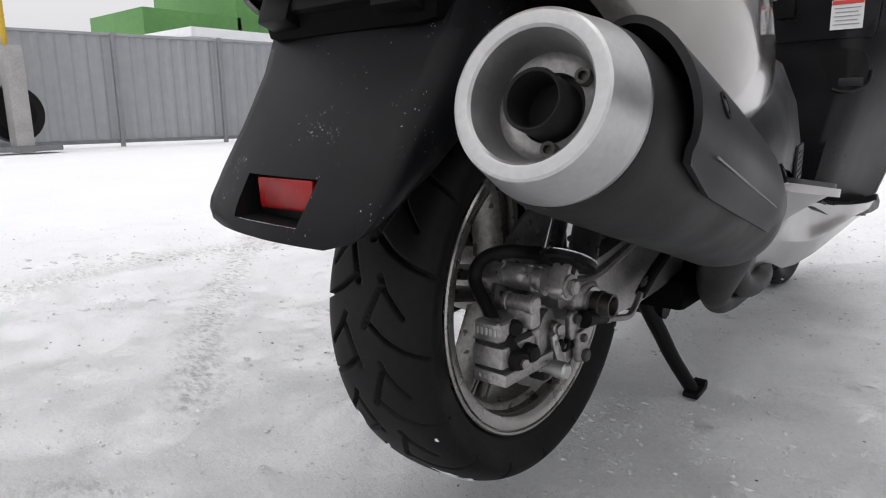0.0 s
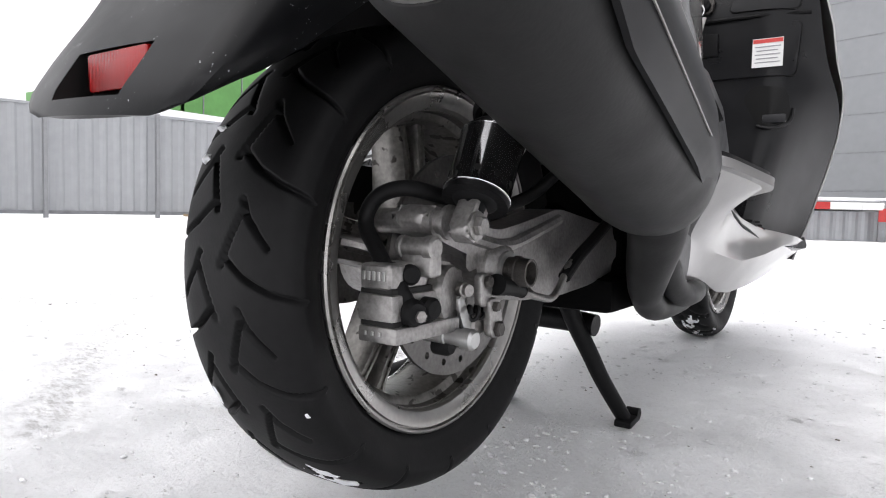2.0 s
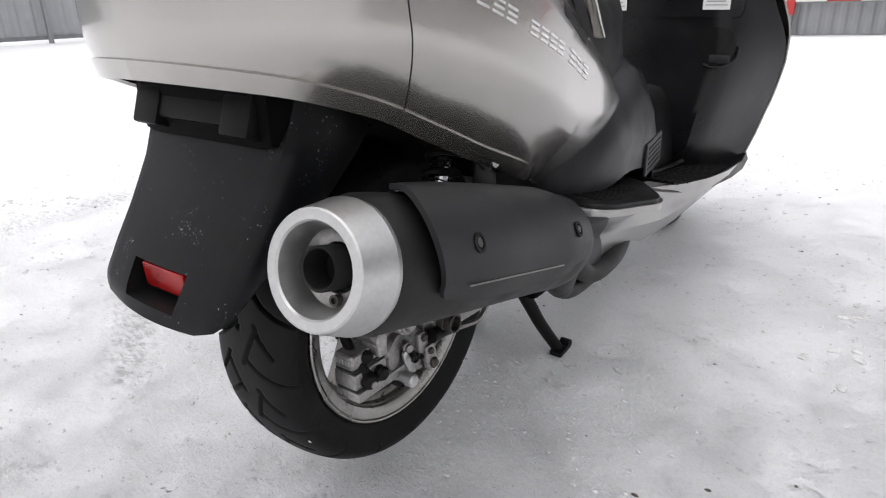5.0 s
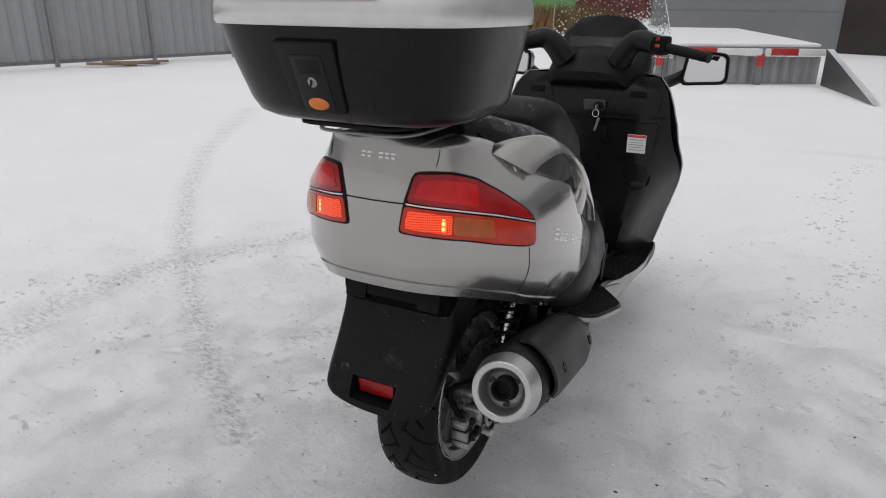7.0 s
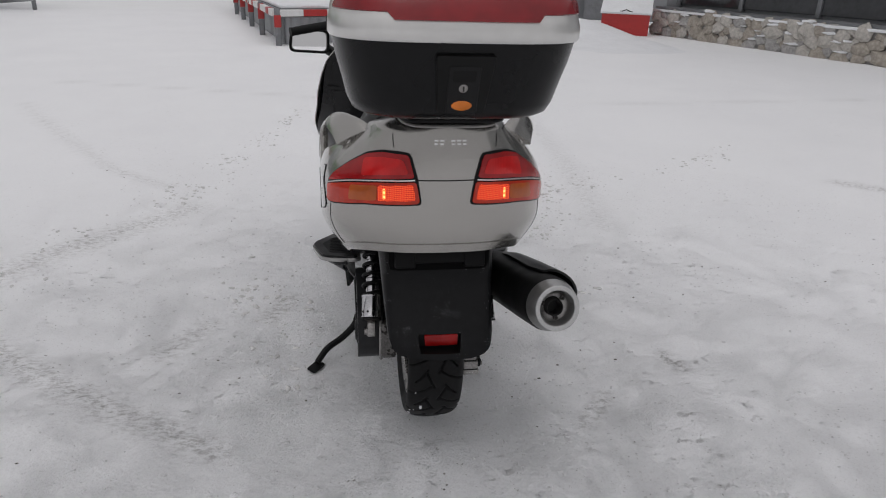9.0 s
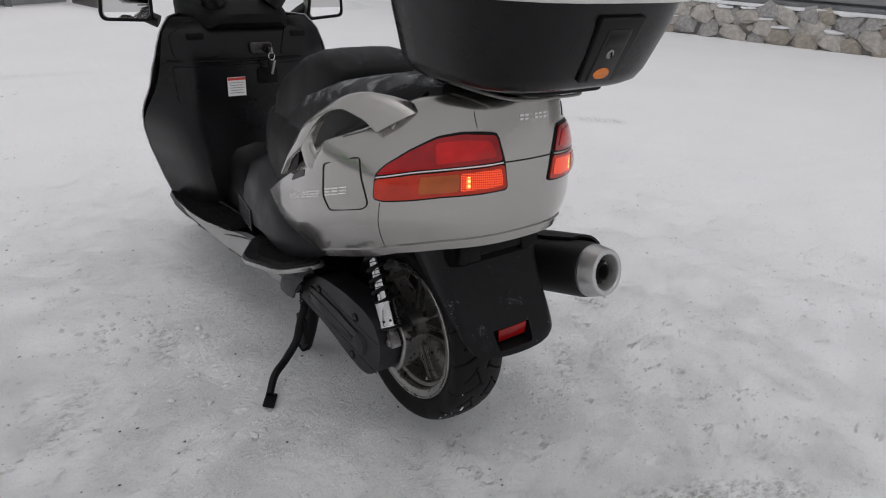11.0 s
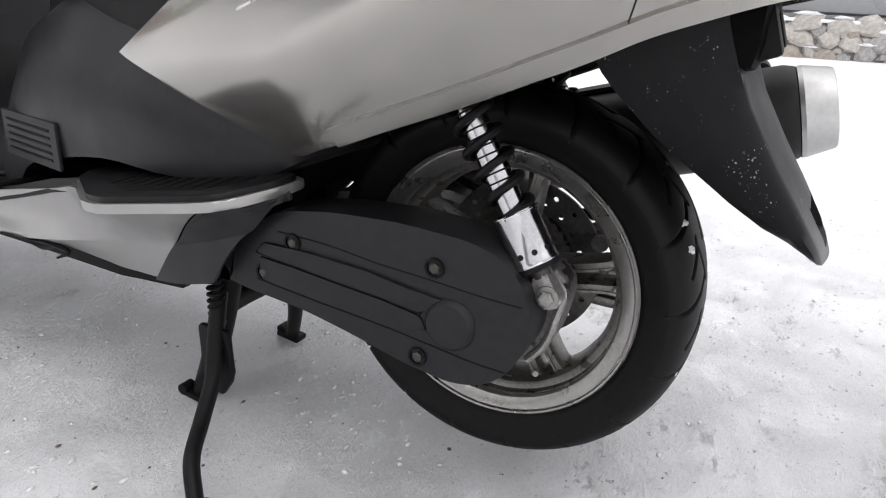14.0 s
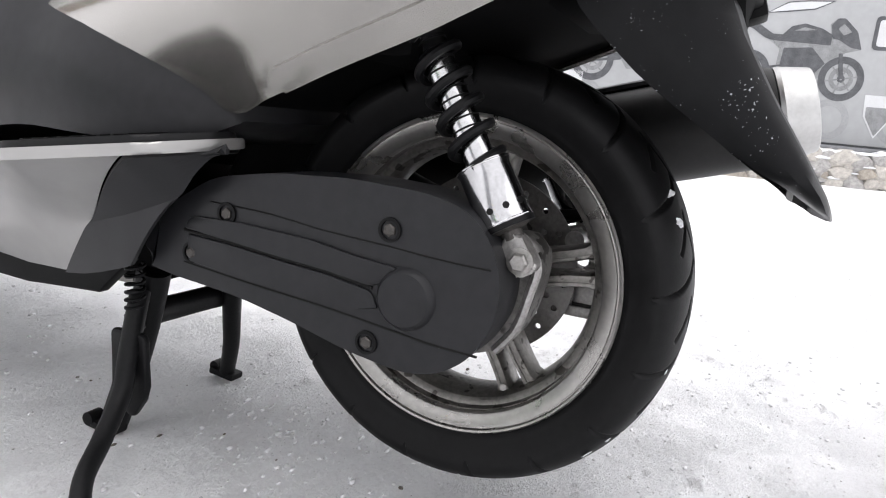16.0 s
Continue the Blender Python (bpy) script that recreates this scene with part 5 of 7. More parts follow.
# brake disc with drilled holes
def drilled_disc(y, z, x, r0, r1, t, holes):
    bm = bmesh.new()
    edges = []
    def loop(cy, cz, r, n):
        vs = [bm.verts.new((x, cy + r * math.cos(2 * math.pi * k / n), cz + r * math.sin(2 * math.pi * k / n))) for k in range(n)]
        for k in range(n):
            edges.append(bm.edges.new((vs[k], vs[(k + 1) % n])))
    loop(y, z, r1, 72)
    loop(y, z, r0, 56)
    for k in range(holes):
        a = 2 * math.pi * k / holes
        for rad, da in ((r0 + (r1 - r0) * .30, 0), (r0 + (r1 - r0) * .68, .10)):
            loop(y + rad * math.cos(a + da), z + rad * math.sin(a + da), .0042, 9)
    bmesh.ops.triangle_fill(bm, edges=edges, use_beauty=True, use_dissolve=False)
    ret = bmesh.ops.extrude_face_region(bm, geom=list(bm.faces))
    bmesh.ops.translate(bm, vec=(t, 0, 0), verts=[g for g in ret["geom"] if isinstance(g, bmesh.types.BMVert)])
    return bm


part("brake_disc", drilled_disc(0, AXLE_Z, .066, .078, .124, .005, 20), M_DISC_SHADED, rear_wheel, "drilled steel brake disc", smooth=False)
part("disc_carrier", lathe([(.030, .060), (.080, .062), (.082, .066), (.080, .070), (.030, .074)], wheel_at(0, AXLE_Z), 40), M_ALU_GRIMY, rear_wheel)
part("front_brake_disc", drilled_disc(1.47, .262, .064, .085, .130, .005, 18), M_STEEL, front_wheel, smooth=False)

rear_wheel.location.x = .005

# --- left swingarm: black belt case with ribs and bolts ---
case_out = [(.345, .285), (.310, .350), (.235, .397), (.154, .411), (.058, .417), (-.029, .413), (-.070, .402), (-.096, .376), (-.109, .340), (-.107, .300), (-.086, .260), (-.055, .237), (-.017, .229), (.049, .237), (.121, .254), (.198, .268), (.298, .276)]
case = part("belt_case", prism(rounded(list(reversed(case_out)), .024, 5), -.070, side_plane(-.128), .020, 5), M_CASE, scooter, "black plastic swingarm belt case", angle=40)
part("hub_boss", lathe([(.033, 0), (.030, .006), (.027, .0085), (.0, .0095)], Matrix.Translation((-.197, -.013, .306)) @ Matrix.Rotation(radians(-90), 4, 'Y'), 36), M_CASE, case)
for line, r in (([(.237, .369), (.158, .367), (.09, .360), (.02, .356), (-.053, .351), (-.098, .350)], .0011), ([(.274, .332), (.202, .327), (.136, .321), (.079, .317), (.025, .310)], .0022), ([(.274, .294), (.168, .285), (.082, .279), (.013, .272), (-.042, .266), (-.093, .264)], .0014)):
    part("case_groove", tube(curve([(-.1978, y, z) for y, z in line], 24), r, 8), M_GASKET, case)
# raised wedge running forward from the boss, and the lower step
part("case_wedge", prism(rounded([(.272, .3345), (.202, .3295), (.136, .3235), (.079, .3195), (.022, .3125), (-.004, .336), (.045, .340), (.10, .348), (.19, .352), (.262, .350)][::-1], .006, 3), -.0060, side_plane(-.1965), .0022, 3), M_CASE, case)
part("case_step", prism(rounded([(.268, .329), (.202, .3245), (.136, .3185), (.079, .3145), (.026, .307), (.016, .290), (.05, .284), (.168, .2885), (.266, .297)][::-1], .005, 3), -.0042, side_plane(-.1965), .0016, 3), M_CASE, case)
for y, z in ((.213, .359), (.010, .372), (.027, .252), (.262, .307)):
    ring = part("bolt_recess", lathe([(.0125, 0), (.0125, .004), (.0095, .004), (.0095, .001), (0.0, .001)], Matrix.Translation((-.1965, y, z)) @ Matrix.Rotation(radians(-90), 4, 'Y'), 20), M_BLACK_DEEP, case)
    part("bolt", lathe([(.0068, 0), (.0068, .004), (.005, .0052), (0, .0052)], Matrix.Translation((-.1968, y, z)) @ Matrix.Rotation(radians(-90), 4, 'Y'), 6), M_BOLT, case, smooth=False)
inner_arm = [(.34, .30), (.20, .352), (.0, .366), (-.075, .366), (-.100, .380), (-.122, .372), (-.130, .350), (-.126, .318), (-.118, .285), (-.102, .258), (-.07, .243), (.0, .236), (.2, .255)]
part("drive_housing", prism(rounded(list(reversed(inner_arm)), .015, 3), -.042, side_plane(-.092), .008, 3), M_ALU_GRIMY, scooter, "grimy cast aluminium final drive housing")
part("housing_rib", tube(curve([(-.134, -.098, .378), (-.136, -.124, .352), (-.136, -.120, .318), (-.135, -.110, .280), (-.134, -.09, .252)], 20), .0052, 8), M_ALU, scooter)


# --- rear shock absorbers ---
def build_shock(side):
    low, top = Vector((side * .163, -.117, .346 if side > 0 else .358)), Vector((side * .150, .026, .588))
    ht = .104 if side > 0 else .100
    wide = 1.16 if side > 0 else 1.0
    drop = Matrix.Translation((0, 0, -.0085 if side > 0 else 0))
    d = (top - low).normalized()
    q = frame_to(low, d) @ drop
    flat = side_plane(side * .152) @ Matrix.Translation((low.y, low.z, 0)) @ Matrix.Rotation(math.atan2(d.z, d.y) - radians(90), 4, 'Z')
    tongue = rounded([(-.0125, -.010), (-.008, -.015), (.008, -.015), (.0125, -.010), (.0110, .026), (-.0110, .026)], .006, 4)
    eye = part("shock_absorber", prism(tongue, side * .020, flat, .004, 3), M_ALU, scooter, "rear shock absorber with black coil spring")
    part("shock_washer", lathe([(.0135, 0), (.0135, .003), (.0105, .004), (0, .004)], frame_to(low + Vector((side * .008, 0, 0)), (side, 0, 0)), 24), M_STEEL, eye)
    part("shock_bolt", lathe([(.0095, .003), (.0095, .0085), (.0075, .0105), (0, .0105)], frame_to(low + Vector((side * .008, 0, 0)), (side, 0, 0)), 6), M_STEEL, eye, smooth=False)
    part("lower_seat", lathe([(.007, .020), (.011, .022), (.0115, .030), (.0170, .0305), (.0215, .0330), (.0235, .038), (.010, .042)], q, 32), M_STAND if side > 0 else M_BOLT, eye)
    # thin bright rings added as the highlights along the cup's two edges
    for h in (.0400, ht - .002):
        part("cup_rim", tube([q @ Vector((.0277 * wide * math.cos(a), .0277 * wide * math.sin(a), h)) for a in [2 * math.pi * k / 40 for k in range(40)]], .0006, 6, closed=True), M_CHROME, eye)
    part("spring_cup", lathe([(r * wide, h) for r, h in ((.0245, .034), (.0268, .036), (.0278, .040), (.0266, .044), (.0263, ht - .006), (.0276, ht - .003), (.0276, ht), (.0245, ht + .001), (.0245, ht - .018), (.0, ht - .020))], q, 48), M_CHROME_DULL if side < 0 else M_CHROME_DARK_REFLECTION, eye, "chrome spring cup" if side < 0 else "chrome spring cup with dark reflections in its colour")
    part("cup_base", lathe([(0, .0330), (.0272 * wide, .0330), (.0276 * wide, .0385)], q, 40), M_STAND, eye)
    for k in range(10):
        a = 2 * math.pi * k / 10
        part("cup_hole", lathe([(.0034, 0), (.0034, .0012), (0, .0012)], q @ Matrix.Rotation(a, 4, 'Z') @ Matrix.Translation((.0259 * wide, 0, .053)) @ Matrix.Rotation(radians(90), 4, 'Y'), 10), M_GASKET, eye)
    part("damper_tube", lathe([(.0158, ht - .023), (.0158, .262)], q, 28), M_CHROME_DULL, eye)
    for k in range(12):
        part("tube_ring", lathe([(.0156, 0), (.0167, .0006), (.0167, .0018), (.0156, .0024)], q @ Matrix.Translation((0, 0, .126 + k * .0105)), 24), M_STAND, eye)
    spring = [q @ Vector((.0232 * math.cos(a), .0232 * math.sin(a), ht - .002 + (.259 - ht) * a / (2 * math.pi * 5.6))) for a in [2 * math.pi * 5.6 * k / 150 for k in range(151)]]
    part("coil_spring", tube(spring, .0050, 8), M_STAND, eye, "black coil spring")
    part("upper_mount", lathe([(.030, .252), (.031, .258), (.022, .268), (.016, .290), (0, .290)], q, 24), M_BLACK_DEEP, eye)


for sd in (1, -1):
    build_shock(sd)

# --- mudguard behind the wheel ---
def guard_y(z):
    return float(np.interp(z, [.414, .440, .48, .53, .58, .63, .68], [-.386, -.375, -.350, -.316, -.285, -.263, -.245]))


def skew(z, f):
    return .005 * max(0.0, (.52 - z) / .10) * (.4 - f)


rows = []
for k in range(22):
    z = .419 + (.685 - .419) * (k / 21) ** 1.25
    w = float(np.interp(z, [.419, .4202, .423, .428, .436, .450, .472, .55, .66, .69], [.088, .098, .108, .117, .125, .131, .135, .142, .152, .155]))
    flange = float(np.interp(z, [.415, .440, .474, .54, .60, .68], [.022, .034, .066, .112, .140, .14]))
    y = guard_y(z)
    row = []
    for f in [-1 + 2 * j / 28 for j in range(29)]:
        a = abs(f)
        if a < .74:
            row.append(Vector((w * f / .74 * .90, y + .010 * (f / .74) ** 2, z + skew(z, f))))
        else:
            g = (a - .74) / .26
            row.append(Vector((math.copysign(w * (.90 + .10 * min(1, g * 3)) - .02 * g * g, f), y + .010 + flange * g ** 1.15, z + (.004 + .010 * max(0, 1 - (z - .419) / .03)) * g + skew(z, f))))
    rows.append(row)
guard_bm = thick(rows, .005)
# opening for the recessed reflector
K0, K1, J0, J1 = 2, 6, 9, 18
z_lo, z_hi = rows[K0][13].z, rows[K1][13].z
x_lo, x_hi = rows[K0][J0].x, rows[K0][J1].x
gone = []
for face in guard_bm.faces:
    c = face.calc_center_median()
    if x_lo - .003 < c.x < x_hi + .004 and z_lo - .001 < c.z < z_hi + .001 and c.y < -.30:
        gone.append(face)
bmesh.ops.delete(guard_bm, geom=gone, context='FACES')
pocket_y = rows[K1][13].y + .010
rim = [rows[K0][j] for j in range(J0, J1 + 1)] + [rows[k][J1] for k in range(K0 + 1, K1 + 1)] + [rows[K1][j] for j in range(J1 - 1, J0 - 1, -1)] + [rows[k][J0] for k in range(K1 - 1, K0, -1)]
guard = part("rear_mudguard", guard_bm, M_MUDGUARD, scooter, "dusty black plastic rear mudguard", angle=50)

bm = bmesh.new()
front = [bm.verts.new(p + Vector((0, .0005, 0))) for p in rim]
rear = [bm.verts.new((p.x * .97, max(pocket_y, p.y + .004), p.z)) for p in rim]
for k in range(len(rim)):
    n_ = (k + 1) % len(rim)
    bm.faces.new((front[k], front[n_], rear[n_], rear[k]))
bm.faces.new(rear)
part("reflector_pocket", bm, M_GASKET, guard, "dark recessed pocket", smooth=False)
part("reflector", prism(rounded([(x_lo + .013, z_lo + .009), (x_hi - .004, z_lo + .009), (x_hi - .002, z_hi - .002), (x_lo + .010, z_hi - .002)], .004, 3), .006, Matrix.Translation((0, pocket_y - .004, 0)) @ Matrix.Rotation(radians(90), 4, 'X'), .001), M_REFLECTOR, guard, "red rear reflector")
plate = part("plate_bracket", block((.20, .028, .045), Matrix.Translation((0, -.268, .652)) @ Euler((radians(-20), 0, 0)).to_matrix().to_4x4(), .006), M_BLACK_DEEP, guard, "black number plate bracket without a plate")
for x in (-.085, .085):
    part("bracket_lug", block((.05, .03, .055), Matrix.Translation((x, -.272, .648)) @ Euler((radians(-20), 0, 0)).to_matrix().to_4x4(), .005), M_BLACK_DEEP, guard)
# inner guard over the tyre
rows = [[Vector((x, .31 * math.cos(a), AXLE_Z + .31 * math.sin(a) + (.0 if abs(x) < .09 else -.03))) for x in (-.11, -.095, -.05, 0, .05, .095, .11)] for a in [radians(15 + 80 * k / 24) for k in range(25)]]
# near-black guard and tubs: the deep shade around them is put into their colour
part("inner_guard", thick(rows, -.005), M_SHADED_BLACK, scooter, "black inner wheel guard, shade in its colour")
part("frame_bay", block((.36, .30, .13), Matrix.Translation((0, .16, .60)), .02), M_SHADED_BLACK, scooter, "underseat tub with deep shade in its colour")
part("tail_tub", block((.26, .32, .10), Matrix.Translation((0, -.12, .655)), .03), M_SHADED_BLACK, scooter)
part("frame_tube", tube(curve([(.12, -.2, .66), (.13, .0, .60), (.12, .2, .52), (.10, .42, .36)], 18), .014, 10), M_STAND, scooter)
part("frame_tube", tube(curve([(-.12, -.2, .66), (-.13, .0, .60), (-.12, .2, .52), (-.10, .42, .36)], 18), .014, 10), M_STAND, scooter)

# --- exhaust ---
MUF_A, MUF_D = Vector((.280, -.372, .543)), Vector((-.06, .96, -.262)).normalized()
mq = frame_to(MUF_A, MUF_D)
muffler = part("muffler", lathe([(.060, .044), (.066, .048), (.070, .062), (.072, .20), (.073, .43), (.0745, .490), (.072, .525), (.063, .562), (.046, .592), (.0, .602)], mq, 48), M_EXHAUST, scooter, "dark grey exhaust muffler")
cap = part("end_cap", lathe([(.0360, .034), (.0385, .026), (.0420, .010), (.0440, .0025), (.0458, .0004), (.0475, .0), (.0545, .0002), (.0565, .0014), (.0578, .0045), (.0650, .036), (.0662, .040), (.0655, .046), (.060, .047), (.040, .044)], mq, 64, closed=True), M_ALU_BRUSHED, muffler, "brushed aluminium muffler end cap", angle=22)
part("cap_dish", lathe([(.0372, .030), (.0340, .033), (.0300, .0345), (.0245, .035), (.0245, .043), (.0372, .043)], mq, 40, closed=True), M_ALU, muffler)
part("tail_pipe", lathe([(.0215, .120), (.0215, .012), (.0205, .010), (.0188, .012), (.0188, .120)], mq @ Matrix.Translation((0.003, 0, 0)), 36, closed=True), M_SOOT, muffler, "sooty black tail pipe")
part("pipe_depth", lathe([(.0210, .118), (.0210, .121), (0, .121)], mq @ Matrix.Translation((0.003, 0, 0)), 24), M_GASKET, muffler)
for a in (radians(20), radians(140), radians(260)):
    part("cap_screw", lathe([(.0056, 0), (.0056, -.009), (.0032, -.009), (.0032, -.005), (0, -.005)], mq @ Matrix.Rotation(a, 4, 'Z') @ Matrix.Translation((.0300, 0, .036)), 12), M_BOLT, muffler)
# heat shield round the outer side
def muf_point(r, ang, h):
    """ang from straight out (scooter's right) upwards."""
    right = Vector((1, 0, 0)) - MUF_D * MUF_D.x
    right.normalize()
    up = right.cross(MUF_D)
    return MUF_A + MUF_D * h + (right * math.cos(ang) + up * math.sin(ang)) * r


rows = []
for k in range(22):
    f = k / 21
    h = .075 + .44 * f
    half = radians(64) * (1 - .10 * f) * (.85 + .15 * min(1, f * 5))
    r = .0835 - .010 * max(0, f - .75) / .25 + .002 * math.sin(math.pi * f)
    rows.append([muf_point(r - .004 + .008 * max(0, 1 - (abs(j - 10) / 9.0) ** 4), radians(39 - 4 * f) + half * (-1 + 2 * j / 20), h + (.030 * (1 - f) ** 3 - .008 * f) * (abs(j - 10) / 10) ** 2) for j in range(21)])
shield = part("heat_shield", thick(rows, .006), M_HEAT_SHIELD, muffler, "dark grey plastic heat shield", angle=30)
part("shield_stripe", tube([muf_point(.0868, radians(-6), .135 + .25 * k / 11) for k in range(12)], .0010, 6), M_STEEL, muffler, "thin bright stripe")
for h, ang in ((.150, 22), (.435, 24)):
    o = muf_point(.085, radians(ang), h)
    c = muf_point(0, 0, h)
    ring = part("shield_bolt", lathe([(.011, 0), (.011, .0045), (.008, .0045), (.008, .002), (0, .002)], frame_to(o, o - c), 18), M_BLACK_DEEP, muffler)
    part("bolt_head", lathe([(.0055, .001), (.0055, .0045), (0, .0045)], frame_to(o, o - c), 6), M_BOLT, muffler, smooth=False)
part("muffler_bracket", prism(rounded([(.0, .47), (.07, .455), (.055, .56), (.015, .57)], .01, 3), .006, side_plane(.195), .002), M_STAND, muffler)
part("bracket_bolt", lathe([(.016, 0), (.016, .006), (.010, .010), (.010, .018), (0, .018)], frame_to((.200, .035, .548), (1, 0, 0)), 16), M_STEEL, muffler)
part("header_pipe", tube(curve([(.254, .140, .388), (.236, .205, .338), (.210, .262, .284), (.194, .306, .248), (.186, .360, .224), (.183, .44, .217), (.175, .56, .217), (.14, .70, .217)], 60), lambda u: .0385 - .0165 * min(1, max(0, u - .10) / .35), 20), M_EXHAUST, muffler, "dark exhaust collector and header pipe")
part("header_pipe", tube(curve([(.222, .262, .325), (.216, .325, .285), (.212, .380, .252), (.208, .445, .235), (.198, .55, .230), (.16, .70, .222)], 40), .0200, 16), M_EXHAUST, muffler)


# --- right swingarm, caliper and brake plumbing ---
arm = part("swingarm", prism(rounded([(.36, .275), (.36, .335), (.235, .352), (.150, .364), (.065, .348), (.0, .338), (-.060, .348), (-.128, .366), (-.136, .346), (-.110, .330), (-.050, .312), (-.036, .285), (-.005, .264), (.060, .256), (.156, .252), (.26, .258)], .018, 4), .042, side_plane(.086), .013, 4), M_ALU, scooter, "cast aluminium swingarm")
part("arm_rib", tube(curve([(.128, .150, .350), (.130, .075, .333), (.130, .015, .322), (.128, -.045, .330), (.127, -.10, .347)], 22), .007, 8), M_ALU, arm)
part("axle_boss", lathe([(.034, 0), (.033, .006), (.026, .012), (.022, .013), (0, .013)], frame_to((.126, 0, AXLE_Z - .002), (1, 0, 0)), 32), M_ALU, arm)
part("axle_washer", lathe([(.0215, .012), (.0215, .016), (.018, .017), (0, .017)], frame_to((.126, 0, AXLE_Z - .002), (1, 0, 0)), 28), M_ALU_BRUSHED, arm)
part("axle_nut", lathe([(.0160, .016), (.0160, .024), (.0175, .025), (.0175, .029), (.0155, .030), (.0150, .043), (.0125, .043), (.0120, .032), (0, .032)], frame_to((.126, 0, AXLE_Z - .002), (1, 0, 0)), 24), M_BOLT, arm, "dark axle nut")
# shaft through the shock eye
part("shock_shaft", lathe([(.0125, 0), (.0125, .055), (.0145, .056), (.0145, .068), (.0115, .069), (.0115, .078), (.0165, .079), (.0165, .083), (0, .083)], frame_to((.062, -.117, .348), (1, 0, 0)), 24), M_ALU, arm)
cal = part("brake_caliper", block((.040, .066, .024), Matrix.Translation((.112, -.152, .2725)), .003, 2), M_ALU, scooter, "ribbed aluminium brake caliper with black caps")
part("caliper_top", block((.036, .058, .024), Matrix.Translation((.110, -.155, .2995)), .006, 3), M_ALU, cal)
part("caliper_groove", block((.036, .060, .006), Matrix.Translation((.111, -.152, .2865)), .001), M_SOOT, cal)
part("caliper_base", block((.044, .100, .015), Matrix.Translation((.114, -.134, .2485)), .003, 2), M_ALU, cal)
part("caliper_groove", block((.038, .064, .005), Matrix.Translation((.112, -.150, .2583)), .001), M_SOOT, cal)
for k in range(5):
    part("raised_bar", block((.0032, .0014, .008), Matrix.Translation((.0985 + k * .0058, -.1846, .3005)), .0005), M_ALU_BRUSHED, cal)
for k in range(3):
    part("raised_bar", block((.003, .0014, .004), Matrix.Translation((.102 + k * .008, -.1852, .2495)), .0005), M_ALU_BRUSHED, cal)
part("caliper_bracket", prism(rounded([(-.135, .300), (-.112, .312), (-.070, .306), (-.050, .290), (-.046, .262), (-.062, .240), (-.105, .240), (-.135, .262)], .012, 3), .020, side_plane(.100), .005, 3), M_ALU, cal)
part("piston_case", lathe([(.029, 0), (.029, .010), (.027, .014), (.0, .015)], frame_to((.116, -.094, .277), (1, .22, 0)), 36), M_ALU, cal)
# upper slide pin: boss along x over a short neck, black boot below
part("upper_boss", lathe([(.0112, 0), (.0112, .004), (.0095, .005), (.0095, .028), (.0112, .029), (.0112, .038), (.008, .040), (0, .040)], frame_to((.106, -.140, .3245), (1, 0, .02)), 20), M_ALU, cal)
part("boss_neck", block((.036, .018, .022), Matrix.Translation((.127, -.138, .309)), .005, 3), M_ALU, cal)
part("rubber_boot", lathe([(.0085, 0), (.0098, .002), (.0098, .006), (.0085, .008), (.0098, .010), (.0098, .014), (.0070, .018), (0, .018)], frame_to((.119, -.150, .301), (.8, -.6, 0)), 18), M_RUBBER, cal, "black rubber boot")
# lower slide pin
part("lower_pin", lathe([(.0100, 0), (.0100, .034), (.0086, .035), (.0086, .052), (.0105, .053), (.0105, .064), (.008, .067), (0, .067)], frame_to((.090, -.088, .2375), (1, 0, -.04)), 20), M_ALU_BRUSHED, cal)
part("pin_boot", lathe([(.0095, 0), (.0095, .016), (.007, .020), (0, .020)], frame_to((.108, -.085, .224), (1, 0, 0)), 14), M_RUBBER, cal)
part("banjo_cap", lathe([(.0115, -.004), (.0125, 0), (.0125, .010), (.0095, .015), (0, .016)], frame_to((.130, -.160, .2685), (1, -.35, -.05)), 20), M_RUBBER, cal, "black rubber cap")
part("banjo_cap", lathe([(.0095, -.004), (.0108, 0), (.0108, .010), (.008, .014), (0, .015)], frame_to((.132, -.138, .2695), (1, -.2, 0)), 20), M_RUBBER, cal)
part("banjo_bolt", lathe([(.0055, 0), (.0055, .007), (0, .007)], frame_to((.142, -.162, .266), (1, -.35, 0)), 6), M_STEEL, cal, smooth=False)
# parking brake linkage
lever = [(-.088, .274), (-.079, .276), (-.067, .252), (-.055, .236), (-.060, .229), (-.074, .238), (-.084, .256)]
part("brake_lever_plate", prism(rounded(lever, .004, 3), .004, side_plane(.132), .001), M_ALU_BRUSHED, cal)
part("pivot_pin", lathe([(.0075, 0), (.0075, .020), (.006, .021), (.006, .026), (0, .026)], frame_to((.118, -.072, .281), (1, -.3, 0)), 16), M_STEEL, cal)
part("link_arm", prism(rounded([(-.062, .296), (-.044, .297), (-.038, .285), (-.041, .262), (-.060, .262)], .006, 3), .009, side_plane(.136), .002), M_ALU, cal)
part("link_arm", prism(rounded([(-.050, .270), (-.028, .271), (-.022, .240), (-.030, .228), (-.046, .230)], .007, 3), .009, side_plane(.140), .002), M_ALU, cal)
part("link_drum", lathe([(.013, 0), (.013, .018), (.010, .020), (0, .020)], frame_to((.118, -.050, .243), (1, 0, 0)), 20), M_STEEL, cal)
for x, y, z, r in ((.145, -.050, .288, .0065), (.149, -.033, .238, .0085), (.149, -.040, .262, .0055)):
    part("link_bolt", lathe([(r, 0), (r, .004), (r * .8, .0055), (0, .0055)], frame_to((x, y, z), (1, 0, 0)), 6), M_BOLT, cal, smooth=False)
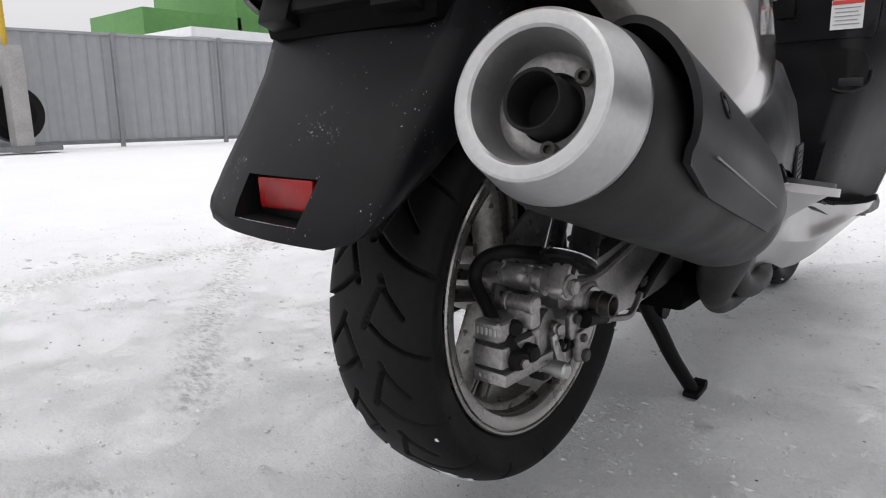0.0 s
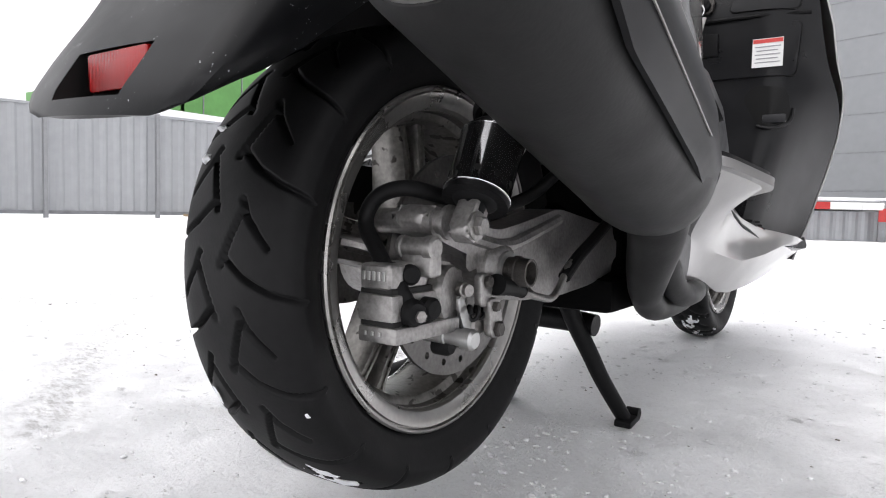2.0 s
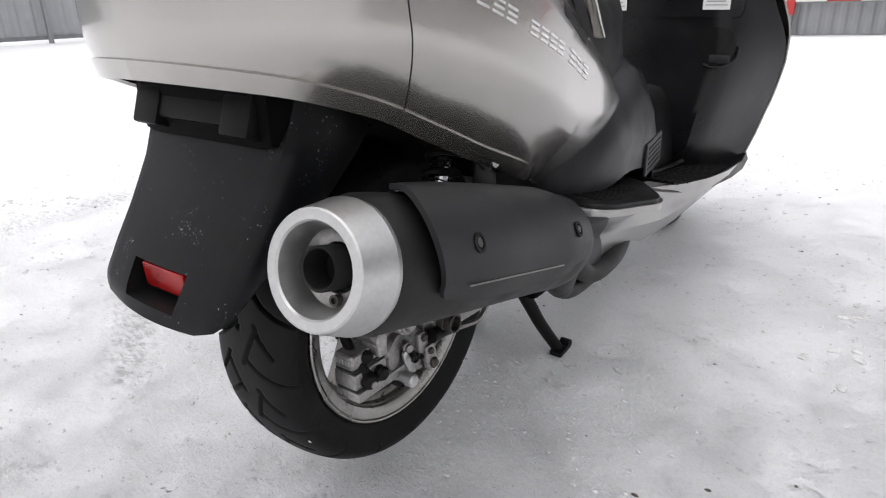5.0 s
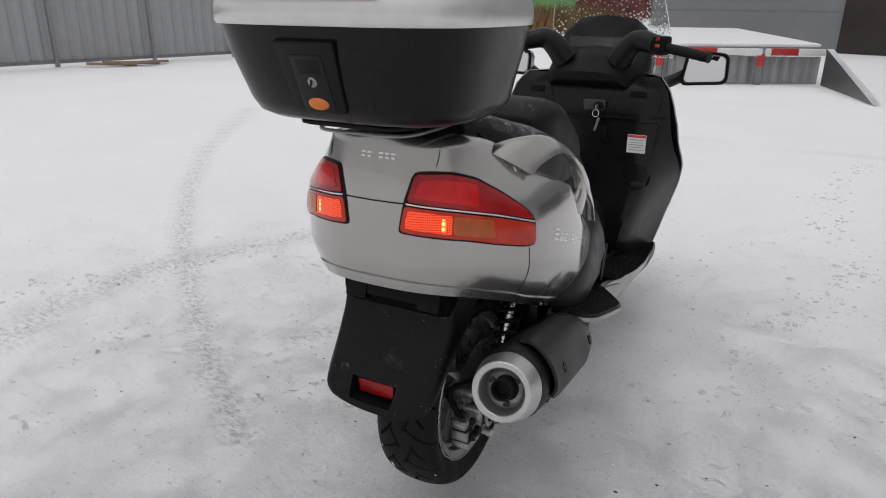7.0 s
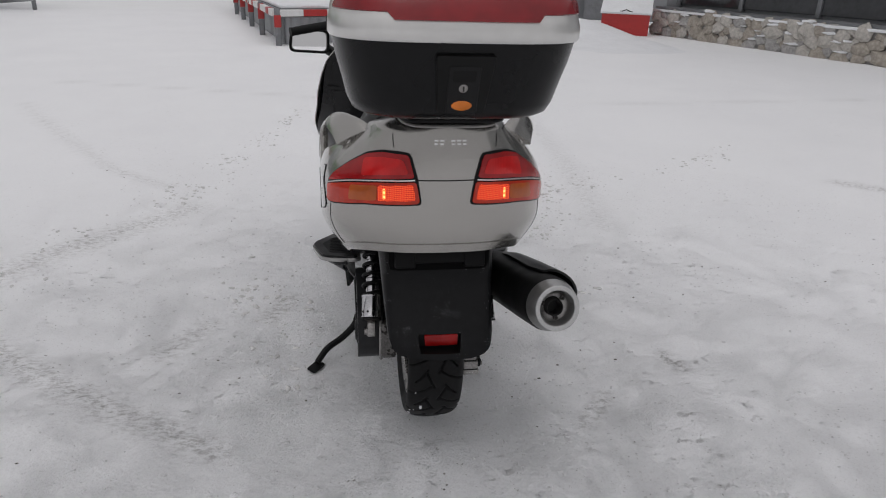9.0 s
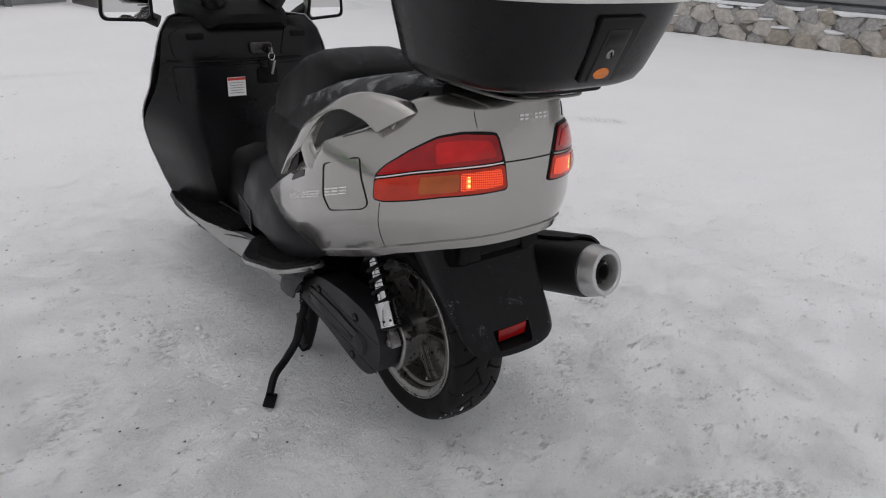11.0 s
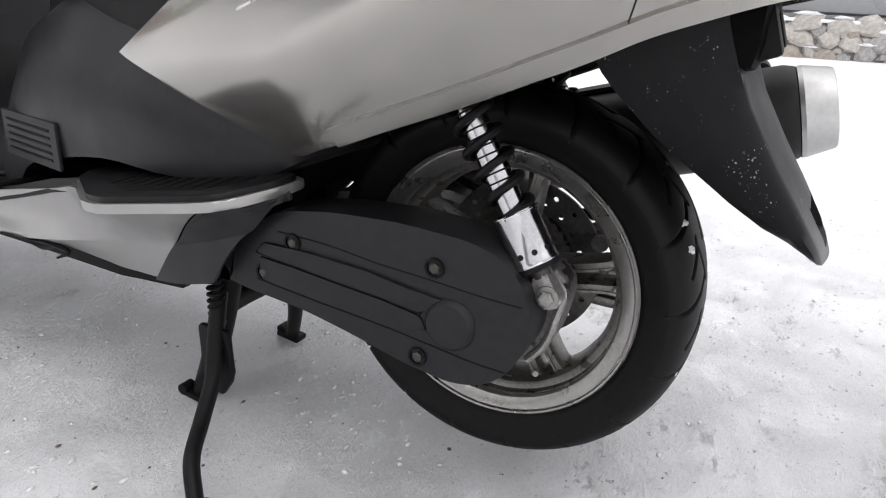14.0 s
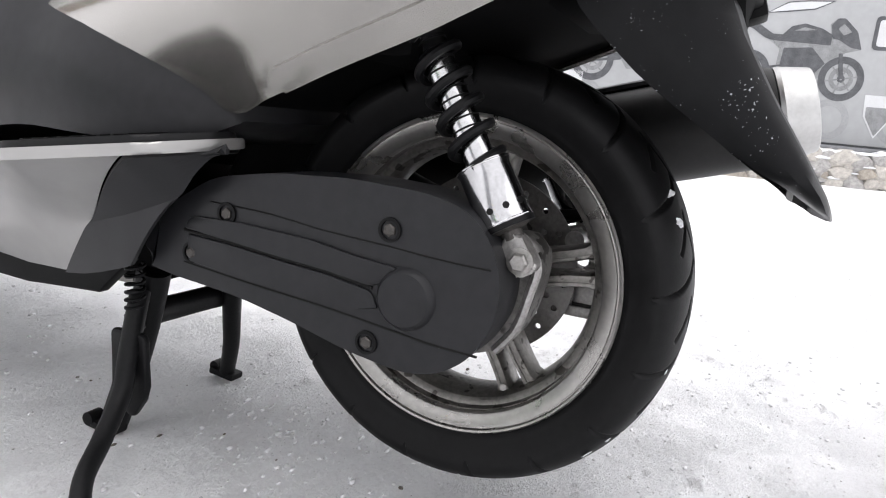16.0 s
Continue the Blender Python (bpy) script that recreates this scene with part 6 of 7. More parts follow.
part("return_spring", tube([Vector((.138 + .004 * math.cos(a), -.074 + .0022 * a, .257 + .0075 * math.sin(a))) for a in [k * .45 for k in range(44)]], .0022, 6), M_STAND, cal)
part("brake_hose", tube(curve([(.128, -.160, .272), (.122, -.166, .285), (.110, -.166, .303), (.090, -.158, .322), (.070, -.150, .342), (.070, -.146, .360), (.084, -.142, .374), (.106, -.130, .379), (.118, -.09, .372), (.118, .0, .362), (.115, .10, .380), (.11, .20, .42)], 60), .0078, 12), M_RUBBER, cal, "black rubber brake hose")
part("hose_sleeve", tube(curve([(.127, -.161, .274), (.121, -.166, .288), (.108, -.165, .306)], 10), .0105, 12), M_RUBBER, cal)
part("park_cable", tube(curve([(.148, .030, .2690), (.149, .060, .2620), (.150, .092, .2580), (.150, .115, .272), (.150, .140, .294), (.149, .19, .312), (.147, .25, .332)], 36), .0045, 10), M_STEEL, cal)
part("cable_boot", tube(curve([(.148, -.036, .284), (.148, -.005, .279), (.148, .020, .272)], 14), lambda u: .0115 - .0045 * u + .0008 * math.sin(40 * u), 14), M_RUBBER, cal, "ribbed rubber cable boot")
part("cable_nut", lathe([(.0075, 0), (.0075, .012), (.0055, .013), (.0055, .02)], frame_to((.148, .020, .272), (0, .97, -.22)), 6), M_STEEL, cal, smooth=False)
part("cable_sleeve", tube(curve([(.150, .125, .280), (.150, .165, .303), (.148, .22, .324), (.14, .32, .36)], 16), .0078, 10), M_RUBBER, cal)
# near-black blocks below the engine, underside shade put into their colour
part("engine_block", block((.26, .46, .15), Matrix.Translation((0, .62, .30)), .03), M_SHADED_BLACK, scooter, "engine underside with deep shade in its colour")
part("stand_bracket", block((.24, .12, .08), Matrix.Translation((0, .52, .262)), .02), M_SHADED_BLACK, scooter, "black stand bracket under the engine, shade in its colour")
part("under_tray", block((.18, .24, .05), Matrix.Translation((.065, .40, .240)), .012), M_SHADED_BLACK, scooter)
part("oil_pan", block((.16, .26, .06), Matrix.Translation((.02, .64, .220)), .02), M_STEEL, scooter)

# --- stands ---
cst = part("centre_stand", tube(curve([(-.115, .424, .180), (-.05, .436, .174), (.03, .434, .173), (.072, .432, .170)], 20), .0185, 14), M_STAND, scooter, "black enamelled centre stand, deployed")
for sd in (1, -1):
    leg = [(.030, .400, .215), (.046, .412, .169), (.066, .428, .120), (.084, .443, .075), (.112, .474, .010)] if sd > 0 else [(-.124, .398, .250), (-.116, .424, .170), (-.116, .450, .085), (-.122, .474, .010)]
    part("stand_leg", tube(curve(leg, 18), lambda u: (.0225 if sd < 0 else .0160) - .0030 * u, 14), M_STAND, cst)
    part("stand_foot", block((.030, .052, .012), Matrix.Translation((.116 if sd > 0 else -.131, .480, .006)) @ Euler((.1, 0, 0)).to_matrix().to_4x4(), .004), M_STAND, cst)
    part("foot_heel", lathe([(.010, 0), (.010, .022), (0, .022)], frame_to((.108 if sd > 0 else -.125, .500, .014), (sd, 0, 0)), 12), M_STAND, cst)
part("return_spring", tube([Vector((-.163 + .011 * math.cos(a), .390 + .011 * math.sin(a), .172 + .0052 * a / (2 * math.pi) * 2.0)) for a in [2 * math.pi * 9 * k / 150 for k in range(151)]], .0024, 6), M_STAND, cst)
sst = part("side_stand", tube(curve([(-.150, .395, .225), (-.185, .375, .160), (-.205, .365, .110), (-.250, .345, .072), (-.300, .315, .050), (-.335, .275, .020)], 34), lambda u: .0132 - .002 * u, 12), M_STAND, scooter, "black side stand swung out")
part("stand_blade", prism(rounded([(.355, .18), (.415, .18), (.41, .085), (.375, .062), (.352, .10)], .01, 3), .010, side_plane(-.180), .003), M_STAND, sst)
part("side_stand_foot", block((.034, .060, .012), Matrix.Translation((-.340, .262, .010)) @ Euler((0, .2, -.6)).to_matrix().to_4x4(), .005), M_STAND, sst)

# --- luggage rack and top case ---
rack = part("luggage_rack", prism(rounded([(-.095, -.43), (.095, -.43), (.115, -.38), (.11, -.08), (-.11, -.08), (-.115, -.38)], .04, 5), .006, Matrix.Translation((0, 0, 1.008)), .002), M_STAND, scooter, "black luggage rack plate")
for x, y in ((-.06, -.21), (.06, -.21), (-.06, -.29), (.06, -.29)):
    part("rack_post", lathe([(.011, 0), (.009, .006), (.009, .05), (.012, .056)], Matrix.Translation((x, y, .948)), 14), M_STAND, rack)
part("rack_rail", tube(curve([(-.095, -.12, .994), (-.104, -.30, .994), (-.08, -.385, .994), (0, -.395, .994), (.08, -.385, .994), (.104, -.30, .994), (.095, -.12, .994)], 40), .0035, 8), M_STEEL, rack)


# ---- top case: a thing clipped on the rack ----
top_case = thing("top_case", "black and silver top case with a red reflector lid", "top case", at=(0, -.30, 1.02))


def case_ring(z, hw, front, rear, power=3.4, n=72):
    """A rounded plan outline at height z: half width, front and rear y."""
    cy, hd = (front + rear) / 2, (front - rear) / 2
    out = []
    for k in range(n):
        a = 2 * math.pi * k / n
        c, s = math.cos(a), math.sin(a)
        p = power if s < 0 else 2.8
        out.append(Vector((hw * math.copysign(abs(c) ** (2 / p), c), cy + hd * math.copysign(abs(s) ** (2 / p), s), z)))
    return out


lower = [(1.019, .170, -.13, -.43), (1.021, .192, -.11, -.455), (1.030, .207, -.10, -.472), (1.050, .216, -.09, -.486), (1.09, .225, -.08, -.503), (1.13, .236, -.072, -.518), (1.165, .243, -.066, -.528), (1.172, .245, -.064, -.530)]
body = part("case_tub", skin([case_ring(*r) for r in lower], closed_v=True, cap=True), M_TUB, top_case, "black plastic lower half", angle=40)
band = [(1.173, .249, -.060, -.536), (1.178, .251, -.058, -.540), (1.20, .250, -.060, -.540), (1.212, .247, -.064, -.536)]
dome = [(1.24, .241, -.072, -.522), (1.27, .228, -.088, -.495), (1.295, .206, -.11, -.455), (1.315, .17, -.14, -.405), (1.327, .12, -.18, -.355), (1.332, .05, -.24, -.30)]
lid = part("case_lid", skin([case_ring(*r) for r in band + dome], closed_v=True, cap=True), M_SILVER_LID, top_case, "silver painted domed lid", angle=40)


def lid_point(a, z, off):
    tab = band + dome
    zz = [r[0] for r in tab]
    hw, fr, re = (float(np.interp(z, zz, [r[i] for r in tab])) for i in (1, 2, 3))
    cy, hd = (fr + re) / 2, (fr - re) / 2
    c, s = math.cos(a), math.sin(a)
    p = Vector((hw * math.copysign(abs(c) ** (2 / 3.4), c), cy + hd * math.copysign(abs(s) ** (2 / 3.4), s), z))
    n = Vector((c * .8, s, .75 if z > 1.22 else .15)).normalized()
    return p + n * off


rows = []
for k in range(37):
    f = -1 + 2 * k / 36
    a = radians(270 + 70 * f)
    z0 = 1.222 - (.012 if abs(f) < .28 else 0)
    z1 = 1.222 + .088 * max(0.02, (1 - abs(f) ** 2.2)) ** .75
    rows.append([lid_point(a, z0, -.002)] + [lid_point(a, z0 + (z1 - z0) * j / 8, .0035) for j in range(9)] + [lid_point(a, z1, -.002)])
red = part("lid_reflector", skin(rows), M_LENS_DARKRED, lid, "dark red translucent reflector panel", angle=40)
part("lid_badge", lathe([(.03, 0), (.028, .003), (0, .004)], frame_to(lid_point(radians(270), 1.285, .002), (0, -.75, .65)) @ Matrix.Diagonal((1.6, .55, 1, 1)), 28), M_GASKET, red, "dark oval badge plate")
LATCH = Matrix.Translation((0, -.4955, 1.09)) @ Euler((radians(22), 0, 0)).to_matrix().to_4x4() @ Matrix.Translation((0, 0, -1.09)) @ Matrix(((1, 0, 0, 0), (0, 0, -1, 0), (0, 1, 0, 0), (0, 0, 0, 1)))
latch = part("latch_panel", prism(rounded([(-.046, 1.040), (.046, 1.040), (.056, 1.160), (-.056, 1.160)], .006, 3), .012, LATCH, .003), M_GASKET, body, "recessed black latch panel")
part("latch_handle", prism(rounded([(-.030, 1.042), (.030, 1.042), (.030, 1.140), (-.030, 1.140)], .005, 3), .0135, LATCH, .002), M_BLACK, latch)
part("finger_slot", prism(rounded([(-.022, 1.108), (.022, 1.108), (.022, 1.132), (-.022, 1.132)], .004, 3), .0139, LATCH, .0005), M_GASKET, latch)
part("key_barrel", lathe([(.009, 0), (.009, .006), (.007, .008), (0, .008)], frame_to((0, -.5040, 1.092), (0, -1, -.36)), 20), M_STEEL, latch)
part("key_slot", block((.0025, .002, .009), Matrix.Translation((0, -.5130, 1.0890)), 0), M_GASKET, latch)
part("amber_button", lathe([(.021, 0), (.021, .004), (.017, .007), (0, .008)], frame_to((0, -.4915, 1.057), (0, -1, -.40)) @ Matrix.Diagonal((1, .55, 1, 1)), 28), M_AMBER_BADGE, latch, "amber oval release button")


# ---- the yard: fence, buildings, loading dock, sand box, stone wall with banner ----
M_FENCE = material("galvanised_fence_sheet", (0.335, 0.345, 0.357), 0.5, 0.35, var=0.06, scale=0.8, bump=0.05, bscale=60)
M_POST_PALE = material("pale_grey_steel", (0.36, 0.35, 0.34), 0.5, 0.2, var=0.15, scale=4)
M_POST = material("grey_steel_post", (0.20, 0.205, 0.215), 0.5, 0.4, var=0.2, scale=8)
M_POST_FENCE = material("galvanised_post", (0.27, 0.275, 0.285), 0.5, 0.4, var=0.12, scale=8)
M_WALL = material("grey_wall_panel", (0.215, 0.222, 0.232), 0.55, var=0.05, scale=0.6, bump=0.03, bscale=50)
M_GREEN = material("green_cladding", (0.10, 0.27, 0.07), 0.5, var=0.10, scale=0.8)
M_WHITE = material("white_cladding", (0.66, 0.70, 0.68), 0.5, var=0.06, scale=0.8)
M_DOOR = material("dark_brown_door", (0.030, 0.020, 0.018), 0.4, var=0.2, scale=4)
M_RED = material("red_paint", (0.42, 0.030, 0.028), 0.45, var=0.15, scale=5)
M_RUST = material("faded_dark_red_paint", (0.17, 0.045, 0.045), 0.6, var=0.3, scale=1.5)
M_WHITE_PAINT = material("white_paint", (0.74, 0.74, 0.73), 0.5, var=0.08, scale=8)
M_STONE = material("field_stone", (0.36, 0.325, 0.28), 0.8, var=0.4, scale=6, bump=0.6, bscale=30, dist=0.01)
M_STONE_GREY = material("grey_field_stone", (0.36, 0.35, 0.34), 0.8, var=0.4, scale=7, bump=0.6, bscale=30, dist=0.01)
M_STONE_PALE = material("pale_field_stone", (0.47, 0.445, 0.41), 0.8, var=0.35, scale=6, bump=0.6, bscale=30, dist=0.01)
M_MORTAR = material("grey_mortar", (0.24, 0.23, 0.22), 0.9, var=0.2, scale=10, bump=0.5, bscale=60)
M_GRASS = material("dry_brown_grass", (0.20, 0.125, 0.055), 0.8, var=0.4, scale=3)
M_BANNER = material("pale_grey_banner", (0.35, 0.357, 0.364), 0.45, var=0.06, scale=1.2)
M_PRINT = material("grey_banner_print", (0.075, 0.078, 0.085), 0.5, var=0.4, scale=9)
M_PRINT_MID = material("mid_grey_banner_print", (0.22, 0.225, 0.23), 0.5, var=0.3, scale=9)
M_PALE_PRINT = material("pale_banner_print", (0.56, 0.57, 0.58), 0.5, var=0.05, scale=6)
M_BLUE = material("navy_sign_paint", (0.03, 0.045, 0.16), 0.45, var=0.1, scale=8)
M_DARKGLASS = material("dark_shop_glass", (0.03, 0.032, 0.035), 0.08, var=0.3, scale=1.5)
M_WOOD = material("weathered_wood", (0.26, 0.19, 0.12), 0.75, var=0.3, scale=9, bump=0.4, bscale=60)
M_YELLOW = material("yellow_paint", (0.55, 0.36, 0.03), 0.5, var=0.15, scale=8)


def fence_x(y):
    return -13.6 + .2 * y


FENCE_H, STEP = 2.05, 1.98
fence = tagged(new("wall_fence"), "grey corrugated sheet-metal yard fence", "fence", kind="structure")


def fence_panel(y0, y1):
    """One trapezoid-ribbed sheet between two posts."""
    bm = bmesh.new()
    n = 40
    rows = [[], []]
    for k in range(n + 1):
        f = k / n
        y = y0 + (y1 - y0) * f
        d = .014 if k % 5 < 2 else -.010
        for r, z in zip(rows, (.06, FENCE_H)):
            r.append(Vector((fence_x(y) + d, y, z)))
    skin(rows, bm=bm)
    return bm


for k in range(-6, 8):
    y0 = 7.26 + STEP * (k - 1)
    part("fence_sheet", fence_panel(y0, y0 + STEP), M_FENCE, fence, smooth=False)
    part("fence_post", block((.07, .07, FENCE_H + .1), Matrix.Translation((fence_x(y0) + .06, y0, FENCE_H / 2)), .006), M_POST_FENCE, fence)
part("fence_rail", block((.05, STEP * 14, .06), Matrix.Translation((fence_x(7.26 - STEP * .0), 7.26 - STEP * .0, .10)) @ Euler((0, 0, -math.atan(.2))).to_matrix().to_4x4(), .004), M_POST, fence)
part("fence_cap", block((.07, STEP * 14, .05), Matrix.Translation((fence_x(7.26), 7.26, FENCE_H + .01)) @ Euler((0, 0, -math.atan(.2))).to_matrix().to_4x4(), .006), M_FENCE, fence)
# sheet-metal board hung on the fence, with a small blue notice
gate = thing("metal_board", "grey sheet-metal board with a small blue notice on the fence", "board", at=(-9.0, 18.3, 0))
gm = Matrix.Translation((-8.98, 18.3, 1.27)) @ Euler((0, 0, radians(-8))).to_matrix().to_4x4()
part("board_sheet", block((1.62, .06, 2.1), gm, .01), M_FENCE, gate)
for x in (-.35, .76):
    part("board_post", block((.08, .08, 2.5), gm @ Matrix.Translation((x, .08, -.07)), .006), M_POST, gate)
part("board_brace", block((.5, .05, .05), gm @ Matrix.Translation((-1.05, .02, -.1)), .006), M_POST, gate)
notice = part("notice_board", block((.34, .02, .70), gm @ Matrix.Translation((-.36, -.045, .36)), .004), M_BLUE, gate, "navy notice with white lettering bars")
for k in range(4):
    part("text_bar", block((.22 - .06 * (k % 2), .006, .05), gm @ Matrix.Translation((-.34, -.058, .58 - .15 * k)), 0), M_WHITE_PAINT, notice)

# green and white hall behind the fence
hall = thing("industrial_hall", "long industrial hall clad in green with a white upper storey", "building", at=(-22, 30, 0))
part("green_wing", block((4, 3.8, 4.15), Matrix.Translation((-24.0, 12.7, 2.075)), .02), M_GREEN, hall, "low green wing")
part("green_wing", block((6, 26, 6.0), Matrix.Translation((-25.0, 27.4, 3.0)), .02), M_GREEN, hall)
for k in range(14):
    part("cladding_joint", block((.03, .05, 6.0), Matrix.Translation((-21.99, 15.4 + 1.8 * k, 3.0)), 0), M_POST, hall)
hm = Matrix.Translation((-17.5, 44, 0)) @ Euler((0, 0, radians(-14))).to_matrix().to_4x4()
part("green_wall", block((8, 40, 3.2), hm @ Matrix.Translation((-4, 0, 1.6)), .02), M_GREEN, hall)
part("white_wall", block((7.96, 39.9, 4.0), hm @ Matrix.Translation((-4, 0, 5.2)), .02), M_WHITE, hall)
part("roof", block((8.4, 40.4, .3), hm @ Matrix.Translation((-4, 0, 7.35)), .02), M_GREEN, hall, "green roof edge")
for k in range(8):
    w = part("window", block((.12, 1.0, 1.2), hm @ Matrix.Translation((0, -17.5 + 5 * k, 5.2)), .01), M_POST, hall)
    part("pane", block((.04, .8, 1.0), hm @ Matrix.Translation((.06, -17.5 + 5 * k, 5.2)), 0), M_DARKGLASS, w)
lowshed = thing("white_shed", "low white shed with a snowy roof behind the fence", "shed", at=(-18, 17, 0))
part("shed_wall", block((2.4, 7, 2.75), Matrix.Translation((-18.6, 13.3, 1.375)), .02), M_WHITE, lowshed)
part("shed_roof", block((2.7, 7.2, .25), Matrix.Translation((-18.6, 13.3, 2.88)), .03), M_SNOW_CLEAN, lowshed, "snow-covered shed roof")

# dry grass along the hall
grass_rng = random.Random(8)
bm = bmesh.new()
for k in range(2600):
    f = grass_rng.random()
    x, y = -12.6 + 4.2 * f + grass_rng.gauss(0, .7), 25.6 + 11 * f + grass_rng.gauss(0, .8)
    h = grass_rng.uniform(.5, 1.5)
    lean = Vector((grass_rng.gauss(0, .25), grass_rng.gauss(0, .25), h))
    w = Vector((grass_rng.uniform(.03, .08), 0, 0))
    p = Vector((x, y, 0))
    vs = [bm.verts.new(p - w), bm.verts.new(p + w), bm.verts.new(p + lean)]
    bm.faces.new(vs)
solid("dry_grass", bm, M_GRASS, "tall dry brown grass beside the hall", "grass", kind="stuff", smooth=False)
container = thing("red_container", "dark red shipping container with a snowy roof in the distance", "container", at=(-4, 44, 0))
part("container_box", block((12, 3, 2.6), Matrix.Translation((-4.2, 37.5, 1.95)), .03), M_RUST, container)
part("roof_snow", block((12, 3, .15), Matrix.Translation((-4.2, 37.5, 3.32)), .05), M_SNOW_CLEAN, container)

# --- loading dock: long platform with corrugated skirt, striped beam and a steel ramp ---
dock = thing("loading_dock", "snow-covered loading platform with red-and-white striped edge beams", "loading dock", at=(0, 14, 0))
D0, D1 = Vector((-1.30, 10.65, 0)), Vector((1.12, 11.90, 0))
along = (D1 - D0).normalized()
back = Vector((-.22, 1, 0)).normalized()
DH = .59


def quad_slab(a, b, c, d, z0, z1):
    bm = bmesh.new()
    lo = [bm.verts.new((p.x, p.y, z0)) for p in (a, b, c, d)]
    hi = [bm.verts.new((p.x, p.y, z1)) for p in (a, b, c, d)]
    bm.faces.new(lo)
    bm.faces.new(hi)
    for i in range(4):
        bm.faces.new((lo[i], lo[(i + 1) % 4], hi[(i + 1) % 4], hi[i]))
    bmesh.ops.bevel(bm, geom=list(bm.edges), offset=.015, segments=1, affect='EDGES')
    return bm


E0, E1 = D0 + back * 10.2, D1 + back * 9.4
part("platform", quad_slab(D0, D1, E1, E0, DH - .10, DH), M_POST, dock)
part("platform_snow", quad_slab(D0 + Vector((.05, .05, 0)), D1 + Vector((-.05, .05, 0)), E1, E0, DH + .004, DH + .07), M_SNOW_CLEAN, dock, "snow lying on the platform")


def skirt(a, b, out):
    n = int((b - a).length / .045)
    rows = [[], []]
    for k in range(n + 1):
        p = a.lerp(b, k / n) + out * (.010 if (k // 2) % 2 else -.010)
        rows[0].append(Vector((p.x, p.y, .0)))
        rows[1].append(Vector((p.x, p.y, DH - .14)))
    return skin(rows)


side_out = Vector((-back.y, back.x, 0))
part("skirt_sheet", skirt(D0 + back * .10, D1 + back * .10, back), M_FENCE, dock, smooth=False)
part("skirt_sheet", skirt(D0 + side_out * -.12 + back * .1, E0 + side_out * -.12, side_out), M_FENCE, dock, smooth=False)


def striped_beam(a, b, name):
    n = max(2, int((b - a).length / .42))
    for k in range(n):
        p, q = a.lerp(b, k / n), a.lerp(b, (k + 1) / n)
        mid = (p + q) / 2
        ang = math.atan2((q - p).y, (q - p).x)
        part(name, block(((q - p).length - .004, .09, .11), Matrix.Translation((mid.x, mid.y, DH - .06)) @ Euler((0, 0, ang)).to_matrix().to_4x4(), .006), M_RED if k % 3 == 1 else M_WHITE_PAINT, dock)


striped_beam(D0 - back * .06, D1 - back * .06, "beam_section")
striped_beam(D0 + side_out * .06, E0 + side_out * .06, "beam_section")
for p in (D0, D0.lerp(D1, .62)) + tuple(D0 + back * (2.0 * k) + side_out * .05 for k in range(1, 5)):
    post = part("dock_post", block((.10, .10, DH + .05), Matrix.Translation((p.x, p.y - .06, DH / 2)), .008), M_POST, dock)
    part("warning_sleeve", block((.115, .115, .20), Matrix.Translation((p.x, p.y - .06, .40)), .008), M_RED, post, "red warning sleeve")
# ramp plate with triangular cheeks
rt0, rt1 = Vector((1.16, 11.80, DH)), Vector((1.72, 9.25, .02))
rw = Vector((.10, .04, 0))
bm = bmesh.new()
vs = [bm.verts.new(p) for p in (rt0, rt1, rt1 + rw, rt0 + rw)]
bm.faces.new(vs)
bmesh.ops.solidify(bm, geom=list(bm.faces), thickness=.05)
ramp = part("ramp_plate", bm, M_SNOW_CLEAN, dock, "snowy steel ramp")
bm = bmesh.new()
vs = [bm.verts.new(p) for p in (rt0, rt1, Vector((rt0.x, rt0.y, 0)))]
bm.faces.new(vs)
bmesh.ops.solidify(bm, geom=list(bm.faces), thickness=.04)
part("ramp_cheek", bm, M_STEEL, dock)

# --- grey hall at the back with a brown door ---
bld = thing("grey_building", "grey panel-clad building with a dark brown door", "building", at=(4, 22, 0))
bw = Matrix.Translation((3.0, 21.6, 0)) @ Euler((0, 0, radians(-21))).to_matrix().to_4x4()
part("wall", block((14.8, .3, 7.5), bw @ Matrix.Translation((-0.1, .15, 3.75)), .01), M_WALL, bld)
for k in range(1, 7):
    part("panel_joint", block((14.8, .012, .025), bw @ Matrix.Translation((-0.1, -.003, 1.15 * k)), 0), M_POST, bld)
dr = part("door", block((1.95, .10, 3.0), bw @ Matrix.Translation((-.30, -.03, 1.5)), .01), M_DOOR, bld, "dark brown metal door")
part("door_handle", tube(curve([(0, 0, 0), (.0, -.06, 0), (.10, -.06, 0)], 8), .012, 8), M_CHROME, dr)
dr.children[0].matrix_world = bw @ Matrix.Translation((.45, -.08, 1.05))
part("door_frame", block((2.2, .06, .1), bw @ Matrix.Translation((-.30, -.02, 3.05)), .006), M_POST, dr)
part("corner_pilaster", block((.9, .35, 7.5), bw @ Matrix.Translation((5.2, -.1, 3.75)), .02), M_POST, bld)
part("far_gate_leaf", block((3.4, .06, 4.0), bw @ Matrix.Translation((2.9, -.03, 2.0)), .01), M_WALL, bld)

# --- red sand box ---
sb = thing("sand_box", "red sheet-metal sand box with a snow-covered sloping lid", "sand box", at=(7.0, 14.6, 0))
sm = Matrix.Translation((6.58, 14.45, 0)) @ Euler((0, 0, radians(-24))).to_matrix().to_4x4()
bm = bmesh.new()
pr = [(-.42, 0), (.42, 0), (.42, .78), (-.42, .46)]
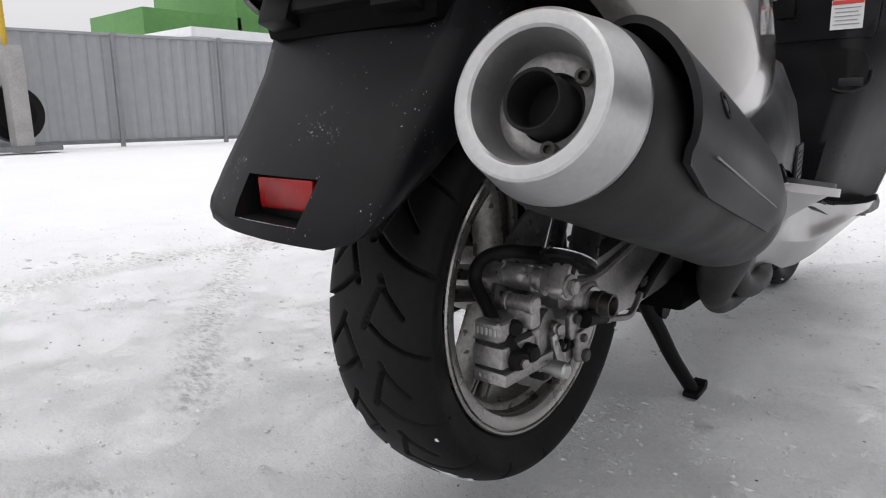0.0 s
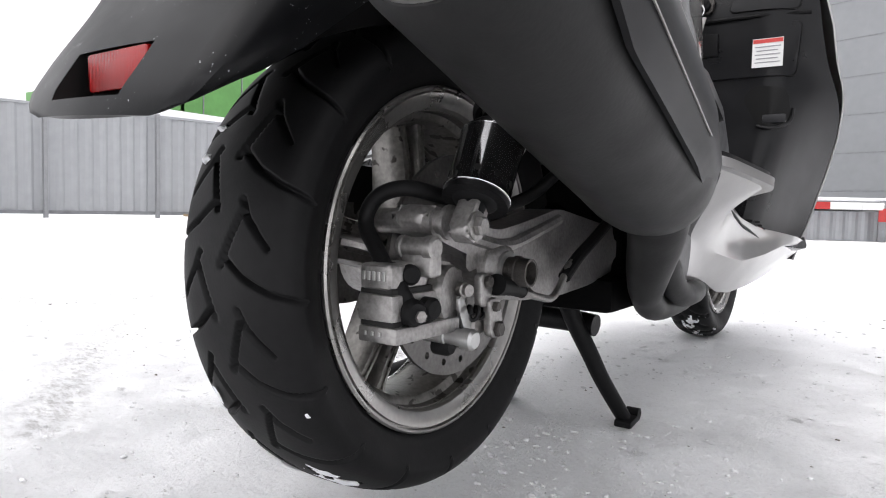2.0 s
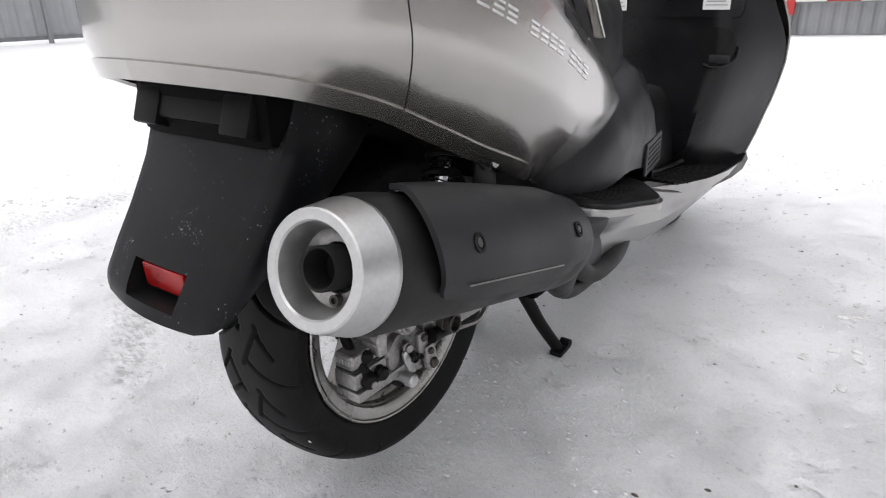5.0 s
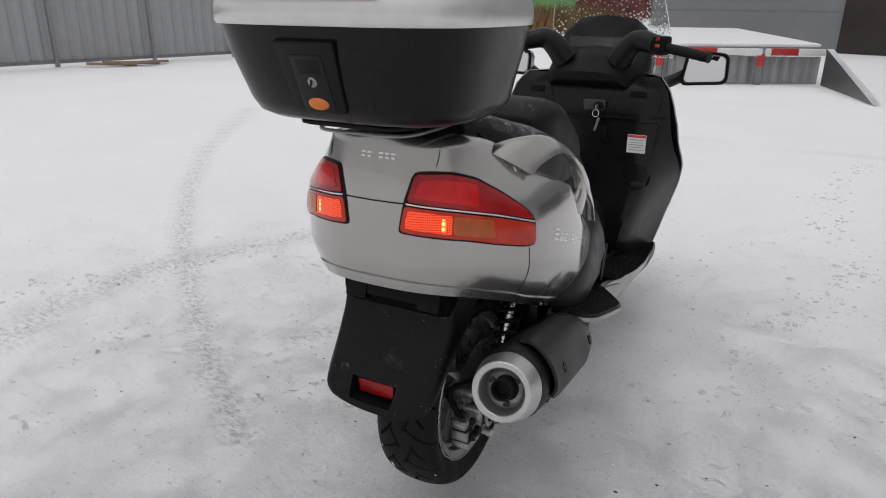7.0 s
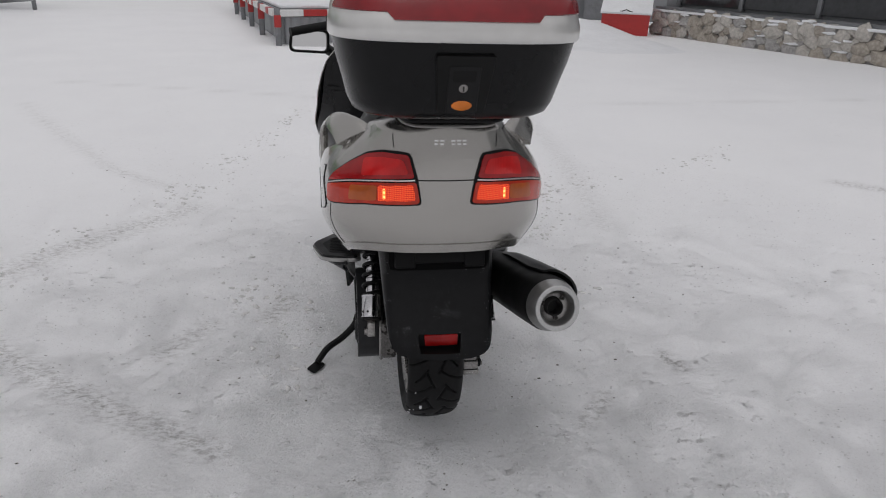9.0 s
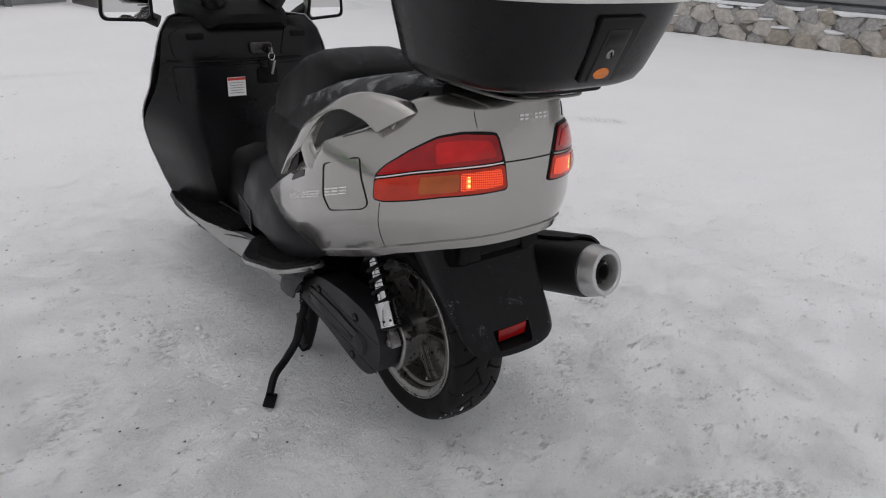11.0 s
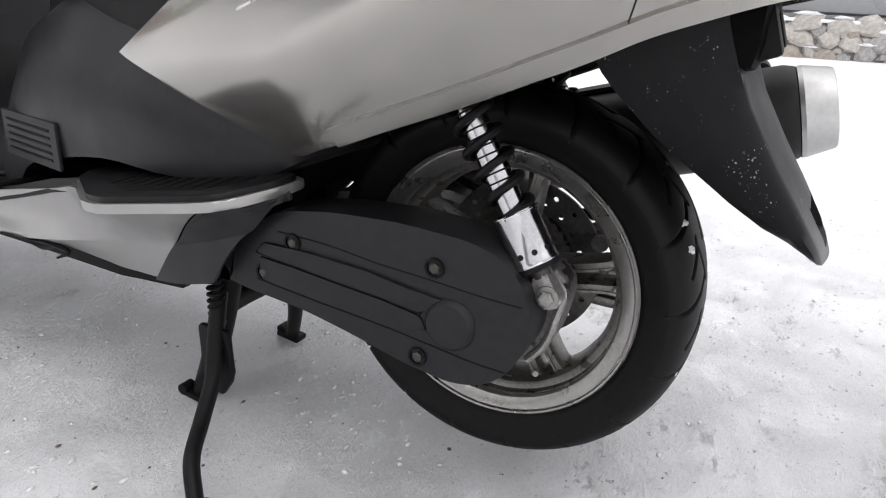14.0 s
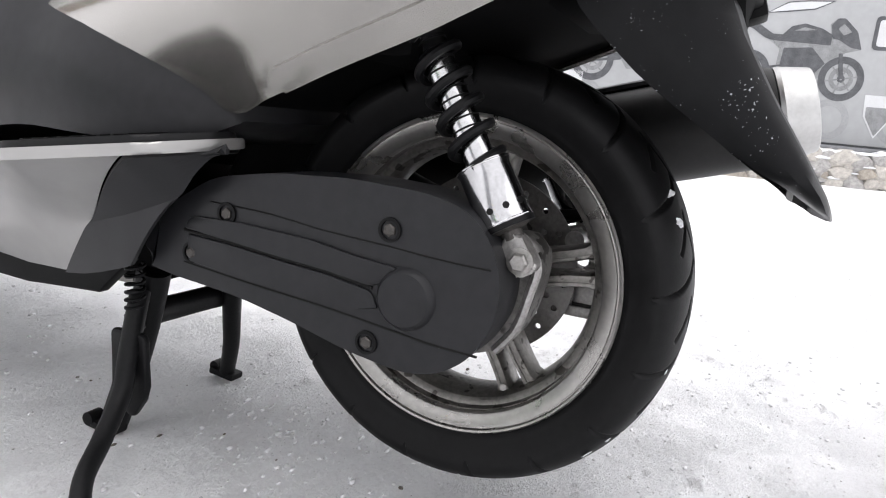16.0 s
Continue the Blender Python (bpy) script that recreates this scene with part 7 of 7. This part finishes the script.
rows = [[sm @ Vector((x, y, z)) for y, z in pr] for x in (-.55, .55)]
skin(rows, closed_v=True, cap=True, bm=bm)
part("box", bm, M_RED, sb, smooth=False)
part("lid", block((1.18, .94, .05), sm @ Matrix.Translation((0, 0, .655)) @ Euler((math.atan2(.32, .84), 0, 0)).to_matrix().to_4x4(), .01), M_SNOW_CLEAN, sb, "snow-covered lid")
part("lid_handle", tube([sm @ Vector((x, -.40, .53 + (.04 if abs(x) < .1 else 0))) for x in (-.14, -.1, 0, .1, .14)], .012, 8), M_STAND, sb)

# --- bank of cleared snow in front of the box ---
bank = []
for j in range(33):
    y = 9.4 + 5.1 * j / 32
    row = []
    for i in range(33):
        x = 2.6 + 4.9 * i / 32
        rise = max(0.0, min(1.0, (y - 9.6) / 4.4)) ** 1.6
        across = math.sin(math.pi * max(0.0, min(1.0, (x - 2.6) / 4.0)) ** 1.6)
        row.append(Vector((x, y, -.02 + .36 * rise * across + .012 * noise.noise((x * 2.2, y * 2.2, 4)))))
    bank.append(row)
solid("snow_bank", skin(bank), M_SNOW_CLEAN, "low bank of cleared snow in front of the sand box", "snow bank", kind="structure", angle=80)

# --- stone plinth and banner wall ---
W0, W1 = Vector((7.35, 14.6, 0)), Vector((13.2, -6.5, 0))
wdir = (W1 - W0).normalized()
wout = Vector((wdir.y, -wdir.x, 0))
if wout.x > 0:
    wout = -wout
WH = .53
L = (W1 - W0).length
plinth = tagged(new("wall_plinth"), "rough field-stone plinth wall with mortar joints", "stone wall", kind="structure")
wm = Matrix.Translation(W0) @ Matrix(((wdir.x, wout.x, 0, 0), (wdir.y, wout.y, 0, 0), (0, 0, 1, 0), (0, 0, 0, 1)))
part("mortar_core", block((L, .30, WH), wm @ Matrix.Translation((L / 2, -.16, WH / 2)), .01), M_MORTAR, plinth)
part("capping", block((L, .40, .05), wm @ Matrix.Translation((L / 2, -.14, WH + .03)), .012), M_SNOW_CLEAN, plinth, "snowy capping ledge")
part("capping", block((L, .34, .06), wm @ Matrix.Translation((L / 2, -.19, WH + .09)), .01), M_POST, plinth)
stone_rng = random.Random(21)
stone_meshes = []
for k in range(18):
    bm = bmesh.new()
    bmesh.ops.create_icosphere(bm, subdivisions=1, radius=.5)
    for v in bm.verts:
        v.co *= 1 + .55 * noise.noise(v.co * 2.3 + Vector((k * 3.1, 0, 0)))
        v.co.y *= .9
    stone_meshes.append(mesh_from("stone", bm, (M_STONE, M_STONE_GREY, M_STONE_PALE)[k % 3], True, 28))
stone_meshes_snow = []
for k in range(4):
    stone_meshes_snow.append(mesh_from("snow_on_stone", snow_lump(Matrix.Identity(4), (.5, .5, .5), k * 5.3), M_SNOW_CLEAN, True, 50))
placed = []
for radius in (.17, .14, .115, .09, .07):
    for k in range(1500):
        x, z = stone_rng.uniform(0, L), stone_rng.uniform(.02, WH - .02)
        r = radius * stone_rng.uniform(.85, 1.1)
        if all(abs(x - q[0]) > .6 or math.hypot(x - q[0], (z - q[1]) * 1.35) > (r + q[2]) * .84 for q in placed[-900:]):
            placed.append((x, z, r))
for x, z, r in placed[:420]:
    ob = new("stone", stone_rng.choice(stone_meshes))
    ob.parent = plinth
    ob.matrix_world = wm @ Matrix.Translation((x, .01, z)) @ Euler((0, stone_rng.uniform(-.5, .5), 0)).to_matrix().to_4x4() @ Matrix.Diagonal((r * stone_rng.uniform(2.5, 3.0), r * 1.0 + .05, r * stone_rng.uniform(1.9, 2.3), 1))
    if r > .075 and stone_rng.random() < .35:
        cap_ = new("snow_on_stone", stone_meshes_snow[int(stone_rng.random() * 4)])
        cap_.parent = plinth
        cap_.matrix_world = wm @ Matrix.Translation((x, .045, z + r * .80)) @ Matrix.Diagonal((r * 1.7, .10, r * .34, 1))
shop = thing("shop_building", "shop building with dark glazing and a pale banner of motorcycles", "building", at=(11, 4, 0))
part("shop_wall", block((L, .3, 5.5), wm @ Matrix.Translation((L / 2, -.50, WH + 2.75)), .01), M_WALL, shop)
part("window_band", block((7.6, .06, 2.4), wm @ Matrix.Translation((4.2, -.32, WH + 1.38)), .01), M_DARKGLASS, shop, "dark shop glazing")
for k in range(5):
    part("mullion", block((.10, .10, 2.5), wm @ Matrix.Translation((.5 + 1.9 * k, -.30, WH + 1.38)), .008), M_POST, shop)
B0 = 8.3
banner = part("banner", block((L - B0 - .2, .03, 3.0), wm @ Matrix.Translation((B0 + (L - B0) / 2, -.30, WH + 1.66)), .004), M_BANNER, shop, "pale grey printed banner")


def flat(outline, x, z, mat, name, sx=1.0, lift=.004, parent=None, round_=.02):
    pts = rounded([(a * sx, b) for a, b in outline], round_, 3)
    m = wm @ Matrix.Translation((x, -.285 + lift, z)) @ Matrix(((1, 0, 0, 0), (0, 0, 1, 0), (0, 1, 0, 0), (0, 0, 0, 1)))
    return part(name, prism(pts, .003, m, 0), mat, parent or banner, smooth=False)


def flat_ring(x, z, r0, r1, mat, name, lift=.004, parent=None):
    bm = bmesh.new()
    rows = [[wm @ Vector((x + r * math.cos(a), -.285 + lift, z + r * math.sin(a))) for a in [2 * math.pi * k / 28 for k in range(28)]] for r in (r0, r1)]
    skin(rows, closed_v=True, bm=bm)
    return part(name, bm, mat, parent or banner, smooth=False)


def printed_bike(x, z, s, dirn=1):
    """A sports motorcycle printed on the banner in flat greys; z is the height of its wheel centres."""
    f = lambda pts: [(dirn * a * s, b * s) for a, b in pts]
    body = flat(f([(.49, .578), (.43, .84), (.527, .935), (.646, .945), (.867, .748), (.97, .476), (.73, .408), (.53, .15), (.30, -.10), (-.15, -.12), (-.30, .10), (-.28, .40), (-.42, .527), (-.27, .60), (.2, .55)]), x, z, M_PRINT_MID, "printed_bike", lift=.003)
    flat(f([(-1.05, .90), (-.73, .867), (-.68, .782), (-.425, .629), (-.27, .629), (-.425, .527), (-.544, .561), (-.73, .68), (-1.02, .78)]), x, z, M_PRINT, "printed_seat", lift=.006, parent=body)
    flat(f([(-.27, .629), (-.153, .765), (.05, .823), (.32, .765), (.49, .68), (.49, .51), (-.42, .527)]), x, z, M_PRINT, "printed_tank", lift=.0065, parent=body)
    flat(f([(-.10, .70), (.05, .765), (.24, .735), (.10, .715)]), x, z, M_PRINT_MID, "printed_shine", lift=.008, parent=body)
    flat(f([(.50, .62), (.45, .82), (.527, .935), (.646, .945), (.867, .748), (.97, .476), (.80, .50), (.62, .60)]), x, z, M_PRINT, "printed_fairing", lift=.0065, parent=body)
    flat(f([(.56, .78), (.64, .86), (.78, .74), (.66, .68)]), x, z, M_PRINT_MID, "printed_lamp", lift=.008, parent=body)
    flat(f([(-.22, .42), (.22, .46), (.46, .22), (.22, -.06), (-.12, -.06), (-.24, .14)]), x, z, M_PRINT, "printed_engine", lift=.0065, parent=body)
    flat(f([(-.26, .02), (-.20, .16), (-.72, .06), (-.75, -.04)]), x, z, M_PRINT, "printed_arm", lift=.0065, parent=body)
    for cx in (-.73, .748):
        px = x + dirn * cx * s
        flat_ring(px, z, .245 * s, .357 * s, M_PRINT, "printed_tyre", .007, body)
        flat_ring(px, z, .12 * s, .19 * s, M_PRINT_MID, "printed_disc", .0072, body)
        flat_ring(px, z, .02 * s, .06 * s, M_PRINT, "printed_hub", .0075, body)
        for k in range(6):
            a = math.pi * k / 3 + .2
            c_, s_ = math.cos(a), math.sin(a)
            flat([(.05 * s * c_ - .012 * s_, .05 * s * s_ + .012 * c_), (.25 * s * c_ - .012 * s_, .25 * s * s_ + .012 * c_), (.25 * s * c_ + .012 * s_, .25 * s * s_ - .012 * c_), (.05 * s * c_ + .012 * s_, .05 * s * s_ - .012 * c_)], px, z, M_PRINT_MID, "printed_spoke", lift=.0078, parent=body, round_=.001)
        flat_ring(px - .08, z - .66 * s, .22 * s, .33 * s, M_PALE_GREY, "printed_reflection", .003, body)
    flat(f([(.64, .40), (.70, .40), (.78, .0), (.71, .0)]), x, z, M_PRINT, "printed_fork", lift=.0085, parent=body)


M_PALE_GREY = material("faint_banner_print", (0.29, 0.296, 0.302), 0.5, var=0.1, scale=4)
for bx in (11.05, 13.6, 16.14, 18.7):
    printed_bike(bx, 1.725, 1.0)
# plain emblem shapes on the banner
for ex in (12.5, 15.0, 17.56):
    flat([(-.31, -.265), (.31, -.265), (.31, .265), (-.31, .265)], ex, 2.48, M_PRINT, "emblem_shape", lift=.004, round_=.08)
    flat([(-.25, -.205), (.25, -.205), (.25, .205), (-.25, .205)], ex, 2.48, M_PALE_PRINT, "emblem_shape", lift=.008, round_=.05)
    flat([(-.09, -.205), (.09, -.205), (.13, .205), (-.13, .205)], ex, 2.48, M_PRINT, "emblem_shape", lift=.011, round_=.01)
    flat([(0, -.36), (.22, -.02), (.25, .33), (-.25, .33), (-.22, -.02)], ex, 1.18, M_PALE_PRINT, "emblem_shape", lift=.004)
    flat([(0, -.32), (.19, -.02), (.20, .14), (-.20, .14), (-.19, -.02)], ex, 1.18, M_PRINT_MID, "emblem_shape", lift=.008)
for ex in (11.0, 13.55, 16.08):
    flat([(-.52, -.12), (-.18, -.08), (.22, -.02), (.52, .14), (.12, .12), (-.20, .08)], ex, 2.79, M_PRINT, "emblem_shape", lift=.004)
    flat([(-.48, -.105), (-.18, -.06), (.22, .0), (.46, .12), (.12, .10), (-.20, .06)], ex, 2.79, M_PALE_PRINT, "emblem_shape", lift=.008)

# planks by the fence
for k in range(4):
    m_ = Matrix.Translation((fence_x(8.2) + .6 + .12 * k, 7.9 + .25 * k, .05 + .02 * (k % 2))) @ Euler((0, .05, 1.0 + .3 * k)).to_matrix().to_4x4()
    tagged(new("plank", mesh_from("plank", block((.9, .10, .05), m_, .008), M_WOOD)), "weathered wooden plank lying in the snow by the fence", "plank", group="planks by the fence")
cart = thing("trailer_jack", "grey trailer upright with spare wheel and yellow pipe", "trailer", at=(-12.0, 2.7, 0))
part("upright", block((.30, .26, 1.62), Matrix.Translation((-11.35, 3.18, .83)), .02), M_POST_PALE, cart)
part("spare_wheel", lathe([(.30, 0), (.44, .02), (.46, .10), (.44, .18), (.30, .20), (.12, .10), (0, .10)], frame_to((-11.80, 3.22, .62), (.9, .1, 0)), 32), M_RUBBER, cart)
part("pipe", tube([(-11.4, 3.14, 1.62), (-11.4, 3.14, 4.2)], .045, 10), M_YELLOW, cart, "yellow pipe")
part("foot", block((.5, 1.4, .08), Matrix.Translation((-11.4, 3.0, .08)), .02), M_POST, cart)
